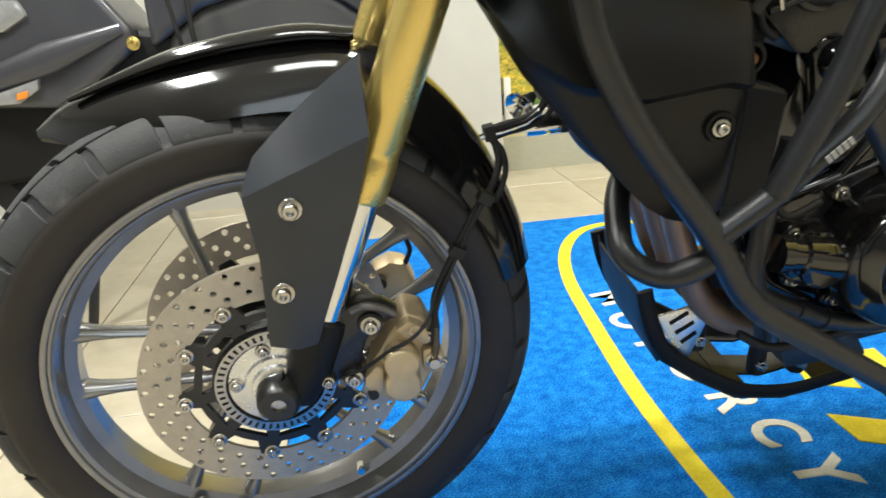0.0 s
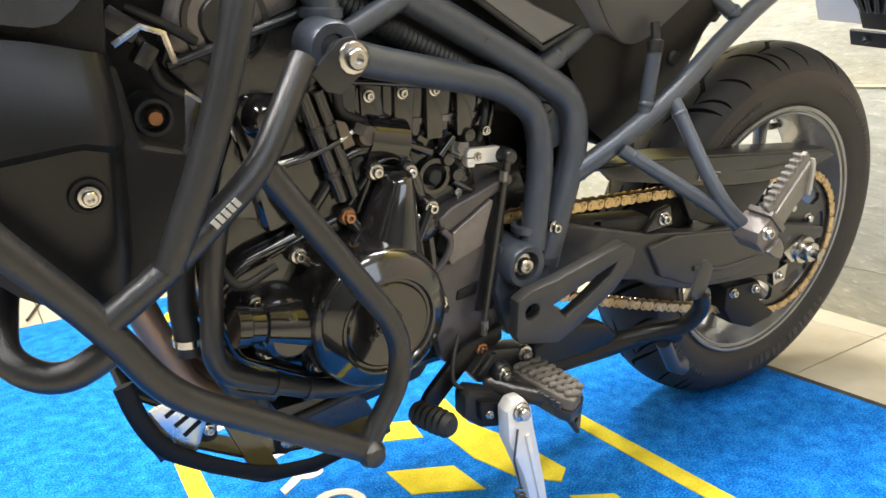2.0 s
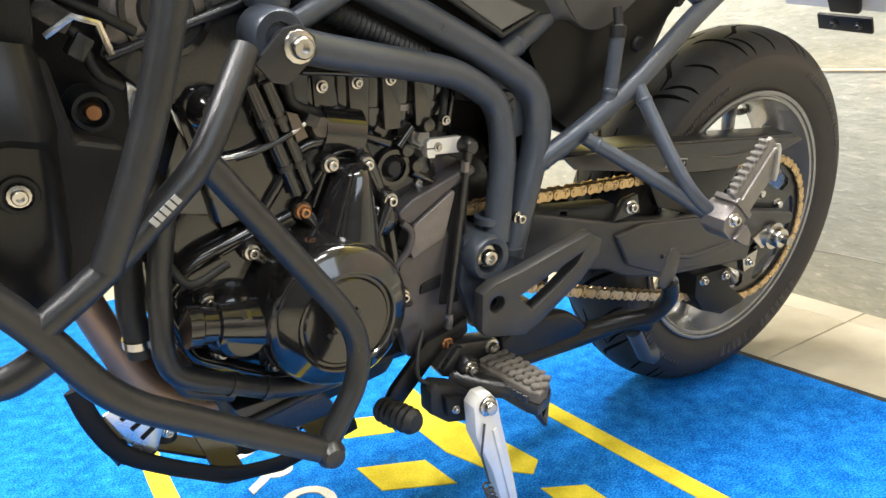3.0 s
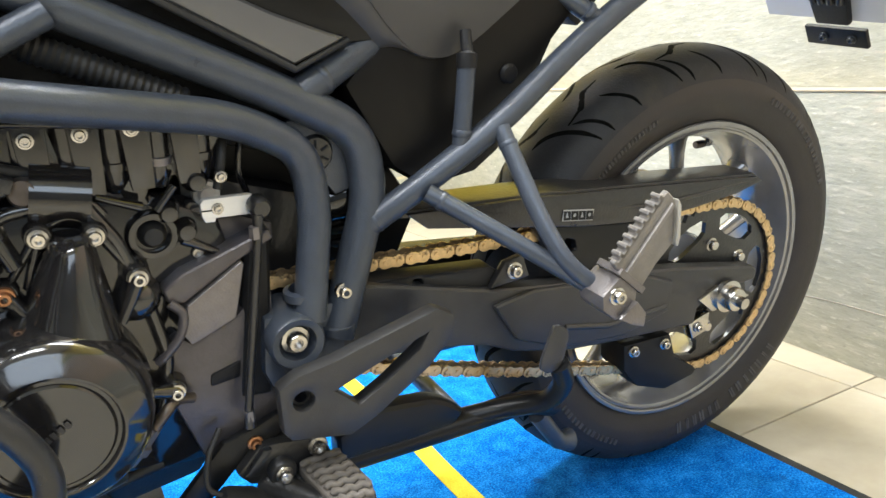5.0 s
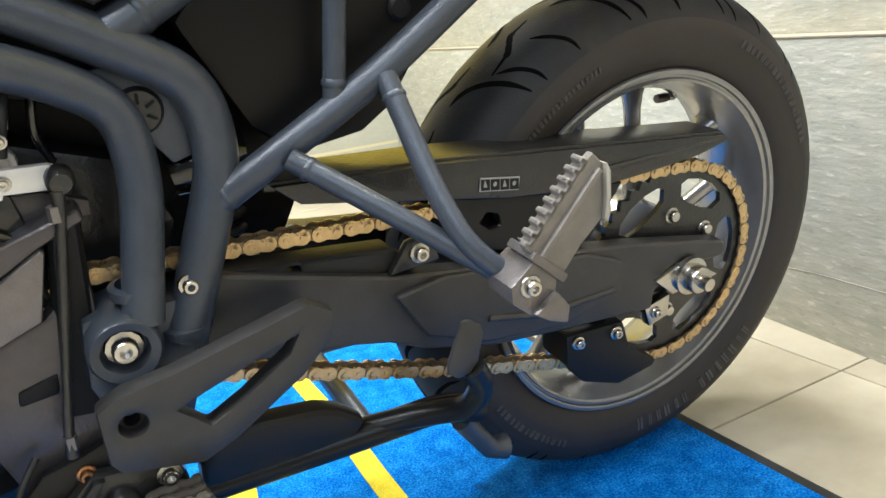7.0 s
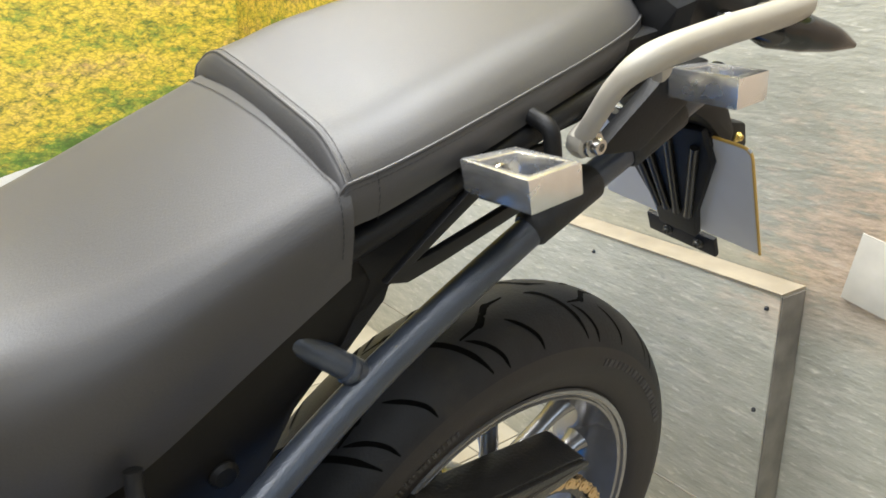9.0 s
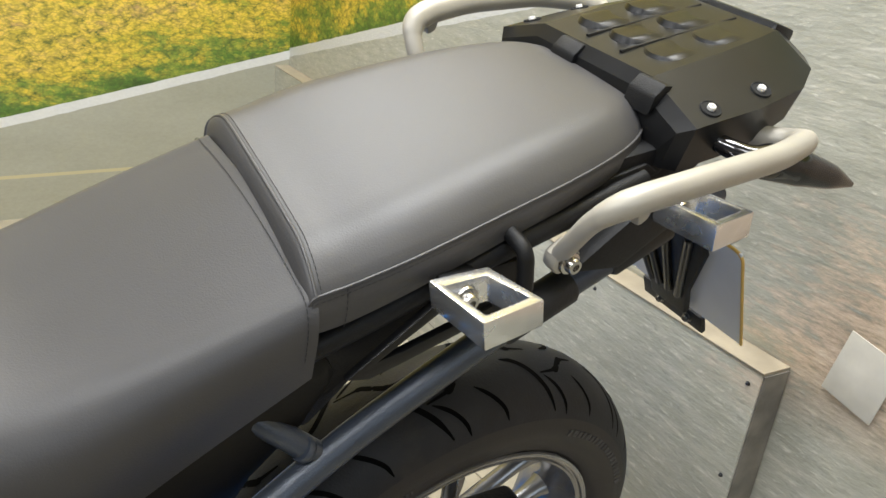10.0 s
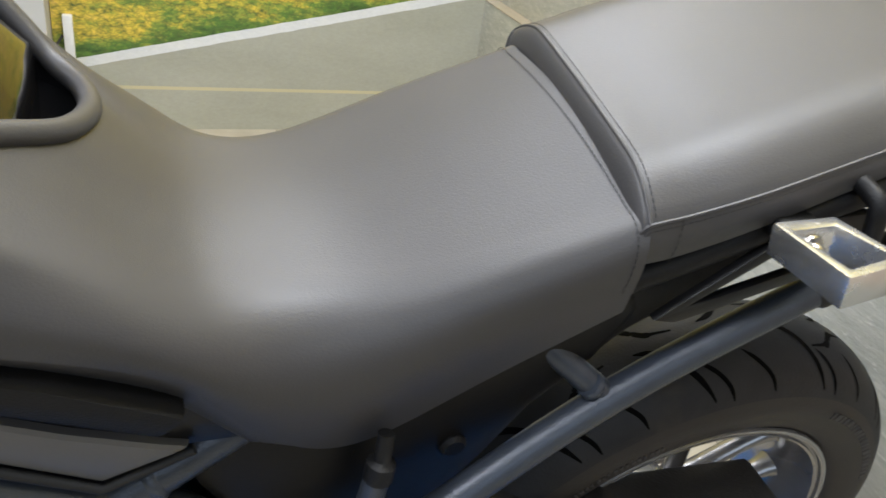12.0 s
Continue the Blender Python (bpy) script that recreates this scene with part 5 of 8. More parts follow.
part("footrest_flange", prism("footrest_flange", edge[2:] + [(1.2665, 0.559), (1.211, 0.4945)], -0.266, -0.253, 0.001, segments=1), PEG, pf, "toothed side flange")
part("footrest_web", prism("footrest_web", [(1.219, 0.489), (1.223, 0.486), (1.2775, 0.549), (1.274, 0.553)], -0.2695, -0.264, 0.0015), PEG, pf)
part("footrest_rim", prism("footrest_rim", [(1.279, 0.557), (1.2840, 0.549), (1.2870, 0.515), (1.2845, 0.504), (1.2815, 0.507), (1.2820, 0.528)], -0.272, -0.246, 0.0015, segments=1), RAIL, pf, "pale worn outer rim")
part("footrest_clamp", prism("footrest_clamp", [(1.192, 0.468), (1.214, 0.486), (1.238, 0.466), (1.236, 0.444), (1.212, 0.436), (1.194, 0.452)], -0.268, -0.228, 0.004), GREYCAST, pf, "cast alloy clamp")
part("footrest_clevis", prism("footrest_clevis", [(1.212, 0.440), (1.234, 0.456), (1.247, 0.440), (1.246, 0.423), (1.228, 0.430)], -0.274, -0.262, 0.003), GREYCAST, pf)
bolt(pf, 1.210, -0.268, 0.4655, 0.008, STEEL)
part("clamp_band", prism("clamp_band", [(1.209, 0.489), (1.214, 0.495), (1.247, 0.4665), (1.242, 0.460)], -0.270, -0.234, 0.0015), GREYCAST, pf)

# rider foot rest, heel plate, shift lever
hp = part("heel_plate", prism("heel_plate", [(0.885, 0.405), (0.886, 0.356), (0.893, 0.345), (0.955, 0.330), (0.985, 0.343), (1.047, 0.383), (1.076, 0.412), (1.079, 0.437), (1.058, 0.449), (0.944, 0.421), (0.905, 0.415)], -0.172, -0.152, 0.005, [ring(0.909, 0.386, 0.0105, 18), [(0.943, 0.387), (0.985, 0.402), (1.045, 0.423), (1.037, 0.408), (0.996, 0.380), (0.966, 0.364)]]), SATIN, bike, "black cast heel plate")
part("heel_bush", lathe("heel_bush", [(0.0065, -0.003), (0.0095, -0.003), (0.0095, 0.012), (0.0065, 0.012)], 20), PLASTIC, hp).location = (0.909, -0.158, 0.386)
fm = part("footrest_bracket", prism("footrest_bracket", [(0.842, 0.300), (0.868, 0.327), (0.890, 0.324), (0.935, 0.315), (0.945, 0.290), (0.930, 0.272), (0.895, 0.270), (0.855, 0.284)], -0.138, -0.108, 0.006), CASTING, bike, "black footrest bracket")
part("bracket_rib", prism("bracket_rib", [(0.848, 0.300), (0.870, 0.325), (0.880, 0.324), (0.862, 0.296)], -0.145, -0.136, 0.003), BAR, fm)
part("bracket_boss", lathe("bracket_boss", [(0, -0.012), (0.013, -0.012), (0.015, -0.009), (0.015, 0.005), (0, 0.005)], 24), BAR, fm).location = (0.887, -0.138, 0.294)
bolt(fm, 0.887, -0.151, 0.294, 0.008, STEEL)
bolt(fm, 0.928, -0.139, 0.307, 0.009, STEEL)
part("bracket_arm", sweep("bracket_arm", [(0.872, -0.13, 0.276), (0.895, -0.16, 0.272), (0.925, -0.205, 0.276)], [0.017, 0.015, 0.011], 14), CASTING, fm)
# the pad lies flat: its outline runs along x and outwards
FLAT = Matrix.Rotation(radians(90), 4, "X")
PAD_EDGE = [(0.904, 0.142), (0.952, 0.132), (0.9625, 0.200), (0.957, 0.220), (0.943, 0.233), (0.924, 0.241), (0.917, 0.228)]
peg = part("footrest", prism("footrest", PAD_EDGE, 0.276, 0.2925, 0.004, segments=3), PAD, bike, "ribbed rubber rider foot rest")
peg.matrix_local = FLAT
for k in range(8):
    s = 0.1445 + 0.0122 * k
    u = (s - 0.142) / 0.1
    x0, x1 = 0.9055 + 0.019 * u, 0.9505 + 0.012 * u - (0.02 if k == 7 else 0.004 if k == 6 else 0)
    wave = [(x0 + (x1 - x0) * j / 12, 0.2945 + 0.0008 * math.sin(j * 1.7 + k), s - 0.004 * u * (1 - j / 6) + 0.0016 * math.sin(j * 1.55 + 0.6 * k)) for j in range(13)]
    part("rib", sweep("rib", wave, [0.0028] + [0.0046] * 11 + [0.0028], 10), PAD, peg)
part("footrest_plate", prism("footrest_plate", [(x + (0.003 if x > 0.93 else -0.003), s + 0.001) for x, s in PAD_EDGE], 0.262, 0.277, 0.003), CASTING, peg)
for k in range(9):
    s, x = 0.150 + 0.0095 * k, 0.9005 + 0.0016 * k
    part("tooth", prism("tooth", [(x - 0.0025, s - 0.0042), (x + 0.003, s - 0.0042), (x + 0.003, s + 0.0042), (x - 0.0005, s + 0.002)], 0.276, 0.286, 0.001, segments=1), CASTING, peg)
part("feeler", sweep("feeler", [(0.923, 0.268, 0.228), (0.935, 0.246, 0.239), (0.951, 0.268, 0.222)], 0.005, 8), CASTING, peg)
sl = part("shift_lever", prism("shift_lever", [(0.776, 0.262), (0.786, 0.282), (0.836, 0.334), (0.866, 0.341), (0.898, 0.353), (0.900, 0.331), (0.866, 0.307), (0.846, 0.302), (0.812, 0.268), (0.795, 0.250)], -0.126, -0.116, 0.003), PANEL, bike, "black gear shift lever with rubber toe piece")
part("toe_rubber", lathe("toe_rubber", [(0, -0.034), (0.011, -0.034)] + [(0.0135 + 0.002 * (k % 2) + 0.0016 * math.sin(math.pi * k / 12), -0.031 + 0.0047 * k) for k in range(13)] + [(0, 0.030)], 20), SOFT_RUBBER, sl).matrix_local = Matrix.Translation((0.773, -0.157, 0.272)) @ Matrix.Rotation(radians(15), 4, "Z") @ Matrix.Rotation(radians(-6), 4, "X")
bolt(sl, 0.867, -0.127, 0.325, 0.0065, COPPER)
part("shift_rod", sweep("shift_rod", [(0.862, -0.135, 0.352), (0.863, -0.135, 0.372), (0.896, -0.118, 0.545), (0.898, -0.118, 0.565)], [0.006, 0.0042, 0.0042, 0.006], 10), CASTING, bike, "thin black shift rod")
for x, z, y in ((0.863, 0.365, -0.135), (0.893, 0.548, -0.119)):
    part("rod_end", lathe("rod_end", [(0, -0.006), (0.0055, -0.006), (0.0055, 0.006), (0, 0.006)], 6, "z"), GREYCAST, bike).location = (x, y, z)
arm = part("shift_arm", prism("shift_arm", [(0.8500, 0.5785), (0.8535, 0.5823), (0.8960, 0.5806), (0.9050, 0.5760), (0.9060, 0.5650), (0.8960, 0.5612), (0.8585, 0.5633), (0.8505, 0.5650)], -0.104, -0.0955, 0.0012), STAND, bike, "bright alloy shift arm")
part("arm_lug", prism("arm_lug", [(0.8505, 0.5660), (0.8640, 0.5650), (0.8620, 0.5590), (0.8530, 0.5595)], -0.103, -0.060, 0.0015), STAND, arm)
# near-black strip on the arm's face paints the shade of its slot
part("arm_slot_shade", prism("arm_slot_shade", [(0.8498, 0.5722), (0.8605, 0.5716), (0.8605, 0.5704), (0.8498, 0.5710)], -0.1044, -0.1036, 0), GROOVE_SHADE, arm)
bolt(arm, 0.865, -0.1045, 0.572, 0.0045, STEEL)
part("ball_joint", lathe("ball_joint", [(0, -0.016), (0.0075, -0.0155), (0.0102, -0.012), (0.0105, 0.004), (0, 0.006)], 20), CASTING, bike).location = (0.9015, -0.107, 0.570)
part("shift_shaft", lathe("shift_shaft", [(0, -0.008), (0.007, -0.008), (0.009, -0.003), (0.0125, -0.003), (0.0132, 0.0), (0.0132, 0.008), (0.009, 0.012), (0.009, 0.04), (0, 0.04)], 24), STAND, bike).location = (0.8637, -0.066, 0.5765)
part("shaft_plate", prism("shaft_plate", [(0.8537, 0.5578), (0.8877, 0.5562), (0.9184, 0.5432), (0.9183, 0.531), (0.8543, 0.5294)], -0.088, -0.076, 0.002), GEARBOX, bike)
# alloy knob and casting of the rear shock between the frame tubes
knob = part("shock_knob", lathe("shock_knob", [(0, -0.016), (0.010, -0.016), (0.0115, -0.014), (0.0115, 0.012), (0, 0.012)], 20), STAND, bike, "alloy shock adjuster")
knob.matrix_local = Matrix.Translation((1.018, -0.030, 0.538)) @ Matrix.Rotation(radians(-50), 4, "Z")
part("shock_collar", sweep("shock_collar", spline([(0.972, -0.03, 0.492), (0.990, -0.03, 0.498), (1.006, -0.03, 0.509), (1.016, -0.03, 0.526)], 6), 0.011, 14), GREYCAST, knob)

# side stand and its switch
ss = part("side_stand", prism("side_stand", [(0.854, 0.276), (0.864, 0.288), (0.880, 0.288), (0.892, 0.272), (0.896, 0.248), (0.917, 0.161), (0.946, 0.018), (0.940, 0.004), (0.915, 0.004), (0.912, 0.03), (0.898, 0.12), (0.883, 0.174), (0.858, 0.232)], -0.202, -0.178, 0.005), STAND, bike, "cast alloy side stand, folded down")
ss.matrix_local = Matrix.Translation((0.88, -0.19, 0.28)) @ Matrix.Rotation(radians(-3), 4, "X") @ Matrix.Translation((-0.88, 0.19, -0.28))
part("stand_ridge", prism("stand_ridge", [(0.881, 0.236), (0.888, 0.238), (0.931, 0.075), (0.925, 0.062)], -0.2055, -0.2015, 0.002), STAND, ss)
bolt(ss, 0.874, -0.204, 0.272, 0.010, STEEL, False, "pivot_bolt")
spr = [(0.868 + 0.006 * math.cos(k * 0.8) + 0.0009 * k * 0.45, -0.21 + 0.006 * math.sin(k * 0.8), 0.165 - 0.0011 * k) for k in range(110)]
part("stand_spring", sweep("stand_spring", spr, 0.0016, 6), CHAIN_DARK, ss)
part("spring_rod", sweep("spring_rod", [(0.868, -0.205, 0.25), (0.862, -0.207, 0.21), (0.872, -0.21, 0.165)], 0.0015, 6), CHAIN_DARK, ss)
sn = part("stand_switch", prism("stand_switch", [(0.817, 0.290), (0.828, 0.298), (0.856, 0.286), (0.883, 0.266), (0.893, 0.222), (0.844, 0.236), (0.818, 0.258)], -0.165, -0.138, 0.006), SOFT_RUBBER, bike, "black side stand switch")
part("switch_block", prism("switch_block", [(0.832, 0.284), (0.864, 0.272), (0.866, 0.246), (0.836, 0.254)], -0.176, -0.162, 0.004), PLASTIC, sn)
bolt(sn, 0.846, -0.177, 0.263, 0.0045, STEEL)
part("switch_wire", sweep("switch_wire", spline([(0.824, -0.15, 0.292), (0.812, -0.145, 0.305), (0.818, -0.135, 0.33), (0.835, -0.12, 0.35)], 6), 0.003, 8), SOFT_RUBBER, sn)

# centre stand, folded up
cs = part("centre_stand", sweep("centre_stand", rounded([(0.95, -0.10, 0.248), (1.10, -0.112, 0.253), (1.205, -0.12, 0.259), (1.25, -0.12, 0.240)], 0.03), 0.0155, 16), PANEL, bike, "black centre stand, folded up")
part("stand_tang", sweep("stand_tang", rounded([(1.12, -0.11, 0.258), (1.175, -0.128, 0.266), (1.212, -0.165, 0.282), (1.216, -0.186, 0.322), (1.200, -0.192, 0.352)], 0.03), 0.0125, 14), PANEL, cs)
part("stand_pad", prism("stand_pad", [(1.1875, 0.405), (1.196, 0.4045), (1.207, 0.396), (1.2095, 0.387), (1.2035, 0.360), (1.195, 0.348), (1.182, 0.3465), (1.1715, 0.355), (1.1725, 0.366)], -0.198, -0.193, 0.002, segments=2), SATIN, cs)
part("stand_leg", prism("stand_leg", [(0.955, 0.298), (0.985, 0.313), (1.015, 0.315), (1.072, 0.307), (1.092, 0.298), (1.119, 0.277), (1.104, 0.262), (1.05, 0.260), (0.955, 0.262)], -0.125, -0.096, 0.010, segments=3), PANEL, cs)
part("stand_cross", sweep("stand_cross", [(1.13, -0.1, 0.24), (1.13, 0.12, 0.24)], 0.012, 12), FRAME, cs)
part("stand_foot", sweep("stand_foot", [(1.23, -0.115, 0.228), (1.27, -0.11, 0.17), (1.29, -0.11, 0.165)], [0.012, 0.012, 0.016], 12), FRAME, cs)
part("stand_far_leg", sweep("stand_far_leg", [(0.96, 0.10, 0.245), (1.25, 0.12, 0.225)], 0.0135, 12), FRAME, cs)

# ---------------------------------------------------------------- engine
en = part("engine", prism("engine", [(0.53, 0.50), (0.535, 0.43), (0.57, 0.37), (0.63, 0.33), (0.74, 0.30), (0.84, 0.30), (0.88, 0.34), (0.89, 0.46), (0.87, 0.56), (0.80, 0.60), (0.70, 0.61), (0.60, 0.58)], -0.095, 0.15, 0.015, segments=2), ENGINE, bike, "black enamelled three-cylinder engine")
part("cylinder_block", prism("cylinder_block", [(0.545, 0.55), (0.61, 0.71), (0.735, 0.69), (0.755, 0.58), (0.66, 0.52)], -0.10, 0.16, 0.008), ENGINE, en)
part("cylinder_head", prism("cylinder_head", [(0.515, 0.70), (0.55, 0.775), (0.66, 0.765), (0.70, 0.71), (0.63, 0.64), (0.56, 0.655)], -0.112, 0.16, 0.01), CASTING, en)
part("cam_cover", prism("cam_cover", [(0.52, 0.715), (0.545, 0.79), (0.65, 0.77), (0.645, 0.745), (0.535, 0.705)], -0.118, 0.16, 0.01), GREYCAST, en)
part("cam_end_plug", lathe("cam_end_plug", [(0, -0.006), (0.022, -0.006), (0.026, 0), (0.026, 0.02), (0, 0.02)], 28), CASTING, en).location = (0.575, -0.116, 0.735)
part("cam_end_ring", lathe("cam_end_ring", [(0.034, -0.004), (0.039, -0.004), (0.041, 0), (0.041, 0.015), (0.034, 0.015)], 36), ENGINE, en).location = (0.575, -0.116, 0.735)
part("cam_seam", sweep("cam_seam", [(0.52, -0.12, 0.700), (0.63, -0.12, 0.736), (0.645, -0.12, 0.742)], 0.0045, 8), CASTING, en)
part("barrel_cover", prism("barrel_cover", [(0.572, 0.655), (0.585, 0.672), (0.636, 0.668), (0.672, 0.560), (0.660, 0.535), (0.600, 0.525)], -0.116, -0.085, 0.012, segments=3), GLOSS, en)
part("barrel_strap", sweep("barrel_strap", spline([(0.590, -0.120, 0.600), (0.630, -0.124, 0.603), (0.664, -0.128, 0.612), (0.692, -0.126, 0.625)], 6), 0.0035, 8), STEEL, en)
alt = part("alternator_cover", lathe("alternator_cover", [(0, -0.011), (0.044, -0.011), (0.0465, -0.0085), (0.0495, -0.0085), (0.0515, -0.0125), (0.0535, -0.013), (0.069, -0.0045), (0.0725, -0.0015), (0.0765, 0.006), (0.0795, 0.02), (0.0825, 0.04), (0.083, 0.085), (0, 0.085)], 72), ENGINE, en, "round gloss black alternator cover")
alt.location, alt.scale = (0.6965, -0.183, 0.4345), (1.03, 1.0, 1.03)
bars(en, "cover_mark", (0.675, -0.1955, 0.422), (0.86, 0.0, 0.5), (-0.5, 0.0, 0.86), (0.004, 0.004, 0.004, 0.004, 0.004, 0.004, 0.004), 0.006, CASTING, 0.6)
part("cover_cone", loft("cover_cone", [[(cx + r * math.cos(a), -0.128 - d * math.sin(a), z) for a in [math.pi * k / 16 for k in range(17)]] for cx, r, z, d in ((0.722, 0.044, 0.488, 0.052), (0.7255, 0.0385, 0.505, 0.047), (0.7315, 0.0285, 0.54, 0.040), (0.7375, 0.0185, 0.571, 0.032), (0.739, 0.0165, 0.5765, 0.028), (0.7405, 0.012, 0.581, 0.012))], False, False, 40), ENGINE, en)
part("cover_flange", prism("cover_flange", [(0.63, 0.52), (0.66, 0.56), (0.69, 0.60), (0.75, 0.605), (0.775, 0.56), (0.79, 0.50), (0.80, 0.44), (0.78, 0.37), (0.72, 0.335), (0.64, 0.35), (0.56, 0.40), (0.54, 0.47), (0.57, 0.50)], -0.116, -0.09, 0.010), ENGINE, en)
FLANGE = [(0.63, 0.52), (0.66, 0.56), (0.69, 0.60), (0.75, 0.605), (0.775, 0.56), (0.79, 0.50), (0.80, 0.44), (0.78, 0.37), (0.72, 0.335), (0.64, 0.35), (0.56, 0.40), (0.54, 0.47), (0.57, 0.50), (0.63, 0.52)]
part("flange_edge", sweep("flange_edge", rounded([(x, -0.116, z) for x, z in FLANGE], 0.012, 4), 0.0065, 8), ENGINE, en)
for x0, z0, x1, z1 in ((0.626, 0.505, 0.655, 0.475), (0.683, 0.537, 0.705, 0.50), (0.578, 0.462, 0.615, 0.45), (0.585, 0.405, 0.625, 0.41), (0.64, 0.372, 0.665, 0.385), (0.785, 0.53, 0.765, 0.495), (0.80, 0.41, 0.775, 0.42)):
    part("cover_rib", sweep("cover_rib", [(x0, -0.129, z0), (x1, -0.136, z1)], [0.008, 0.005], 8), ENGINE, en)
part("starter_boss", sweep("starter_boss", [(0.715, -0.10, 0.61), (0.76, -0.10, 0.60)], 0.028, 20), ENGINE, en)
part("water_pump", lathe("water_pump", [(0, -0.03), (0.02, -0.03), (0.026, -0.024), (0.026, -0.01), (0.033, -0.006), (0.038, 0.01), (0.038, 0.04), (0, 0.04)], 36), ENGINE, en).matrix_local = Matrix.Translation((0.60, -0.14, 0.435))
part("pump_snout", sweep("pump_snout", [(0.548, -0.15, 0.452), (0.56, -0.15, 0.45), (0.562, -0.15, 0.4495), (0.575, -0.15, 0.447), (0.577, -0.15, 0.4465), (0.63, -0.15, 0.435)], [0.021, 0.021, 0.018, 0.018, 0.022, 0.026], 20), ENGINE, en)
for x, y, z in ((0.716, -0.13, 0.581), (0.757, -0.13, 0.575), (0.785, -0.13, 0.53), (0.683, -0.13, 0.537), (0.843, -0.09, 0.53), (0.626, -0.13, 0.505), (0.578, -0.13, 0.462), (0.640, -0.13, 0.372), (0.585, -0.13, 0.405), (0.80, -0.13, 0.41)):
    part("bolt_boss", lathe("bolt_boss", [(0, 0.0), (0.0098, 0.0), (0.0108, 0.0015), (0.013, 0.03), (0, 0.03)], 16), ENGINE, en).location = (x, y + 0.0005, z)
    bolt(en, x, y - 0.002, z, 0.0068, COPPER if x == 0.683 else STEEL)
for pts, r in (([(0.706, -0.108, 0.590), (0.716, -0.11, 0.598), (0.742, -0.112, 0.603), (0.760, -0.11, 0.596), (0.768, -0.108, 0.585)], 0.0045), ([(0.722, -0.118, 0.585), (0.7395, -0.121, 0.5915), (0.756, -0.118, 0.583)], 0.0040)):
    part("case_ridge", sweep("case_ridge", spline(pts, 6), r, 10), ENGINE, en)
part("case_dome", lathe("case_dome", [(0, -0.020), (0.008, -0.019), (0.016, -0.014), (0.021, -0.005), (0.023, 0.006), (0, 0.01)], 32), ENGINE, en).location = (0.781, -0.112, 0.505)
for x0, z0, x1, z1 in ((0.716, 0.581, 0.690, 0.545), (0.7155, 0.575, 0.700, 0.535), (0.76, 0.574, 0.778, 0.540), (0.683, 0.537, 0.60, 0.505)):
    part("case_web", sweep("case_web", [(x0, -0.121, z0), (x1, -0.118, z1)], [0.0042, 0.0036], 8), ENGINE, en)
part("gearbox_cover", prism("gearbox_cover", [(0.823, 0.4885), (0.877, 0.522), (0.8795, 0.519), (0.866, 0.4655), (0.822, 0.448), (0.8150, 0.461)], -0.120, -0.085, 0.005, segments=3), GREYCAST, en, "polished grey sprocket cover")
part("cover_shoulder", prism("cover_shoulder", [(0.8045, 0.506), (0.8235, 0.519), (0.908, 0.5475), (0.9115, 0.5375), (0.878, 0.5225), (0.822, 0.4895), (0.808, 0.492)], -0.116, -0.08, 0.004, segments=3), GEARBOX, en)
part("cover_lip", sweep("cover_lip", spline([(0.8085, -0.117, 0.494), (0.818, -0.121, 0.482), (0.8125, -0.122, 0.462), (0.797, -0.120, 0.444), (0.790, -0.117, 0.437)], 6), 0.0045, 10), GEARBOX, en)
part("gearbox_side", prism("gearbox_side", [(0.7915, 0.438), (0.812, 0.457), (0.823, 0.446), (0.867, 0.4635), (0.905, 0.50), (0.905, 0.31), (0.82, 0.31), (0.798, 0.385)], -0.112, -0.07, 0.006), GEARBOX, en)
# raised black plate paints the shade of a pocket in the casting
part("gearbox_pocket_shade", prism("gearbox_pocket_shade", [(0.836, 0.408), (0.866, 0.416), (0.864, 0.398), (0.834, 0.395)], -0.115, -0.108, 0.003), PLASTIC, en)
part("rod_shield", prism("rod_shield", [(0.884, 0.538), (0.9095, 0.546), (0.896, 0.366), (0.859, 0.371)], -0.1145, -0.09, 0.010, segments=3), PLASTIC, en, "black shield behind the shift rod")
part("oil_cap", lathe("oil_cap", [(0, -0.014), (0.006, -0.014), (0.0075, -0.006), (0.0, -0.006)], 20), COPPER, en).location = (0.503, -0.118, 0.658)
part("thermostat", lathe("thermostat", [(0.013, -0.02), (0.0165, -0.02), (0.018, -0.014), (0.018, 0.02), (0, 0.02), (0, -0.008), (0.012, -0.008)], 28), SOFT_RUBBER, en).location = (0.503, -0.108, 0.658)
part("knock_cap", lathe("knock_cap", [(0, -0.02), (0.012, -0.018), (0.021, -0.008), (0.024, 0.01), (0, 0.01)], 24), GLOSS, en).location = (0.604, -0.114, 0.646)
# throttle bodies and airbox seen above the gearbox
tb = part("throttle_body", box("throttle_body", 0.70, 0.88, -0.095, 0.12, 0.605, 0.672, 0.008), ENGINE, bike, "black throttle bodies and wiring")
for k in range(4):
    part("intake_rib", prism("intake_rib", [(0.715 + 0.04 * k, 0.60), (0.735 + 0.04 * k, 0.60), (0.738 + 0.04 * k, 0.668), (0.712 + 0.04 * k, 0.668)], -0.105, -0.09, 0.003), ENGINE, tb)
    bolt(tb, 0.722 + 0.04 * k, -0.106, 0.655, 0.0055, STEEL)
part("airbox", prism("airbox", [(0.56, 0.74), (0.70, 0.672), (0.96, 0.60), (0.99, 0.70), (0.80, 0.80), (0.60, 0.86)], -0.075, 0.10, 0.015), PLASTIC, bike)
part("air_duct", sweep("air_duct", [(0.68 + 0.0028 * k, -0.098, 0.756 - 0.0014 * k) for k in range(62)], [0.0135, 0.0115] * 31, 14), SOFT_RUBBER, bike, "ribbed black hose")
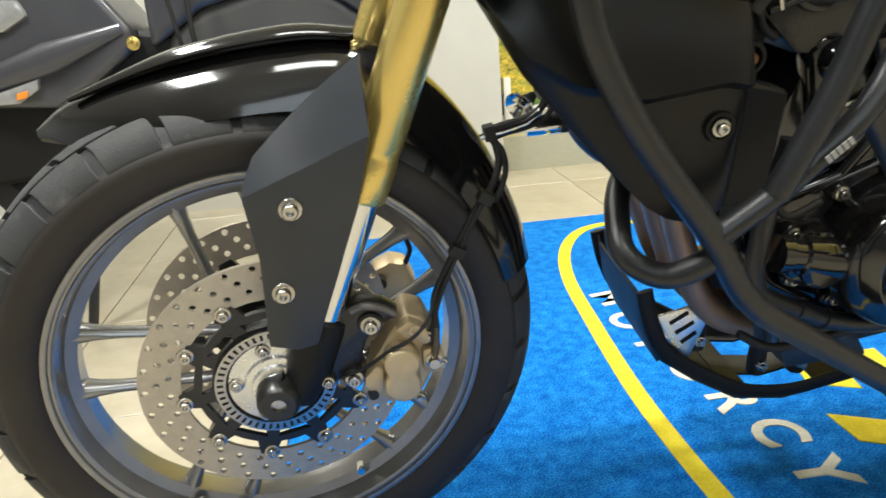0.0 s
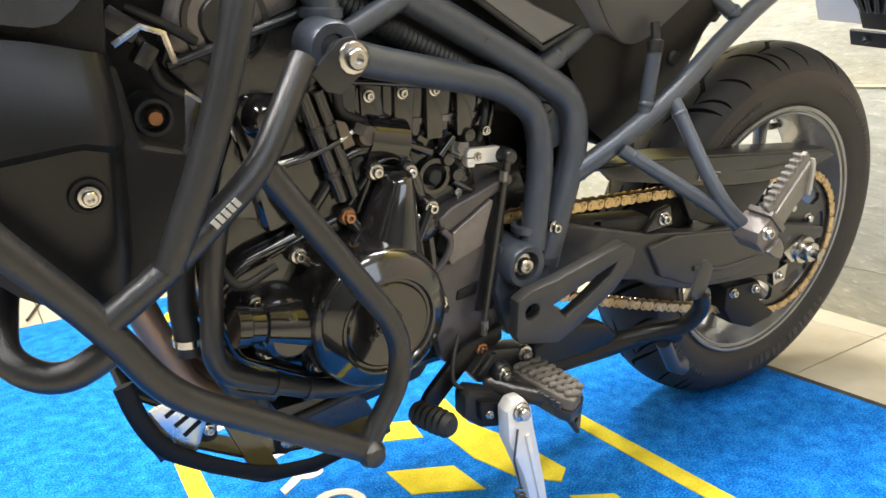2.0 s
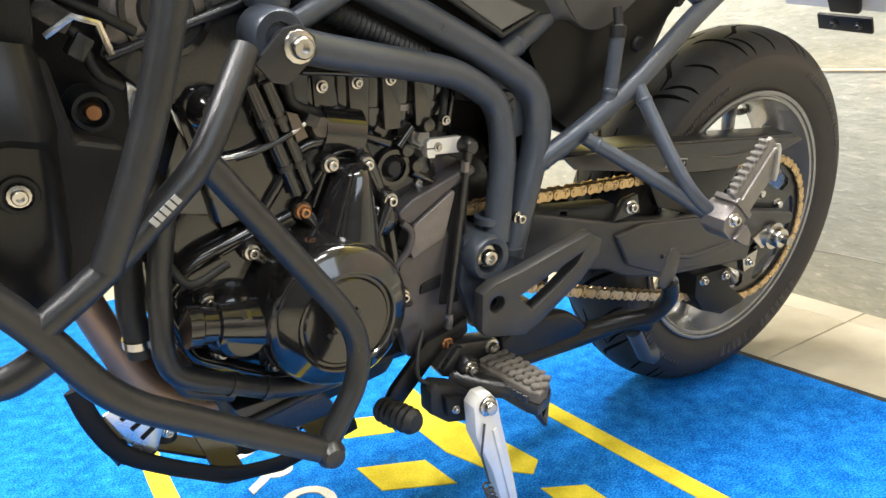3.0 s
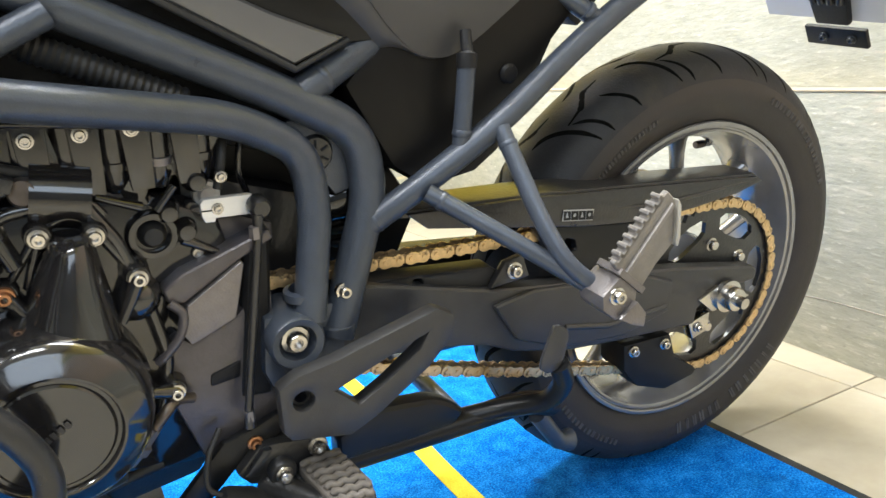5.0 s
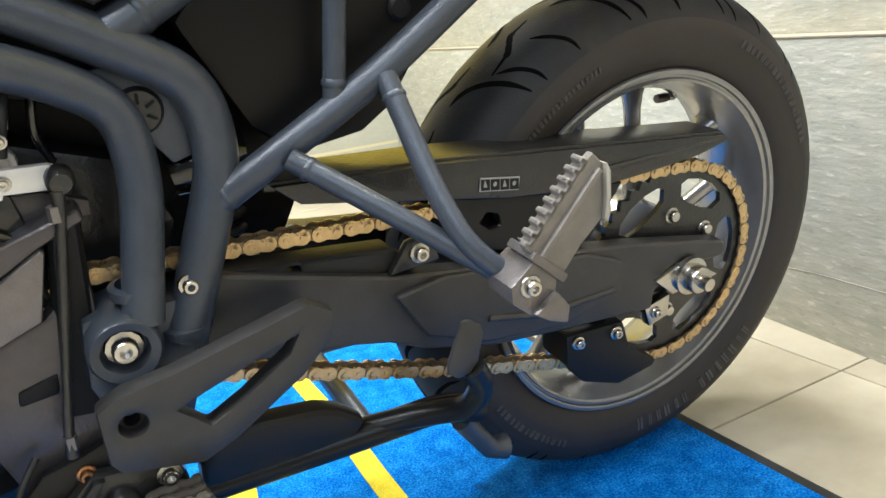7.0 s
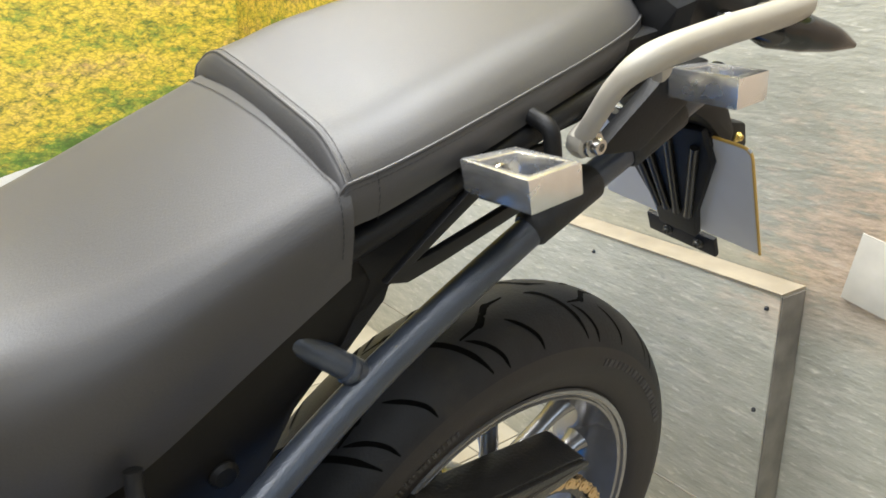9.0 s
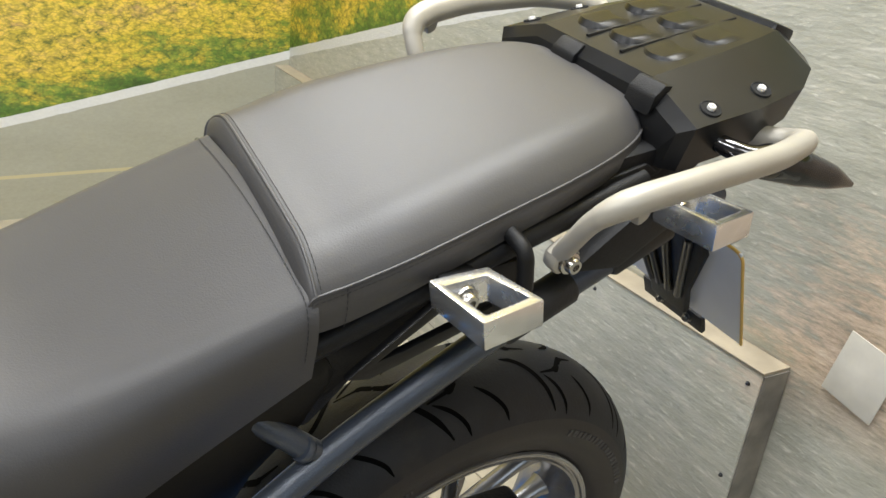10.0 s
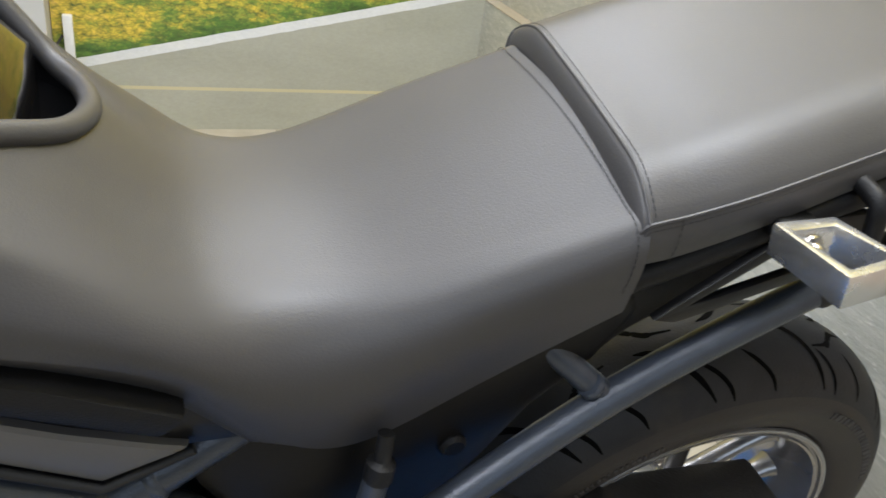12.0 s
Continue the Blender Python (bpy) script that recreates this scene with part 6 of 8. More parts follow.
part("wiring", sweep("wiring", spline([(0.66, -0.11, 0.70), (0.68, -0.115, 0.665), (0.69, -0.11, 0.64), (0.74, -0.1, 0.62)], 6), 0.006, 8), SOFT_RUBBER, bike)
part("wiring", sweep("wiring", spline([(0.885, -0.08, 0.65), (0.875, -0.1, 0.62), (0.868, -0.1, 0.59)], 6), 0.0045, 8), SOFT_RUBBER, bike)
part("gearbox_rear", prism("gearbox_rear", [(0.84, 0.40), (0.955, 0.415), (0.985, 0.50), (0.96, 0.56), (0.84, 0.60)], -0.055, 0.10, 0.012), CASTING, bike, "dark rear of the gearbox")
# bracket, tubes, sensors and leads between throttle bodies and crankcase
part("side_cover", prism("side_cover", [(0.77, 0.800), (0.828, 0.766), (0.950, 0.6945), (1.004, 0.716), (0.985, 0.722), (0.935, 0.742), (0.888, 0.765), (0.84, 0.800)], -0.106, -0.088, 0.006, segments=3), COVER, bike, "glossy grey side cover")
part("cover_edge", sweep("cover_edge", [(0.77, -0.106, 0.795), (0.828, -0.107, 0.763), (0.950, -0.107, 0.6915), (1.004, -0.104, 0.714)], 0.0035, 8), SOFT_RUBBER, bike)
cb2 = part("cable_bracket", prism("cable_bracket", [(0.766, 0.638), (0.830, 0.630), (0.828, 0.608), (0.812, 0.606), (0.805, 0.564), (0.788, 0.5665), (0.786, 0.609), (0.766, 0.615)], -0.094, -0.080, 0.003), ENGINE, bike, "black cast cable bracket")
part("bracket_web", prism("bracket_web", [(0.764, 0.628), (0.832, 0.620), (0.832, 0.613), (0.764, 0.621)], -0.099, -0.092, 0.002), ENGINE, cb2)
for x, z in ((0.765, 0.6445), (0.802, 0.6395)):
    bolt(cb2, x, -0.096, z, 0.0055, STEEL)
for a, b2 in (((0.640, -0.124, 0.668), (0.680, -0.124, 0.555)), ((0.657, -0.121, 0.668), (0.695, -0.121, 0.557))):
    tb2 = part("water_tube", sweep("water_tube", [a, b2], 0.0075, 12), GLOSS, bike)
    for f in (0.3, 0.72):
        p = Vector(a).lerp(Vector(b2), f)
        part("tube_clip", sweep("tube_clip", [p, p + (Vector(b2) - Vector(a)).normalized() * 0.006], 0.0085, 12), CASTING, tb2)
part("tube_strap", prism("tube_strap", [(0.672, 0.640), (0.684, 0.636), (0.694, 0.612), (0.682, 0.608)], -0.130, -0.126, 0.0015), CHAIN_DARK, bike)
part("oil_sensor", sweep("oil_sensor", [(0.716, -0.10, 0.612), (0.713, -0.118, 0.617), (0.712, -0.124, 0.618)], [0.013, 0.013, 0.010], 20), CHAIN_DARK, bike, "oil pressure sensor with olive cap")
part("filler_dome", lathe("filler_dome", [(0, -0.016), (0.008, -0.014), (0.0125, -0.006), (0.0135, 0.004), (0, 0.004)], 24), SOFT_RUBBER, bike).location = (0.806, -0.092, 0.556)
for pts in ([(0.62, -0.125, 0.60), (0.645, -0.128, 0.606), (0.675, -0.128, 0.617), (0.70, -0.118, 0.625)], [(0.70, -0.11, 0.672), (0.745, -0.118, 0.668), (0.80, -0.115, 0.660), (0.87, -0.10, 0.648)], [(0.905, -0.07, 0.66), (0.897, -0.085, 0.63), (0.893, -0.085, 0.60), (0.900, -0.075, 0.575)]):
    part("wiring", sweep("wiring", spline(pts, 6), 0.0035, 8), GLOSS, bike)
q = part("connector", box("connector", -0.007, 0.007, -0.007, 0.007, -0.006, 0.006, 0.002), CASTING, bike)
q.location, q.rotation_euler = (0.70, -0.122, 0.627), (0, radians(25), 0)
# intake runners with their clamps, and ribs of the upper crankcase
for k in range(5):
    x = 0.712 + 0.036 * k
    rn = part("intake_runner", sweep("intake_runner", [(x, -0.084, 0.600), (x + 0.001, -0.088, 0.612), (x + 0.002, -0.090, 0.640), (x + 0.003, -0.088, 0.662)], [0.010, 0.0125, 0.0115, 0.013], 14), ENGINE, tb)
    part("runner_clamp", sweep("runner_clamp", [(x + 0.0013, -0.0885, 0.620), (x + 0.0018, -0.0895, 0.627)], 0.0135, 14), GREYCAST if k % 2 else ENGINE, tb)
for x, z in ((0.822, 0.575), (0.835, 0.555), (0.850, 0.600), (0.728, 0.600)):
    part("case_boss", lathe("case_boss", [(0, -0.012), (0.007, -0.011), (0.010, -0.004), (0.0125, 0.008), (0, 0.008)], 20), ENGINE, en).location = (x, -0.098, z)
part("case_ring", lathe("case_ring", [(0.016, -0.006), (0.021, -0.006), (0.0235, 0.0), (0.0235, 0.012), (0.016, 0.012)], 32), ENGINE, en).location = (0.806, -0.098, 0.556)
for x0, z0, x1, z1 in ((0.80, 0.585, 0.765, 0.60), (0.812, 0.58, 0.83, 0.60), (0.83, 0.548, 0.86, 0.53), (0.79, 0.53, 0.775, 0.50)):
    part("case_web", sweep("case_web", [(x0, -0.104, z0), (x1, -0.104, z1)], [0.005, 0.0035], 8), ENGINE, en)
ft = part("drain_fitting", sweep("drain_fitting", [(0.748, -0.135, 0.352), (0.756, -0.137, 0.361), (0.757, -0.137, 0.362), (0.763, -0.138, 0.369), (0.764, -0.138, 0.370), (0.775, -0.14, 0.384)], [0.007, 0.007, 0.0095, 0.0095, 0.0065, 0.006], 6), GREYCAST, bike, "tarnished hex pipe fitting")
part("drain_pipe", sweep("drain_pipe", spline([(0.775, -0.14, 0.384), (0.788, -0.138, 0.397), (0.80, -0.128, 0.40), (0.815, -0.12, 0.393)], 6), 0.0055, 10), CHAIN_DARK, ft)
for x, z in ((0.87, 0.604), (0.690, 0.590)):
    bolt(en, x, -0.112, z, 0.0045, STEEL)
# coolant hoses in front of the engine
part("coolant_hose", sweep("coolant_hose", rounded([(0.545, -0.15, 0.58), (0.530, -0.15, 0.504), (0.525, -0.15, 0.43), (0.533, -0.15, 0.405), (0.5525, -0.15, 0.393), (0.6306, -0.15, 0.3545), (0.692, -0.148, 0.341), (0.74, -0.12, 0.335)], 0.025), 0.0112, 16), BAR, bike, "black coolant hose")
for p, q in (((0.584, -0.15, 0.3775), (0.590, -0.15, 0.3745)), ((0.618, -0.15, 0.361), (0.624, -0.15, 0.358))):
    part("hose_band", sweep("hose_band", [p, q], 0.0128, 16), CASTING, bike)
part("coolant_hose", sweep("coolant_hose", [(0.515, -0.12, 0.55), (0.508, -0.12, 0.47), (0.512, -0.12, 0.42)], 0.013, 14), SOFT_RUBBER, bike)
part("hose_clamp", lathe("hose_clamp", [(0.013, -0.004), (0.0145, -0.004), (0.0145, 0.004), (0.013, 0.004)], 18, "z"), STEEL, bike).location = (0.51, -0.12, 0.435)
part("oil_filter_pipe", sweep("oil_filter_pipe", rounded([(0.535, -0.11, 0.42), (0.545, -0.11, 0.36), (0.60, -0.1, 0.33)], 0.02), 0.007, 12), CASTING, bike)
part("front_engine_shroud", prism("front_engine_shroud", [(0.43, 0.60), (0.50, 0.58), (0.54, 0.62), (0.56, 0.88), (0.42, 0.88)], -0.085, 0.15, 0.01), PLASTIC, bike)
part("battery_tray", prism("battery_tray", [(0.87, 0.47), (0.99, 0.50), (1.05, 0.60), (1.04, 0.70), (0.87, 0.70)], -0.02, 0.12, 0.012), PLASTIC, bike)
for pts in ([(0.475, -0.12, 0.745), (0.50, -0.13, 0.72), (0.51, -0.128, 0.69), (0.53, -0.12, 0.675)], [(0.49, -0.125, 0.75), (0.52, -0.13, 0.735), (0.545, -0.125, 0.72)], [(0.54, -0.13, 0.52), (0.56, -0.14, 0.49), (0.60, -0.135, 0.50)]):
    part("wiring", sweep("wiring", spline(pts, 6), 0.0045, 8), SOFT_RUBBER, bike)
for x, z, w, h in ((0.483, 0.738, 0.03, 0.018), (0.50, 0.712, 0.014, 0.02)):
    q = part("connector", box("connector", -w / 2, w / 2, -0.012, 0.012, -h / 2, h / 2, 0.002), CASTING, bike)
    q.location, q.rotation_euler = (x, -0.128, z), (0, radians(35), 0)
part("bracket_clip", sweep("bracket_clip", [(0.475, -0.14, 0.722), (0.497, -0.14, 0.736), (0.515, -0.14, 0.73), (0.522, -0.14, 0.705)], 0.003, 6), STEEL, bike)
# radiator block behind the side panel
part("radiator", box("radiator", 0.36, 0.44, -0.16, 0.16, 0.56, 0.82, 0.006), PLASTIC, bike)
# exhaust headers
for y in (-0.05, 0.02, 0.09):
    part("exhaust_header", sweep("exhaust_header", rounded([(0.50, y, 0.66), (0.455, y, 0.60), (0.464, y, 0.51), (0.483, y, 0.443), (0.517, y * 0.9, 0.343), (0.56, y * 0.8, 0.298), (0.70, y * 0.7, 0.262)], 0.05, 6), 0.017, 18), EXHAUST, bike, "bare steel exhaust header")
part("exhaust_collector", sweep("exhaust_collector", [(0.66, 0.02, 0.27), (0.75, 0.03, 0.26), (1.0, 0.12, 0.27)], [0.03, 0.04, 0.03], 18), CASTING, bike)
# sump and skid plate
part("sump", prism("sump", [(0.58, 0.33), (0.60, 0.27), (0.70, 0.245), (0.82, 0.26), (0.86, 0.32)], -0.06, 0.12, 0.012), CASTING, bike)
SKID = ((0.458, 0.338, 0.6), (0.467, 0.287, 1), (0.489, 0.233, 1), (0.540, 0.193, 1), (0.606, 0.151, 1), (0.68, 0.139, 1), (0.785, 0.160, 1))
def skid_sheet(name, stations, ys):
    return shell(loft(name, [[(x, y, z + (0.022 if abs(y - 0.06) > 0.085 else 0) * f) for y in ys] for x, z, f in stations], False, False, 25), 0.004)


# solid at the front and rear, open between its strips
sk = part("skid_plate", skid_sheet("skid_plate", SKID[:3], (-0.032, -0.02, 0.02, 0.06, 0.10, 0.14, 0.152)), PLASTIC, bike, "black slotted skid plate")
part("skid_tail", skid_sheet("skid_tail", [(0.735, 0.150, 1), SKID[6]], (-0.032, -0.02, 0.02, 0.06, 0.10, 0.14, 0.152)), PLASTIC, sk)
for ys in ((-0.032, -0.02, -0.006), (0.036, 0.06, 0.084), (0.126, 0.14, 0.152)):
    part("skid_strip", skid_sheet("skid_strip", SKID[2:6] + ((0.735, 0.150, 1),), ys), PLASTIC, sk)
part("skid_bridge", skid_sheet("skid_bridge", [(0.598, 0.163, 1), (0.636, 0.152, 1)], (-0.02, 0.02, 0.06, 0.10, 0.14)), PLASTIC, sk)
part("skid_rim", sweep("skid_rim", rounded([(x - 0.002, -0.032, z + 0.022 * f) for x, z, f in SKID], 0.03), 0.011, 12, True, 0.38), PLASTIC, sk)
part("skid_rim", sweep("skid_rim", rounded([(x - 0.002, 0.152, z + 0.022 * f) for x, z, f in SKID], 0.03), 0.011, 12, True, 0.38), PLASTIC, sk)
part("skid_front_plate", prism("skid_front_plate", [(0.478, 0.306), (0.531, 0.318), (0.551, 0.297), (0.528, 0.236), (0.514, 0.232)], -0.026, -0.021, 0.002), ALLOY, sk, "bare alloy inner plate")
# dark rods on the solid plate paint the shade of its slots
for x, z, w in ((0.508, 0.300, 0.024), (0.517, 0.284, 0.024), (0.524, 0.268, 0.02)):
    part("slot_shade", sweep("slot_shade", [(x - w / 2, -0.0255, z - 0.006), (x + w / 2, -0.0255, z + 0.008)], 0.0032, 8), HOLE_SHADE, sk)
for x, z in ((0.545, 0.235), (0.64, 0.18), (0.70, 0.175)):
    part("skid_mount", lathe("skid_mount", [(0, -0.018), (0.012, -0.018), (0.013, 0.0), (0.012, 0.03), (0, 0.03)], 16, "z"), SOFT_RUBBER, sk).location = (x, -0.005, z + 0.02)
    bolt(sk, x, -0.02, z + 0.02, 0.006, STEEL)
part("brake_line", sweep("brake_line", spline([(0.555, -0.09, 0.31), (0.60, -0.1, 0.29), (0.68, -0.1, 0.30), (0.78, -0.09, 0.31)], 6), 0.006, 8), SOFT_RUBBER, bike)
part("lower_engine_mount", prism("lower_engine_mount", [(0.60, 0.31), (0.70, 0.31), (0.73, 0.26), (0.62, 0.255)], -0.10, -0.05, 0.006), CASTING, bike)

# ---------------------------------------------------------------- body panels
def along(path, count):
    """So many points evenly spaced along a path."""
    pts = [Vector(p) for p in path]
    run = [0.0]
    for a, b2 in zip(pts, pts[1:]):
        run.append(run[-1] + (b2 - a).length)
    at = [run[-1] * k / (count - 1) for k in range(count)]
    return [tuple(float(np.interp(d, run, [p[i] for p in pts])) for i in range(3)) for d in at]


def panel_skin():
    """The radiator side panel: a soft skin with a crease across it, rolled back at its rear edge."""
    rows = []
    xs = [0.221 + 0.247 * k / 34 for k in range(35)]
    for x in xs:
        zb = float(np.interp(x, [0.221, 0.256, 0.322, 0.375, 0.398, 0.432, 0.455, 0.468], [0.748, 0.684, 0.605, 0.548, 0.533, 0.526, 0.545, 0.575]))
        zt = float(np.interp(x, [0.221, 0.27, 0.314, 0.411, 0.459, 0.468], [0.7535, 0.751, 0.748, 0.735, 0.724, 0.715]))
        zc = float(np.interp(x, [0.221, 0.255, 0.30, 0.355, 0.43, 0.468], [0.752, 0.700, 0.672, 0.655, 0.664, 0.655]))
        zc = max(zc, zb + 0.005)
        back = 0.05 * max(0.0, (x - 0.448) / 0.02) ** 2 + 0.03 * max(0.0, (0.262 - x) / 0.041) ** 2
        col = []
        for k in range(9):
            v = k / 8
            col.append((x, -0.206 - 0.016 * v ** 0.7 + back, zb + (zc - 0.004 - zb) * v))
        for k in range(10):
            v = k / 9
            col.append((x, -0.231 + 0.010 * v + 0.012 * v * v + back, zc + 0.003 + (zt - zc - 0.003) * v))
        rows.append(col)
    return shell(loft("side_panel", rows, False, False, 50), 0.006)


pn = part("side_panel", panel_skin(), PANEL, bike, "satin black radiator side panel")
part("panel_back", prism("panel_back", [(0.262, 0.69), (0.33, 0.62), (0.40, 0.555), (0.44, 0.56), (0.452, 0.70), (0.30, 0.71)], -0.195, -0.15, 0.01), PLASTIC, pn)
part("panel_shroud", prism("panel_shroud", [(0.44, 0.715), (0.468, 0.713), (0.479, 0.650), (0.515, 0.640), (0.506, 0.534), (0.466, 0.527), (0.43, 0.545)], -0.185, -0.150, 0.008, segments=3), PLASTIC, pn)
part("bolt_recess", lathe("bolt_recess", [(0.0105, -0.001), (0.0135, -0.001), (0.0150, 0.004), (0.0, 0.006), (0, 0.002), (0.0105, 0.002)], 24), PLASTIC, pn).location = (0.430, -0.2225, 0.625)
bolt(pn, 0.430, -0.2235, 0.625, 0.0068, STEEL)
low = along([(0.18, -0.19, 0.795), (0.24, -0.222, 0.785), (0.309, -0.228, 0.772), (0.352, -0.226, 0.758), (0.395, -0.222, 0.748), (0.422, -0.218, 0.744), (0.436, -0.214, 0.752), (0.456, -0.205, 0.772), (0.49, -0.195, 0.79), (0.56, -0.175, 0.81)], 28)
part("upper_cowl", shell(loft("upper_cowl", [[(x, y + 0.035, z + 0.004) for x, y, z in low], low, [(x, y + 0.004, z + 0.012) for x, y, z in low], [(x + 0.01, y + 0.02, z + 0.06) for x, y, z in low], [(x + 0.03, y + 0.06, z + 0.13) for x, y, z in low]], False, False, 50), 0.004), PANEL, bike, "satin black upper side cowl")
part("cowl_recess", prism("cowl_recess", [(0.228, 0.75), (0.262, 0.70), (0.46, 0.70), (0.47, 0.80), (0.22, 0.82)], -0.192, -0.15, 0.01), PLASTIC, bike)
part("inner_shroud", prism("inner_shroud", [(0.272, 0.715), (0.45, 0.72), (0.45, 0.86), (0.22, 0.86), (0.23, 0.76)], -0.16, 0.16, 0.02), PLASTIC, bike)
fi = part("front_indicator", sweep("front_indicator", [(0.262, -0.183, 0.769), (0.252, -0.197, 0.7705), (0.247, -0.204, 0.771), (0.238, -0.216, 0.7725), (0.217, -0.243, 0.776)], [0.008, 0.010, 0.0165, 0.0195, 0.0200], 22), SOFT_RUBBER, bike, "front turn indicator with a black body and clear lens")
part("lens", sweep("lens", [(0.219, -0.240, 0.7755), (0.216, -0.244, 0.776), (0.205, -0.259, 0.777), (0.200, -0.266, 0.778), (0.198, -0.269, 0.778)], [0.0180, 0.0198, 0.0185, 0.0125, 0.004], 22), INDICATOR_LENS, fi, "clear indicator lens")
bolt(fi, 0.243, -0.231, 0.778, 0.0058, STEEL)
horn = part("horn", lathe("horn", [(0, -0.022), (0.0112, -0.022), (0.0118, -0.020), (0.0118, 0.018), (0.0105, 0.020), (0, 0.020)], 24, "x"), CHROME, bike, "chromed horn with a flared bell")
horn.location = (0.338, 0.02, 0.563)
part("horn_cap", lathe("horn_cap", [(0, -0.006), (0.0105, -0.006), (0.0115, -0.004), (0.0115, 0.004), (0, 0.004)], 24, "x"), SOFT_RUBBER, horn).location = (0.0235, 0, 0)
bell = part("horn_bell", lathe("horn_bell", [(0.004, 0.020), (0.007, 0.008), (0.013, -0.002), (0.0195, -0.007), (0.0205, -0.006), (0.0195, -0.005), (0.014, 0.001), (0.009, 0.010), (0.006, 0.020)], 28), CHROME, horn)
bell.matrix_local = Matrix.Translation((-0.025, 0.0, 0.026)) @ Matrix.Rotation(radians(-48), 4, "Z") @ Matrix.Rotation(radians(20), 4, "X")
# fuel tank
tank_secs = []
for x, zc, hw, hh in ((0.40, 0.90, 0.08, 0.05), (0.46, 0.92, 0.15, 0.10), (0.56, 0.93, 0.175, 0.125), (0.68, 0.92, 0.175, 0.125), (0.78, 0.90, 0.155, 0.105), (0.86, 0.88, 0.12, 0.075), (0.92, 0.86, 0.085, 0.04)):
    tank_secs.append([(x, 0.03 + hw * math.copysign(abs(math.cos(a)) ** 0.8, math.cos(a)), zc + hh * math.copysign(abs(math.sin(a)) ** 0.8, math.sin(a))) for a in [2 * math.pi * k / 28 for k in range(28)]])
rows = [spline([s[k] for s in tank_secs], 4) for k in range(28)]
part("fuel_tank", loft("fuel_tank", [[rows[k][i] for k in range(28)] for i in range(len(rows[0]))], True, True, 60), GLOSS, bike, "gloss black fuel tank")
part("tank_side_cover", prism("tank_side_cover", [(0.60, 0.86), (0.72, 0.815), (0.90, 0.735), (0.955, 0.705), (1.05, 0.705), (1.065, 0.728), (1.0, 0.785), (0.93, 0.83), (0.86, 0.86), (0.70, 0.90)], -0.098, -0.07, 0.015, segments=3), PANEL, bike, "satin black cover below the tank")
part("tank_trim", prism("tank_trim", [(0.74, 0.835), (0.86, 0.806), (0.985, 0.750), (1.0, 0.765), (0.93, 0.80), (0.80, 0.85)], -0.124, -0.09, 0.006), PLASTIC, bike)


# ---------------------------------------------------------------- seats
def seat_set(x):
    """Where the pillion seat's middle lies across, and how its front edge runs slantwise."""
    return float(np.interp(x, [1.28, 1.40], [0.0245, 0.032])), float(np.interp(x, [1.28, 1.40], [0.042, 0.0]))


def seat_edge(sec, lift=0.0):
    """Near and far points of the sewn edge of a pillion section."""
    x, zt, hw, drop, zb, hwb, roll = sec
    yc, skew = seat_set(x)
    return [Vector((x + skew * w + 0.13 * skew, yc + w, zt - drop + roll * w + lift)) for w in (-hw, hw)]


def pillion_ring(sec):
    """x, top z, half width, fall to the sewn edge, lower z, lower half width, slant across."""
    x, zt, hw, drop, zb, hwb, roll = sec
    top = []
    for k in range(31):
        u = -1 + 2 * k / 30
        top.append((u * hw, zt - 0.14 * drop * u * u - 0.86 * drop * max(0.0, (abs(u) - 0.62) / 0.38) ** 2.0))
    side = []
    for k in range(1, 8):
        q = k / 7
        side.append((hw + (hwb - hw) * q + 0.0025 * math.sin(math.pi * q), (zt - drop) + (zb - zt + drop) * q))
    full = [(-w, z) for w, z in side[::-1]] + top + side
    yc, skew = seat_set(x)
    return [(x + skew * w + 0.13 * skew, yc + w, z + roll * w) for w, z in full]


def pillion_skin(name, secs, steps=5):
    rings = [pillion_ring(q) for q in secs]
    n = len(rings[0])
    lines = [spline([r[k] for r in rings], steps) for k in range(n)]
    rows = [[lines[k][i] for k in range(n)] for i in range(len(lines[0]))]
    # a shallow face at the front, drawn in below its edge
    mid = sum((Vector(p) for p in rows[0]), Vector()) / n
    front = [[mid.lerp(Vector(p), f) + Vector((0.004 * (1 - f) + d, 0, 0)) for p in rows[0]] for f, d in ((0.02, 0.0), (0.97, 0.0008))]
    return loft(name, front + rows, True, True, 34)


def saddle_ring(sec):
    """x, centre y, top z, flat half width, lower z, lower half width, crown, slant, squareness: a section with sides rounded like an ellipse."""
    x, yc, zt, flat, zb, hwb, crown, roll, sq = sec
    top = [(flat * u, zt - crown * u * u) for u in [-1 + k / 7 for k in range(15)]]
    zr = zt - crown
    tuck = float(np.interp(x, [0.985, 1.045, 1.085, 1.125, 1.18, 1.24, 1.281], [0.008, 0.018, 0.027, 0.029, 0.025, 0.014, 0.006]))
    drawn = lambda a: tuck * max(0.0, (a / (math.pi / 2) - 0.4) / 0.6) ** 1.7
    half = [(flat + (hwb - flat) * math.sin(a) ** (2 / sq) - drawn(a), zb + (zr - zb) * math.cos(a) ** (2 / sq)) for a in [math.pi / 2 * (k / 14) for k in range(1, 14)]] + [(hwb - tuck, zb)]
    return [(x, yc + w, z + roll * w) for w, z in [(-w, z) for w, z in half[::-1]] + top + half]


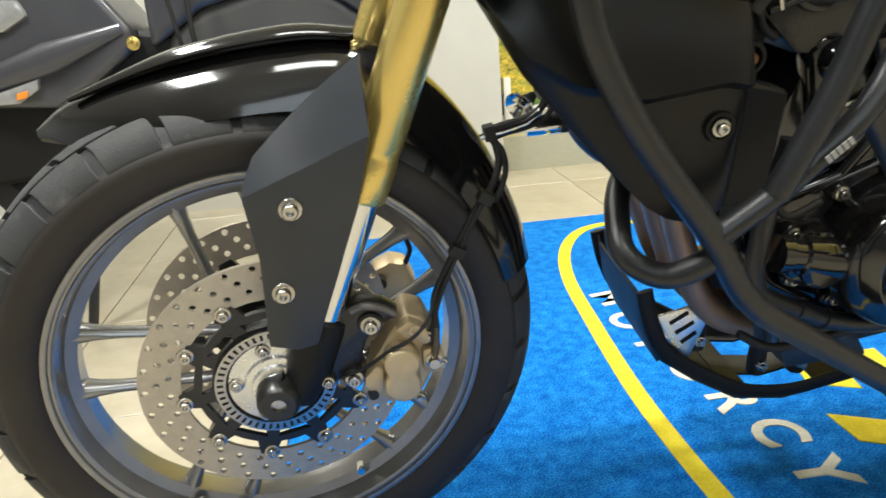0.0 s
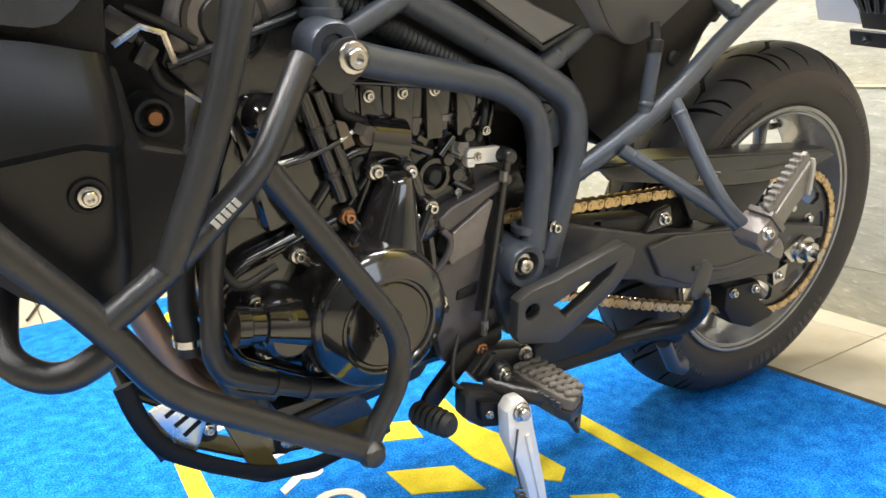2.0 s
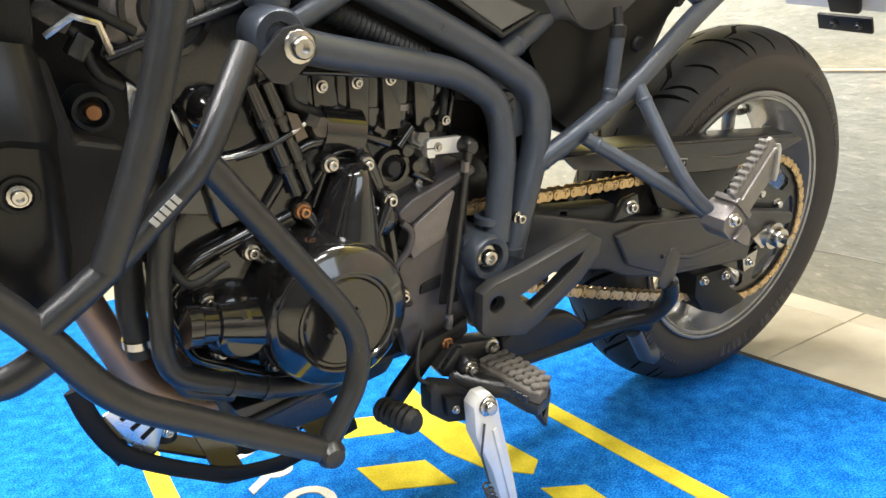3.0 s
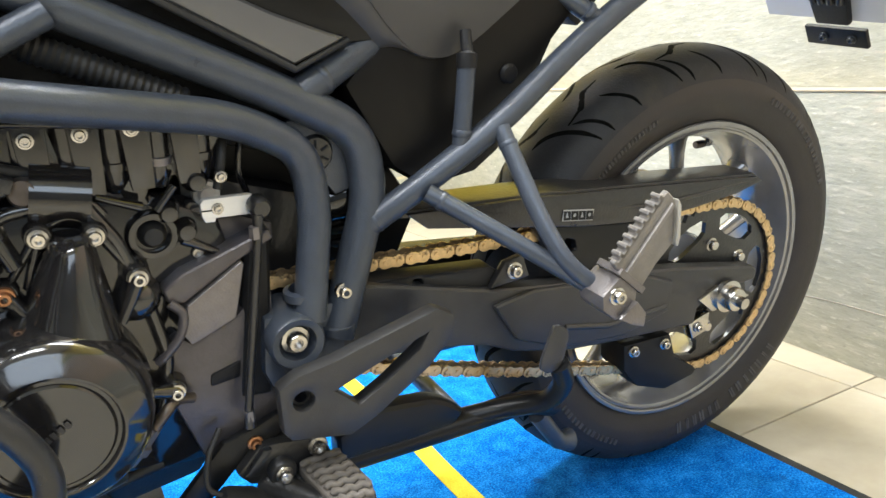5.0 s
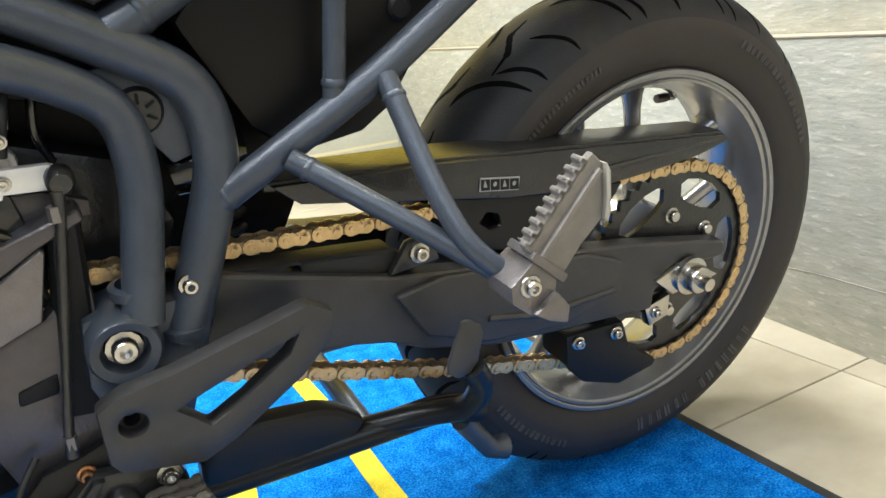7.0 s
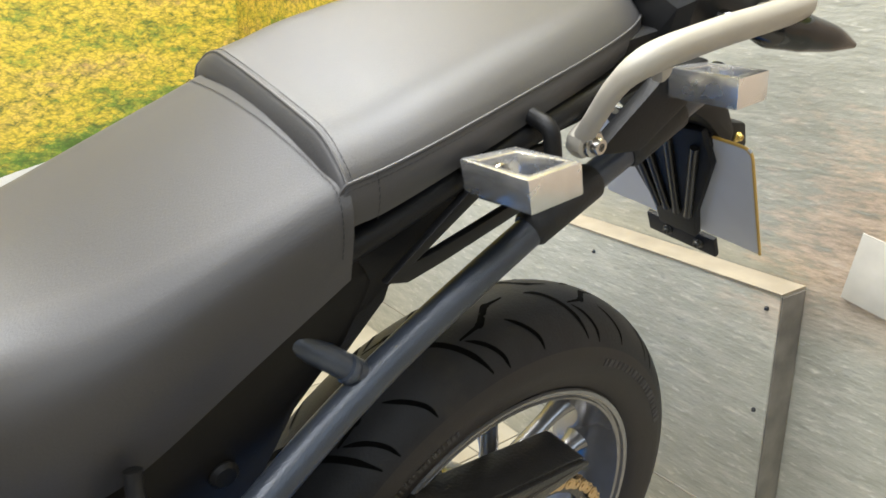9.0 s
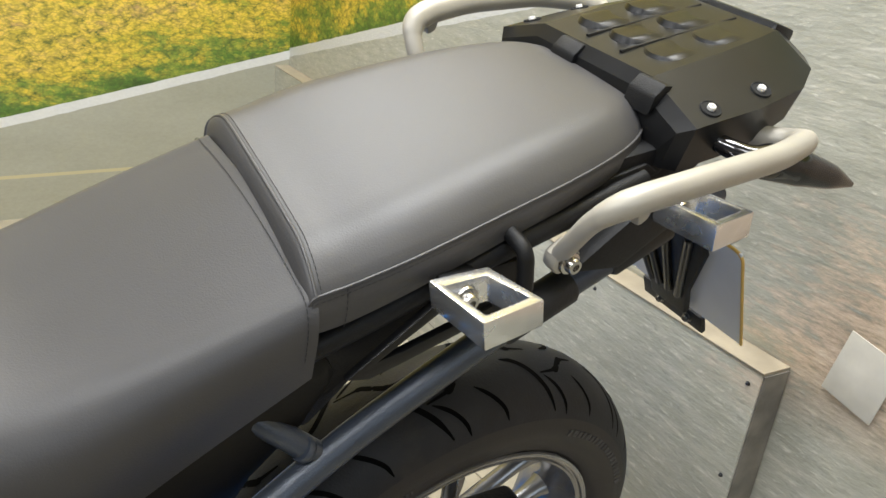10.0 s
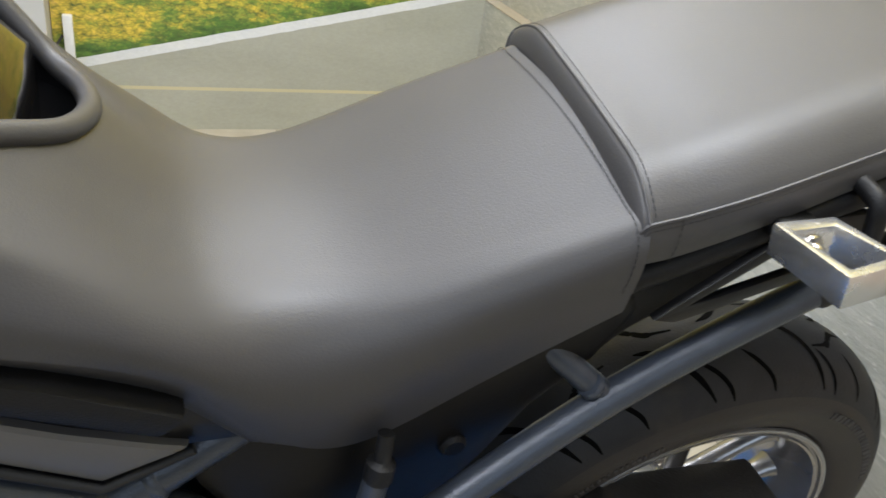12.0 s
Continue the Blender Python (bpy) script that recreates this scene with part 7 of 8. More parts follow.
def saddle_skin(name, nose, secs, steps=6):
    rings = [nose] + [saddle_ring(s) for s in secs]
    n = len(nose)
    lines = [spline([r[k] for r in rings], steps) for k in range(n)]
    skin = [[lines[k][i] for k in range(n)] for i in range(len(lines[0]))]
    # even out the run of the sections
    for turn in range(24):
        skin = [skin[0]] + [[(Vector(a) + 2 * Vector(b2) + Vector(c)) / 4 for a, b2, c in zip(skin[i - 1], skin[i], skin[i + 1])] for i in range(1, len(skin) - 1)] + [skin[-1]]
    # closed at the rear, open round the tank
    mid = sum((Vector(p) for p in skin[-1]), Vector()) / n
    skin += [[mid.lerp(Vector(p), f) + Vector((0.003 * (1 - f), 0, 0)) for p in skin[-1]] for f in (0.9, 0.02)]
    lower = [Vector(row[0]) for row in skin[:-2]]
    return loft(name, skin, True, False, 50), lower


# the front edge of the rider seat lies round the tank as a raised lip
LIP = spline([(0.868, -0.075, 0.925), (0.893, -0.06, 0.911), (0.917, -0.035, 0.897), (0.943, 0.0, 0.880), (0.954, 0.05, 0.866), (0.948, 0.09, 0.862), (0.932, 0.112, 0.868), (0.915, 0.125, 0.886), (0.89, 0.135, 0.915)], 6)
near_side = along([(0.872, -0.124, 0.838), (0.872, -0.122, 0.862), (0.870, -0.106, 0.903), LIP[0]], 15)[:14]
far_side = along([LIP[-1], (0.885, 0.150, 0.89), (0.885, 0.165, 0.865), (0.885, 0.172, 0.84)], 15)[1:]
saddle, LOWER = saddle_skin("rider_seat", near_side + along(LIP, 15) + far_side, [
    (0.985, 0.03, 0.838, 0.085, 0.796, 0.154, 0.006, -0.03, 2.2), (1.01, 0.03, 0.821, 0.080, 0.760, 0.157, 0.006, -0.06, 2.1), (1.045, 0.03, 0.811, 0.078, 0.710, 0.157, 0.004, -0.06, 2.1),
    (1.085, 0.03, 0.811, 0.085, 0.684, 0.158, 0.004, -0.03, 2.2), (1.125, 0.03, 0.819, 0.096, 0.686, 0.157, 0.004, 0.0, 2.3), (1.18, 0.03, 0.841, 0.108, 0.727, 0.153, 0.005, 0.01, 2.4), (1.24, 0.025, 0.868, 0.107, 0.776, 0.144, 0.007, 0.04, 2.6), (1.281, 0.018, 0.8895, 0.104, 0.812, 0.135, 0.008, 0.065, 2.9)])
rider = part("rider_seat", saddle, VINYL, bike, "grey vinyl rider seat")
# below its widest line the seat draws in to a narrow waist
flank = []
for p in LOWER:
    if p.x < 1.10:
        to = Vector((p.x, float(np.interp(p.x, [0.87, 0.90, 0.975, 1.04, 1.08, 1.10], [-0.045, -0.048, -0.056, -0.086, p.y + 0.008, p.y + 0.002])), min(p.z - 0.0005, float(np.interp(p.x, [0.87, 0.90, 0.975, 1.04, 1.08, 1.10], [0.772, 0.752, 0.714, 0.696, p.z - 0.003, p.z - 0.0005])))))
        f = min(1.0, (p - to).length / 0.03)
        flank.append([p + Vector((0, 0.0015, 0.006)), p + Vector((0, 0.0012, 0.0)), p.lerp(to, 0.3) + Vector((0, -0.004, -0.002)) * f, p.lerp(to, 0.65) + Vector((0, -0.004, -0.002)) * f, to, to + Vector((0, 0.03, 0.004))])
part("seat_flank", loft("seat_flank", flank, False, False, 50), VINYL, rider)
part("seat_nose", sweep("seat_nose", LIP, 0.0075, 14), VINYL, rider)
PIL_SECS = [(1.2735, 0.8770, 0.125, 0.0180, 0.8530, 0.127, 0.09), (1.2740, 0.8890, 0.127, 0.0200, 0.8530, 0.1290, 0.09), (1.2760, 0.8990, 0.1285, 0.0215, 0.8530, 0.1305, 0.09), (1.2800, 0.9050, 0.1292, 0.0225, 0.8532, 0.1318, 0.09), (1.2910, 0.9085, 0.130, 0.0232, 0.8550, 0.1330, 0.09), (1.312, 0.9140, 0.1315, 0.0238, 0.8600, 0.1345, 0.09),
            (1.36, 0.929, 0.1355, 0.025, 0.8770, 0.139, 0.08), (1.44, 0.951, 0.132, 0.026, 0.9010, 0.135, 0.07), (1.51, 0.969, 0.126, 0.026, 0.9210, 0.129, 0.06), (1.565, 0.981, 0.116, 0.025, 0.9350, 0.118, 0.05), (1.60, 0.985, 0.102, 0.022, 0.9430, 0.103, 0.04), (1.622, 0.983, 0.082, 0.019, 0.948, 0.082, 0.03), (1.636, 0.975, 0.052, 0.014, 0.952, 0.050, 0.02)]
pil = part("pillion_seat", pillion_skin("pillion_seat", PIL_SECS), VINYL, bike, "grey vinyl pillion seat")
part("seat_base", prism("seat_base", [(1.288, 0.862), (1.36, 0.888), (1.44, 0.912), (1.56, 0.944), (1.63, 0.956), (1.63, 0.925), (1.52, 0.892), (1.40, 0.845), (1.32, 0.802), (1.288, 0.790)], -0.086, 0.150, 0.006), PLASTIC, pil, "black plastic seat base")
part("seat_gap", box("seat_gap", 1.27, 1.30, -0.07, 0.13, 0.79, 0.86, 0.01), PLASTIC, bike)


def stitches(parent, path, step=0.005, r=0.00035):
    pts = [Vector(p) for p in path]
    me = sweep("stitch", [(-step * 0.32, 0, 0), (step * 0.32, 0, 0)], r, 4)
    me.materials.append(THREAD)
    acc, verts, faces = 0.0, [], []
    for a, b2 in zip(pts, pts[1:]):
        d = b2 - a
        k = 0.0
        while acc + k < d.length:
            c = a + d.normalized() * (acc + k)
            t = d.normalized()
            n = t.cross(Vector((0, 0, 1))).normalized()
            o = t.cross(n)
            i = len(verts)
            for s in (-0.34, 0.34):
                for u, v2 in ((1, 0), (0, 1), (-1, 0), (0, -1)):
                    verts.append(c + t * step * s + n * r * u + o * r * v2)
            faces += [(i + q, i + (q + 1) % 4, i + 4 + (q + 1) % 4, i + 4 + q) for q in range(4)]
            k += step
        acc = max(0.0, acc + k - d.length)
    ob = part("stitching", mesh_of("stitching", verts, faces, False), THREAD, parent, "pale seam stitching")
    ob["kind"] = "stuff"
    return ob


REAR_SEAM = [Vector(p) + Vector((0, math.copysign(0.0006, k - 21) if abs(k - 21) > 8 else 0, 0.0006)) for k, p in enumerate(saddle_ring((1.275, 0.019, 0.8863, 0.1045, 0.807, 0.1363, 0.0079, 0.0614, 2.85)))]
# welts and seams
for side in (0, 1):
    edge = spline([seat_edge(q)[side] for q in PIL_SECS], 8)
    part("seat_welt", sweep("seat_welt", edge, 0.0013, 6), VINYL, pil)
    out = -1 if side == 0 else 1
    stitches(pil, [p + Vector((0, -0.0045 * out, 0.0016)) for p in edge])
    stitches(pil, [p + Vector((0, 0.0016 * out, -0.0045)) for p in edge])
front_edge = [Vector(p) for p in pillion_ring(PIL_SECS[3])[7:38]]
part("seat_welt", sweep("seat_welt", front_edge, 0.0014, 8), VINYL, pil)
for back in (0.004,):
    stitches(pil, [p + Vector((back, 0, 0.0007 + back * 0.34)) for p in front_edge])
corner = [Vector(p) for p in pillion_ring(PIL_SECS[5])[0:8]]
stitches(pil, [p + Vector((-0.009, -0.0007, -0.0025)) for p in corner])
stitches(rider, [p + Vector((-0.002, 0, -0.0006)) for p in REAR_SEAM[2:-2]])

# ---------------------------------------------------------------- tail
part("tail_body", prism("tail_body", [(1.26, 0.80), (1.30, 0.832), (1.45, 0.882), (1.62, 0.93), (1.70, 0.95), (1.70, 0.92), (1.55, 0.875), (1.42, 0.845), (1.30, 0.80)], -0.075, 0.13, 0.008), PLASTIC, bike, "matt black tail frame cover")
part("inner_mudguard", prism("inner_mudguard", [(1.00, 0.67), (1.05, 0.58), (1.09, 0.55), (1.15, 0.56), (1.18, 0.58), (1.22, 0.64), (1.25, 0.695), (1.29, 0.738), (1.315, 0.785), (1.30, 0.81), (1.05, 0.72)], -0.095, 0.12, 0.012), MUDGUARD, bike, "dark plastic inner mudguard with a soft gloss")
part("mudguard_plug", lathe("mudguard_plug", [(0, -0.003), (0.008, -0.003), (0.011, 0), (0.011, 0.01), (0, 0.01)], 20), PLASTIC, bike).location = (1.19, -0.097, 0.665)
part("lock_disc", lathe("lock_disc", [(0, -0.004), (0.016, -0.004), (0.019, 0), (0.019, 0.01), (0, 0.01)], 28), CASTING, bike).location = (0.966, -0.0945, 0.608)
# dark rods on the disc's face paint the shade of its slots
for k in range(6):
    a = radians(60 * k + 30)
    part("disc_slot_shade", sweep("disc_slot_shade", [(0.966 + 0.006 * math.cos(a), -0.0986, 0.608 + 0.006 * math.sin(a)), (0.966 + 0.014 * math.cos(a), -0.0986, 0.608 + 0.014 * math.sin(a))], 0.0014, 6), HOLE_SHADE, bike)
part("linkage_cover", prism("linkage_cover", [(0.95, 0.43), (1.09, 0.44), (1.12, 0.50), (1.06, 0.60), (0.95, 0.60)], -0.01, 0.09, 0.012), PLASTIC, bike)
part("shock_reservoir", sweep("shock_reservoir", [(0.985, -0.055, 0.545), (1.0, -0.056, 0.548), (1.004, -0.056, 0.549), (1.045, -0.055, 0.545)], [0.024, 0.026, 0.029, 0.029], 20), GLOSS, bike)
part("shock_spring", sweep("shock_spring", [(1.03 + 0.035 * math.cos(k * 0.5), 0.02 + 0.035 * math.sin(k * 0.5), 0.40 + 0.0013 * k) for k in range(150)], 0.006, 8), CASTING, bike)
# luggage rack
rsec = []
for x, zt, zc, zb, ht, hb in ((1.6105, 0.962, 0.952, 0.935, 0.07, 0.118), (1.613, 0.992, 0.972, 0.936, 0.075, 0.130), (1.6215, 1.0045, 0.981, 0.938, 0.078, 0.142), (1.70, 1.025, 0.999, 0.955, 0.078, 0.145), (1.765, 1.041, 1.014, 0.98, 0.074, 0.138), (1.80, 1.047, 1.025, 0.998, 0.066, 0.118), (1.828, 1.042, 1.028, 1.012, 0.055, 0.09)):
    half = [(hb - 0.006, zb), (hb, zc), (ht, zt)]
    rsec.append([(x, 0.032 - w, z) for w, z in half] + [(x, 0.032 + w, z) for w, z in half[::-1]])
rk = part("luggage_rack", loft("luggage_rack", rsec, True, True, 14), PANEL, bike, "black moulded luggage rack plate")


def scoop(x, y, h):
    """A shallow pad with a curved front face that falls away to the rear."""
    verts, faces, n = [], [], 9
    for k in range(n):
        v = -1 + 2 * k / (n - 1)
        xf = x + 0.012 * v * v
        z = 1.0072 + (xf - 1.63) * 0.25
        e = 1 - v * v * v * v
        verts += [(xf - 0.004, y + v * 0.021, z - 0.004), (xf, y + v * 0.021, z + h * e), (xf + 0.030, y + v * 0.021, z + 0.0075 + h * 0.6 * e), (xf + 0.056, y + v * 0.021, z + 0.0105)]
    for k in range(n - 1):
        faces += [(4 * k + q, 4 * k + q + 1, 4 * k + q + 5, 4 * k + q + 4) for q in range(3)]
    return part("rack_scoop", smooth_by_angle(mesh_of("rack_scoop", verts, faces), 40), PANEL, rk)


for y, h in ((-0.014, 0.003), (0.034, 0.006), (0.082, 0.006)):
    for x in (1.650, 1.713):
        scoop(x, y, h)
part("rack_groove", sweep("rack_groove", [(1.634, 0.010, 1.0085), (1.79, 0.010, 1.045)], 0.002, 6), PLASTIC, rk)
part("rack_groove", sweep("rack_groove", [(1.634, 0.058, 1.0085), (1.79, 0.058, 1.045)], 0.002, 6), PLASTIC, rk)
for x, y, z, a in ((1.649, -0.097, 0.9935, 21), (1.714, -0.096, 1.0095, 21), (1.649, 0.161, 0.9935, -21), (1.714, 0.160, 1.0095, -21)):
    # the well is coloured near-black for the shade inside it
    c = part("screw_well", lathe("screw_well", [(0.0088, 0.0009), (0.0098, 0.0009), (0.0108, -0.002), (0.0, -0.002), (0, 0.0002), (0.0084, 0.0002)], 20, "z"), HOLE_SHADE, rk, "near-black disc for the shade in a screw recess")
    seat_at = Matrix.Translation((x, y, z)) @ Matrix.Rotation(radians(a), 4, "X") @ Matrix.Rotation(radians(-13), 4, "Y")
    c.matrix_local = seat_at
    q = bolt(rk, 0, 0, 0, 0.0046, STAND, True, "screw")
    q.matrix_local = seat_at @ Matrix.Translation((0, 0, -0.001)) @ Matrix.Rotation(radians(-90), 4, "X")
for y in (-0.050, 0.060):
    part("rack_lip", prism("rack_lip", [(1.606, 0.974), (1.608, 0.993), (1.618, 1.004), (1.630, 1.003)], y - 0.017, y + 0.017, 0.003), PLASTIC, rk)
part("rack_tail", prism("rack_tail", [(1.80, 1.036), (1.806, 1.053), (1.842, 1.046), (1.838, 1.020)], -0.03, 0.09, 0.005), PANEL, rk)
# grab rails on both sides
for s in (-1, 1):
    y = (lambda v: -v) if s < 0 else (lambda v: 0.044 + v)
    gr = part("grab_rail", sweep("grab_rail", rounded([(1.496, y(0.112), 0.872), (1.483, y(0.145), 0.925), (1.485, y(0.159), 0.944), (1.505, y(0.166), 0.955), (1.562, y(0.172), 0.968), (1.66, y(0.170), 0.980), (1.722, y(0.152), 0.981), (1.742, y(0.134), 0.974), (1.725, y(0.09), 0.962)], 0.022), [0.0095, 0.0105, 0.0135, 0.0135, 0.0135, 0.0135, 0.0125, 0.011], 18, True, 0.85), RAIL, bike, "champagne-silver grab rail")
    part("rail_foot", prism("rail_foot", [(1.484, 0.880), (1.500, 0.892), (1.513, 0.880), (1.509, 0.863), (1.492, 0.861), (1.484, 0.868)], y(0.122), y(0.106), 0.004), RAIL, gr)
    part("rail_lug", prism("rail_lug", [(1.50, 0.955), (1.521, 0.958), (1.518, 0.938), (1.508, 0.932)], y(0.170), y(0.158), 0.004), RAIL, gr)
    if s > 0:
        gr.location = (0.035, 0, 0.028)
    else:
        bolt(gr, 1.499, -0.124, 0.874, 0.0085, STEEL)


# alloy pannier brackets: open skewed cups on the tail frame
def cup(dx, dy, dz, side=-1):
    """Walls of the cup, each a thick plate, joined into one mesh."""
    fy = (lambda v: v) if side < 0 else (lambda v: 0.064 - v)
    o = [(1.357, -0.124), (1.413, -0.121), (1.424, -0.176), (1.362, -0.186)]
    i = [(1.365, -0.134), (1.405, -0.131), (1.415, -0.170), (1.370, -0.178)]
    verts, faces = [], []
    for z, k in ((0.858, 0.008), (0.884, 0.0)):
        for pts in (o, i):
            verts += [(x + dx + k, fy(v) + dy * (1 if side < 0 else -1), z + dz + (0.004 if v < -0.15 else 0.0)) for x, v in pts]
    for a in range(4):
        b2 = (a + 1) % 4
        faces += [(a, b2, 8 + b2, 8 + a), (4 + a, 12 + a, 12 + b2, 4 + b2), (8 + a, 8 + b2, 12 + b2, 12 + a), (a, 4 + a, 4 + b2, b2)]
    bm = bmesh.new()
    bm.from_mesh(mesh_of("pannier_bracket", verts, faces))
    bmesh.ops.recalc_face_normals(bm, faces=bm.faces)
    bmesh.ops.bevel(bm, geom=list(bm.edges), offset=0.0016, segments=2, affect="EDGES", profile=0.6)
    me = bpy.data.meshes.new("pannier_bracket")
    bm.to_mesh(me)
    bm.free()
    br = part("pannier_bracket", smooth_by_angle(me, 30), ALLOY, bike, "bright cast alloy pannier bracket")
    s = 1 if side < 0 else -1
    part("bracket_arm", box("bracket_arm", 1.376 + dx, 1.412 + dx, fy(-0.1235) + dy * s, fy(-0.088) + dy * s, 0.862 + dz, 0.876 + dz, 0.004), PLASTIC, br)
    bolt(br, 1.388 + dx, fy(-0.134) + dy * s, 0.868 + dz, 0.0085, STEEL)
    return br


cup(0, 0, 0)
cup(0.215, -0.004, 0.048)
cup(0.035, 0.03, -0.005, 1)
part("bracket_stay", prism("bracket_stay", [(1.310, 0.792), (1.330, 0.788), (1.362, 0.797), (1.44, 0.823), (1.44, 0.835), (1.358, 0.809), (1.338, 0.805), (1.395, 0.846), (1.42, 0.862), (1.40, 0.87), (1.385, 0.853)], -0.112, -0.104, 0.002), PANEL, bike, "thin black bracket stay")
part("tail_side", prism("tail_side", [(1.25, 0.79), (1.29, 0.84), (1.36, 0.868), (1.46, 0.905), (1.60, 0.94), (1.62, 0.93), (1.47, 0.868), (1.40, 0.822), (1.335, 0.778), (1.30, 0.755)], -0.09, -0.078, 0.004), PLASTIC, bike)
part("seat_rail", sweep("seat_rail", rounded([(1.20, -0.092, 0.785), (1.29, -0.096, 0.820), (1.37, -0.098, 0.853), (1.46, -0.098, 0.886), (1.60, -0.09, 0.925)], 0.05), 0.0105, 16), PLASTIC, bike, "dark tubular seat rail")
part("tail_inner", prism("tail_inner", [(1.27, 0.80), (1.272, 0.727), (1.306, 0.703), (1.345, 0.746), (1.356, 0.780), (1.385, 0.796), (1.42, 0.85), (1.30, 0.83)], -0.066, 0.11, 0.006), PLASTIC, bike)
part("stay_plate", prism("stay_plate", [(1.385, 0.845), (1.41, 0.87), (1.47, 0.875), (1.48, 0.85), (1.455, 0.822), (1.42, 0.83)], -0.108, -0.10, 0.003), PLASTIC, bike)
bolt(bike, 1.463, -0.11, 0.843, 0.009, STEEL)
part("bracket_stay", prism("bracket_stay", [(1.50, 0.865), (1.58, 0.93), (1.63, 0.935), (1.65, 0.92), (1.56, 0.86)], -0.128, -0.112, 0.005), PLASTIC, bike)
part("helmet_hook", sweep("helmet_hook", rounded([(1.445, -0.09, 0.90), (1.445, -0.125, 0.895), (1.452, -0.128, 0.86)], 0.01), 0.007, 10), PLASTIC, bike)
# rear indicator
part("rear_indicator", sweep("rear_indicator", spline([(1.66, -0.09, 0.965), (1.675, -0.13, 0.962), (1.692, -0.142, 0.960), (1.722, -0.156, 0.958), (1.752, -0.172, 0.954), (1.776, -0.182, 0.949)], 5), [0.008, 0.010, 0.017, 0.0175, 0.012, 0.003], 18), GLOSS, bike, "black rear turn indicator")
# plate carrier
pc = part("plate_carrier", prism("plate_carrier", [(1.70, 0.91), (1.79, 0.872), (1.833, 0.822), (1.822, 0.806), (1.76, 0.845), (1.66, 0.885)], -0.062, 0.085, 0.010), PLASTIC, bike, "black plate carrier")
plm = Matrix.Translation((1.839, 0.0175, 0.747)) @ Matrix.Rotation(radians(-30.8), 4, "Y")
pl = part("number_plate", box("number_plate", -0.0015, 0.0015, -0.12, 0.12, -0.085, 0.085, 0.001), PLATE, bike, "white number plate seen from behind with orange edge")
pl.matrix_local = plm
part("plate_border", sweep("plate_border", rounded([(0.0, -0.02, 0.086), (0, -0.121, 0.086), (0, -0.121, -0.086)], 0.015), 0.002, 6), PLATE_EDGE, pl)
rb2 = part("reflector_bracket", box("reflector_bracket", -0.004, 0.004, -0.055, 0.055, -0.017, 0.017, 0.002), PLASTIC, bike, "black reflector bracket with two bolts")
rb2.matrix_local = Matrix.Translation((1.912, 0.024, 0.645)) @ Matrix.Rotation(radians(-30), 4, "Y")
face = plm @ Matrix.Rotation(radians(90), 4, "Z")
part("carrier_arm", prism("carrier_arm", [(0.078, 0.085), (-0.070, 0.105), (-0.078, 0.055), (-0.045, -0.040), (-0.040, -0.085), (0.018, -0.085), (0.022, -0.045)], 0.004, 0.016, 0.004), PLASTIC, pc).matrix_local = face
for y0, y1 in ((0.042, 0.010), (0.016, -0.003), (-0.022, -0.018), (-0.060, -0.034)):
    part("carrier_rail", sweep("carrier_rail", [(y0, 0.018, 0.080), (y1, 0.018, -0.045)], 0.0055, 8), CASTING, pc).matrix_local = face
part("lamp_housing", prism("lamp_housing", [(1.79, 0.84), (1.86, 0.83), (1.875, 0.80), (1.83, 0.79), (1.79, 0.81)], -0.055, -0.03, 0.005), PLASTIC, pc)
bolt(pc, 1.845, -0.057, 0.815, 0.005, GOLD)
bolt(rb2, -0.006, -0.03, 0.0, 0.006, CASTING, True, "bolt", (0, 0, -90))
bolt(rb2, -0.006, 0.02, 0.0, 0.006, CASTING, True, "bolt", (0, 0, -90))

# ---------------------------------------------------------------- a second machine behind the front wheel
sc = new("parked_scooter")
sc.matrix_world = pose(0, 0.9, 0, 0, 0, 0)
tagged(sc, "dark grey motor scooter parked behind the mat", "scooter")
part("front_fairing", prism("front_fairing", [(-0.80, 0.58), (-0.66, 0.555), (-0.53, 0.545), (-0.46, 0.58), (-0.38, 0.635), (-0.345, 0.66), (-0.338, 0.70), (-0.40, 0.79), (-0.50, 0.95), (-0.85, 1.0)], 0.0, 0.3, 0.05, segments=5), GREYBODY, sc, "grey front fairing")
part("fairing_crease", sweep("fairing_crease", [(-0.72, 0.0, 0.60), (-0.52, -0.012, 0.655), (-0.36, 0.0, 0.705)], [0.02, 0.035, 0.012], 14, True, 0.5), GREYBODY, sc)
part("head_lamp", prism("head_lamp", [(-0.72, 0.70), (-0.60, 0.715), (-0.545, 0.745), (-0.56, 0.78), (-0.72, 0.79)], -0.012, 0.03, 0.01), LENS, sc, "clear head lamp")
part("indicator_lens", prism("indicator_lens", [(-0.66, 0.563), (-0.60, 0.563), (-0.555, 0.59), (-0.55, 0.615), (-0.60, 0.60), (-0.66, 0.585)], -0.014, 0.02, 0.004), LENS, sc, "clear indicator lens")
part("indicator_bulb", prism("indicator_bulb", [(-0.605, 0.570), (-0.58, 0.575), (-0.575, 0.59), (-0.60, 0.587)], -0.018, -0.01, 0.003), ORANGE, sc)
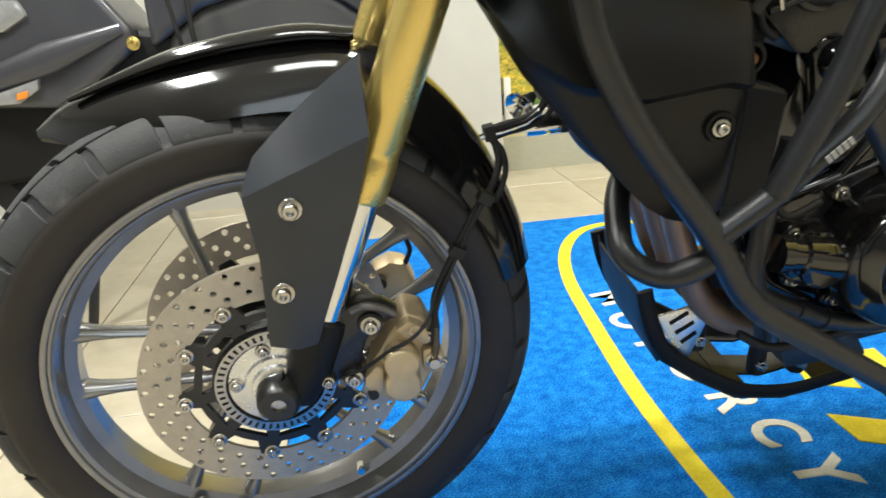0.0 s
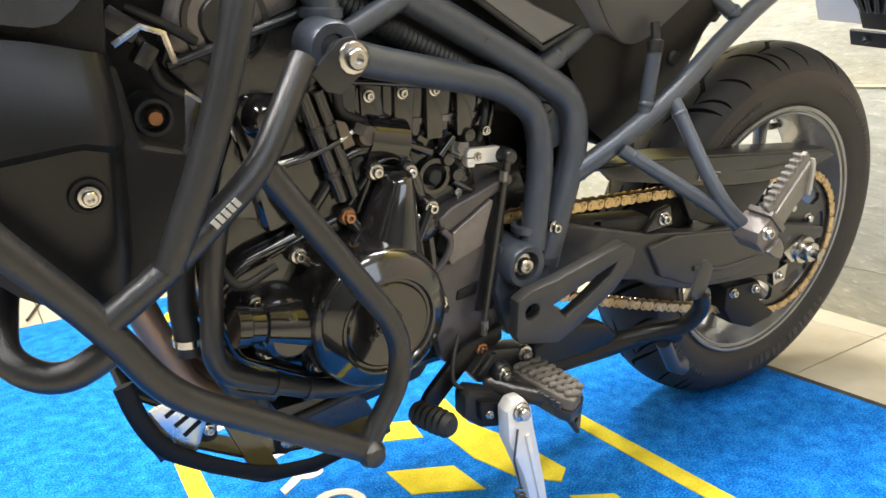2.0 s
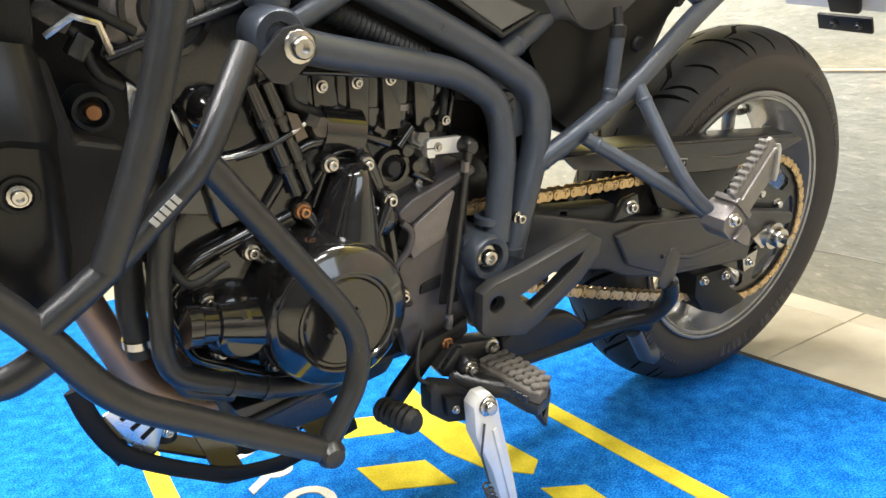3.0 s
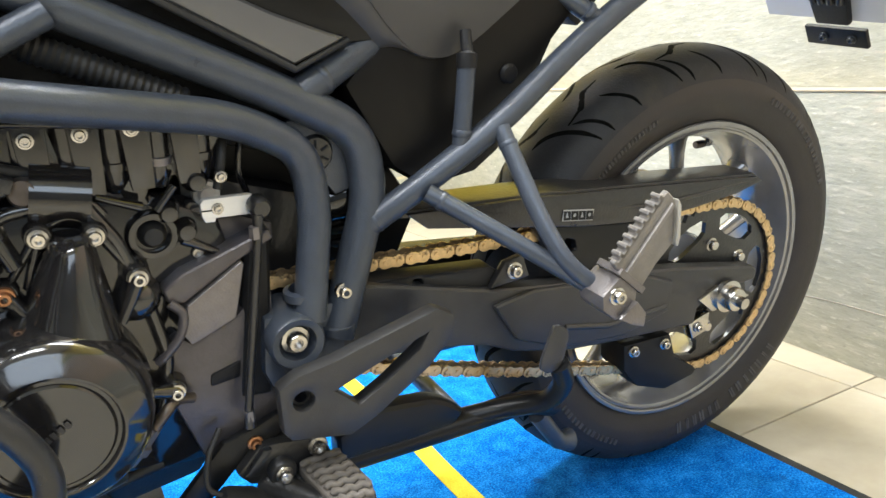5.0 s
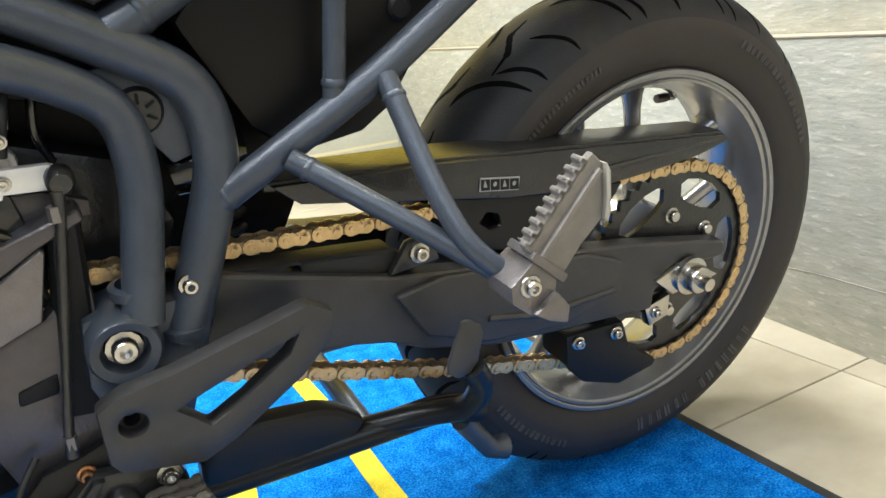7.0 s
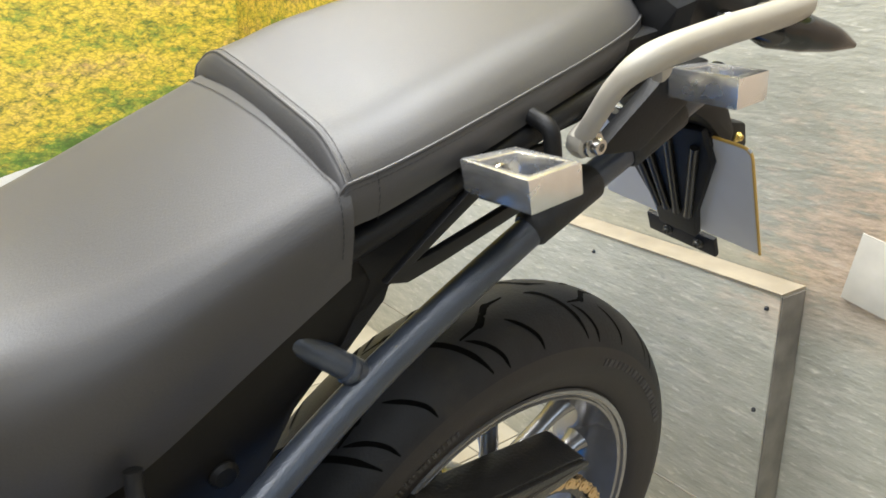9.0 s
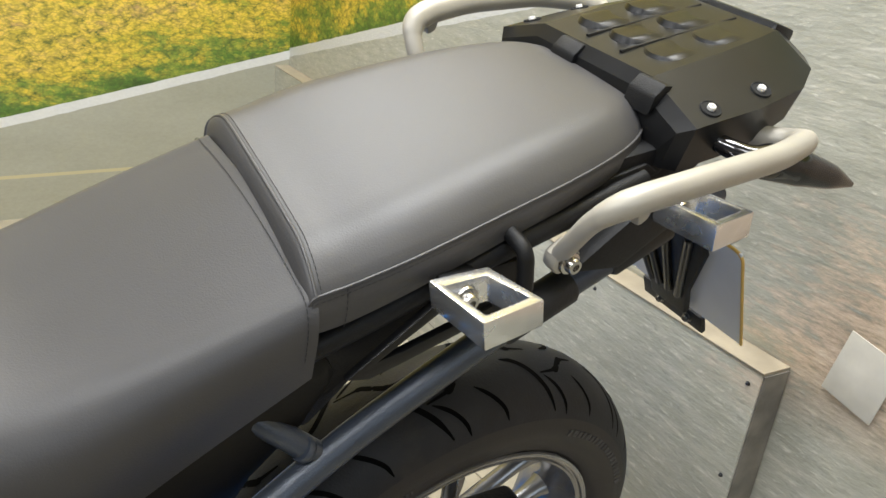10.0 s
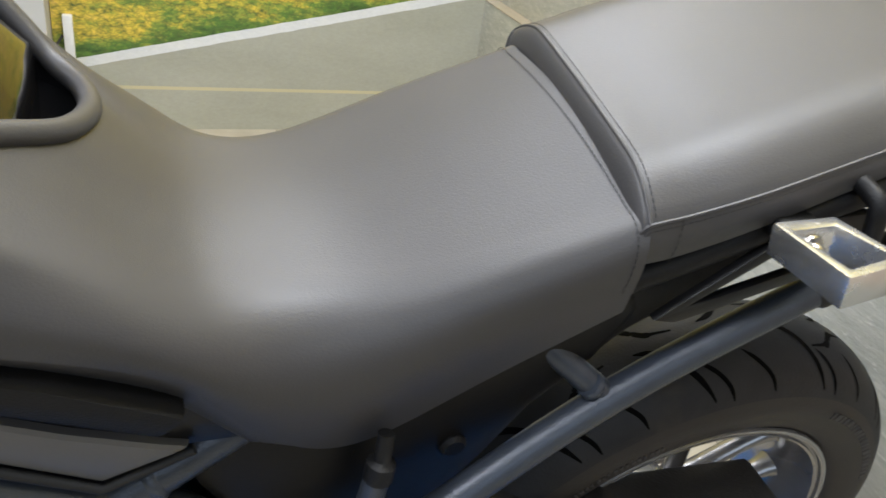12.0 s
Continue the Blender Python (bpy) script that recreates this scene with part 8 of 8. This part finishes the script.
part("body", prism("body", [(-0.31, 0.655), (-0.27, 0.68), (-0.19, 0.735), (-0.05, 0.77), (0.10, 0.75), (0.22, 0.66), (0.34, 0.66), (0.40, 0.78), (0.30, 0.95), (-0.25, 0.98), (-0.31, 0.80)], 0.02, 0.32, 0.05, segments=5), GREYBODY, sc, "grey body and seat panel")
part("seat", prism("seat", [(-0.30, 0.60), (-0.27, 0.685), (-0.19, 0.742), (-0.05, 0.775), (0.10, 0.757), (0.22, 0.67), (0.34, 0.665), (0.34, 0.58), (0.0, 0.60)], 0.04, 0.3, 0.035, segments=4), VINYL, sc, "dark grey vinyl scooter seat")
part("inner_frame", prism("inner_frame", [(-0.85, 0.36), (-0.60, 0.38), (-0.52, 0.46), (-0.45, 0.56), (-0.25, 0.60), (-0.22, 0.68), (-0.45, 0.72), (-0.85, 0.62)], 0.05, 0.26, 0.03, segments=3), PLASTIC, sc, "black inner bodywork")
part("leg_shield", prism("leg_shield", [(-0.30, 0.62), (-0.05, 0.63), (0.18, 0.61), (0.22, 0.66), (-0.25, 0.70)], 0.06, 0.3, 0.02), PLASTIC, sc)
part("front_wheel", lathe("front_wheel", [(0.14, -0.05), (0.20, -0.055), (0.235, -0.03), (0.24, 0), (0.235, 0.03), (0.20, 0.055), (0.14, 0.05)], 48), RUBBER, sc).location = (-0.86, 0.15, 0.24)
part("cable", sweep("cable", spline([(-0.20, -0.02, 0.63), (-0.205, -0.03, 0.70), (-0.20, -0.03, 0.80), (-0.17, 0.0, 0.95)], 6), 0.006, 8), SOFT_RUBBER, sc)
part("cable", sweep("cable", spline([(-0.23, -0.02, 0.64), (-0.24, -0.03, 0.72), (-0.25, -0.03, 0.82), (-0.22, 0.0, 0.95)], 6), 0.005, 8), SOFT_RUBBER, sc)
bolt(sc, -0.34, 0.0, 0.672, 0.012, GOLD)
bolt(sc, -0.57, 0.04, 0.505, 0.008, STEEL)
part("stand", sweep("stand", [(-0.5, 0.1, 0.5), (-0.52, 0.05, 0.25), (-0.56, 0.0, 0.012)], 0.012, 10), CASTING, sc)
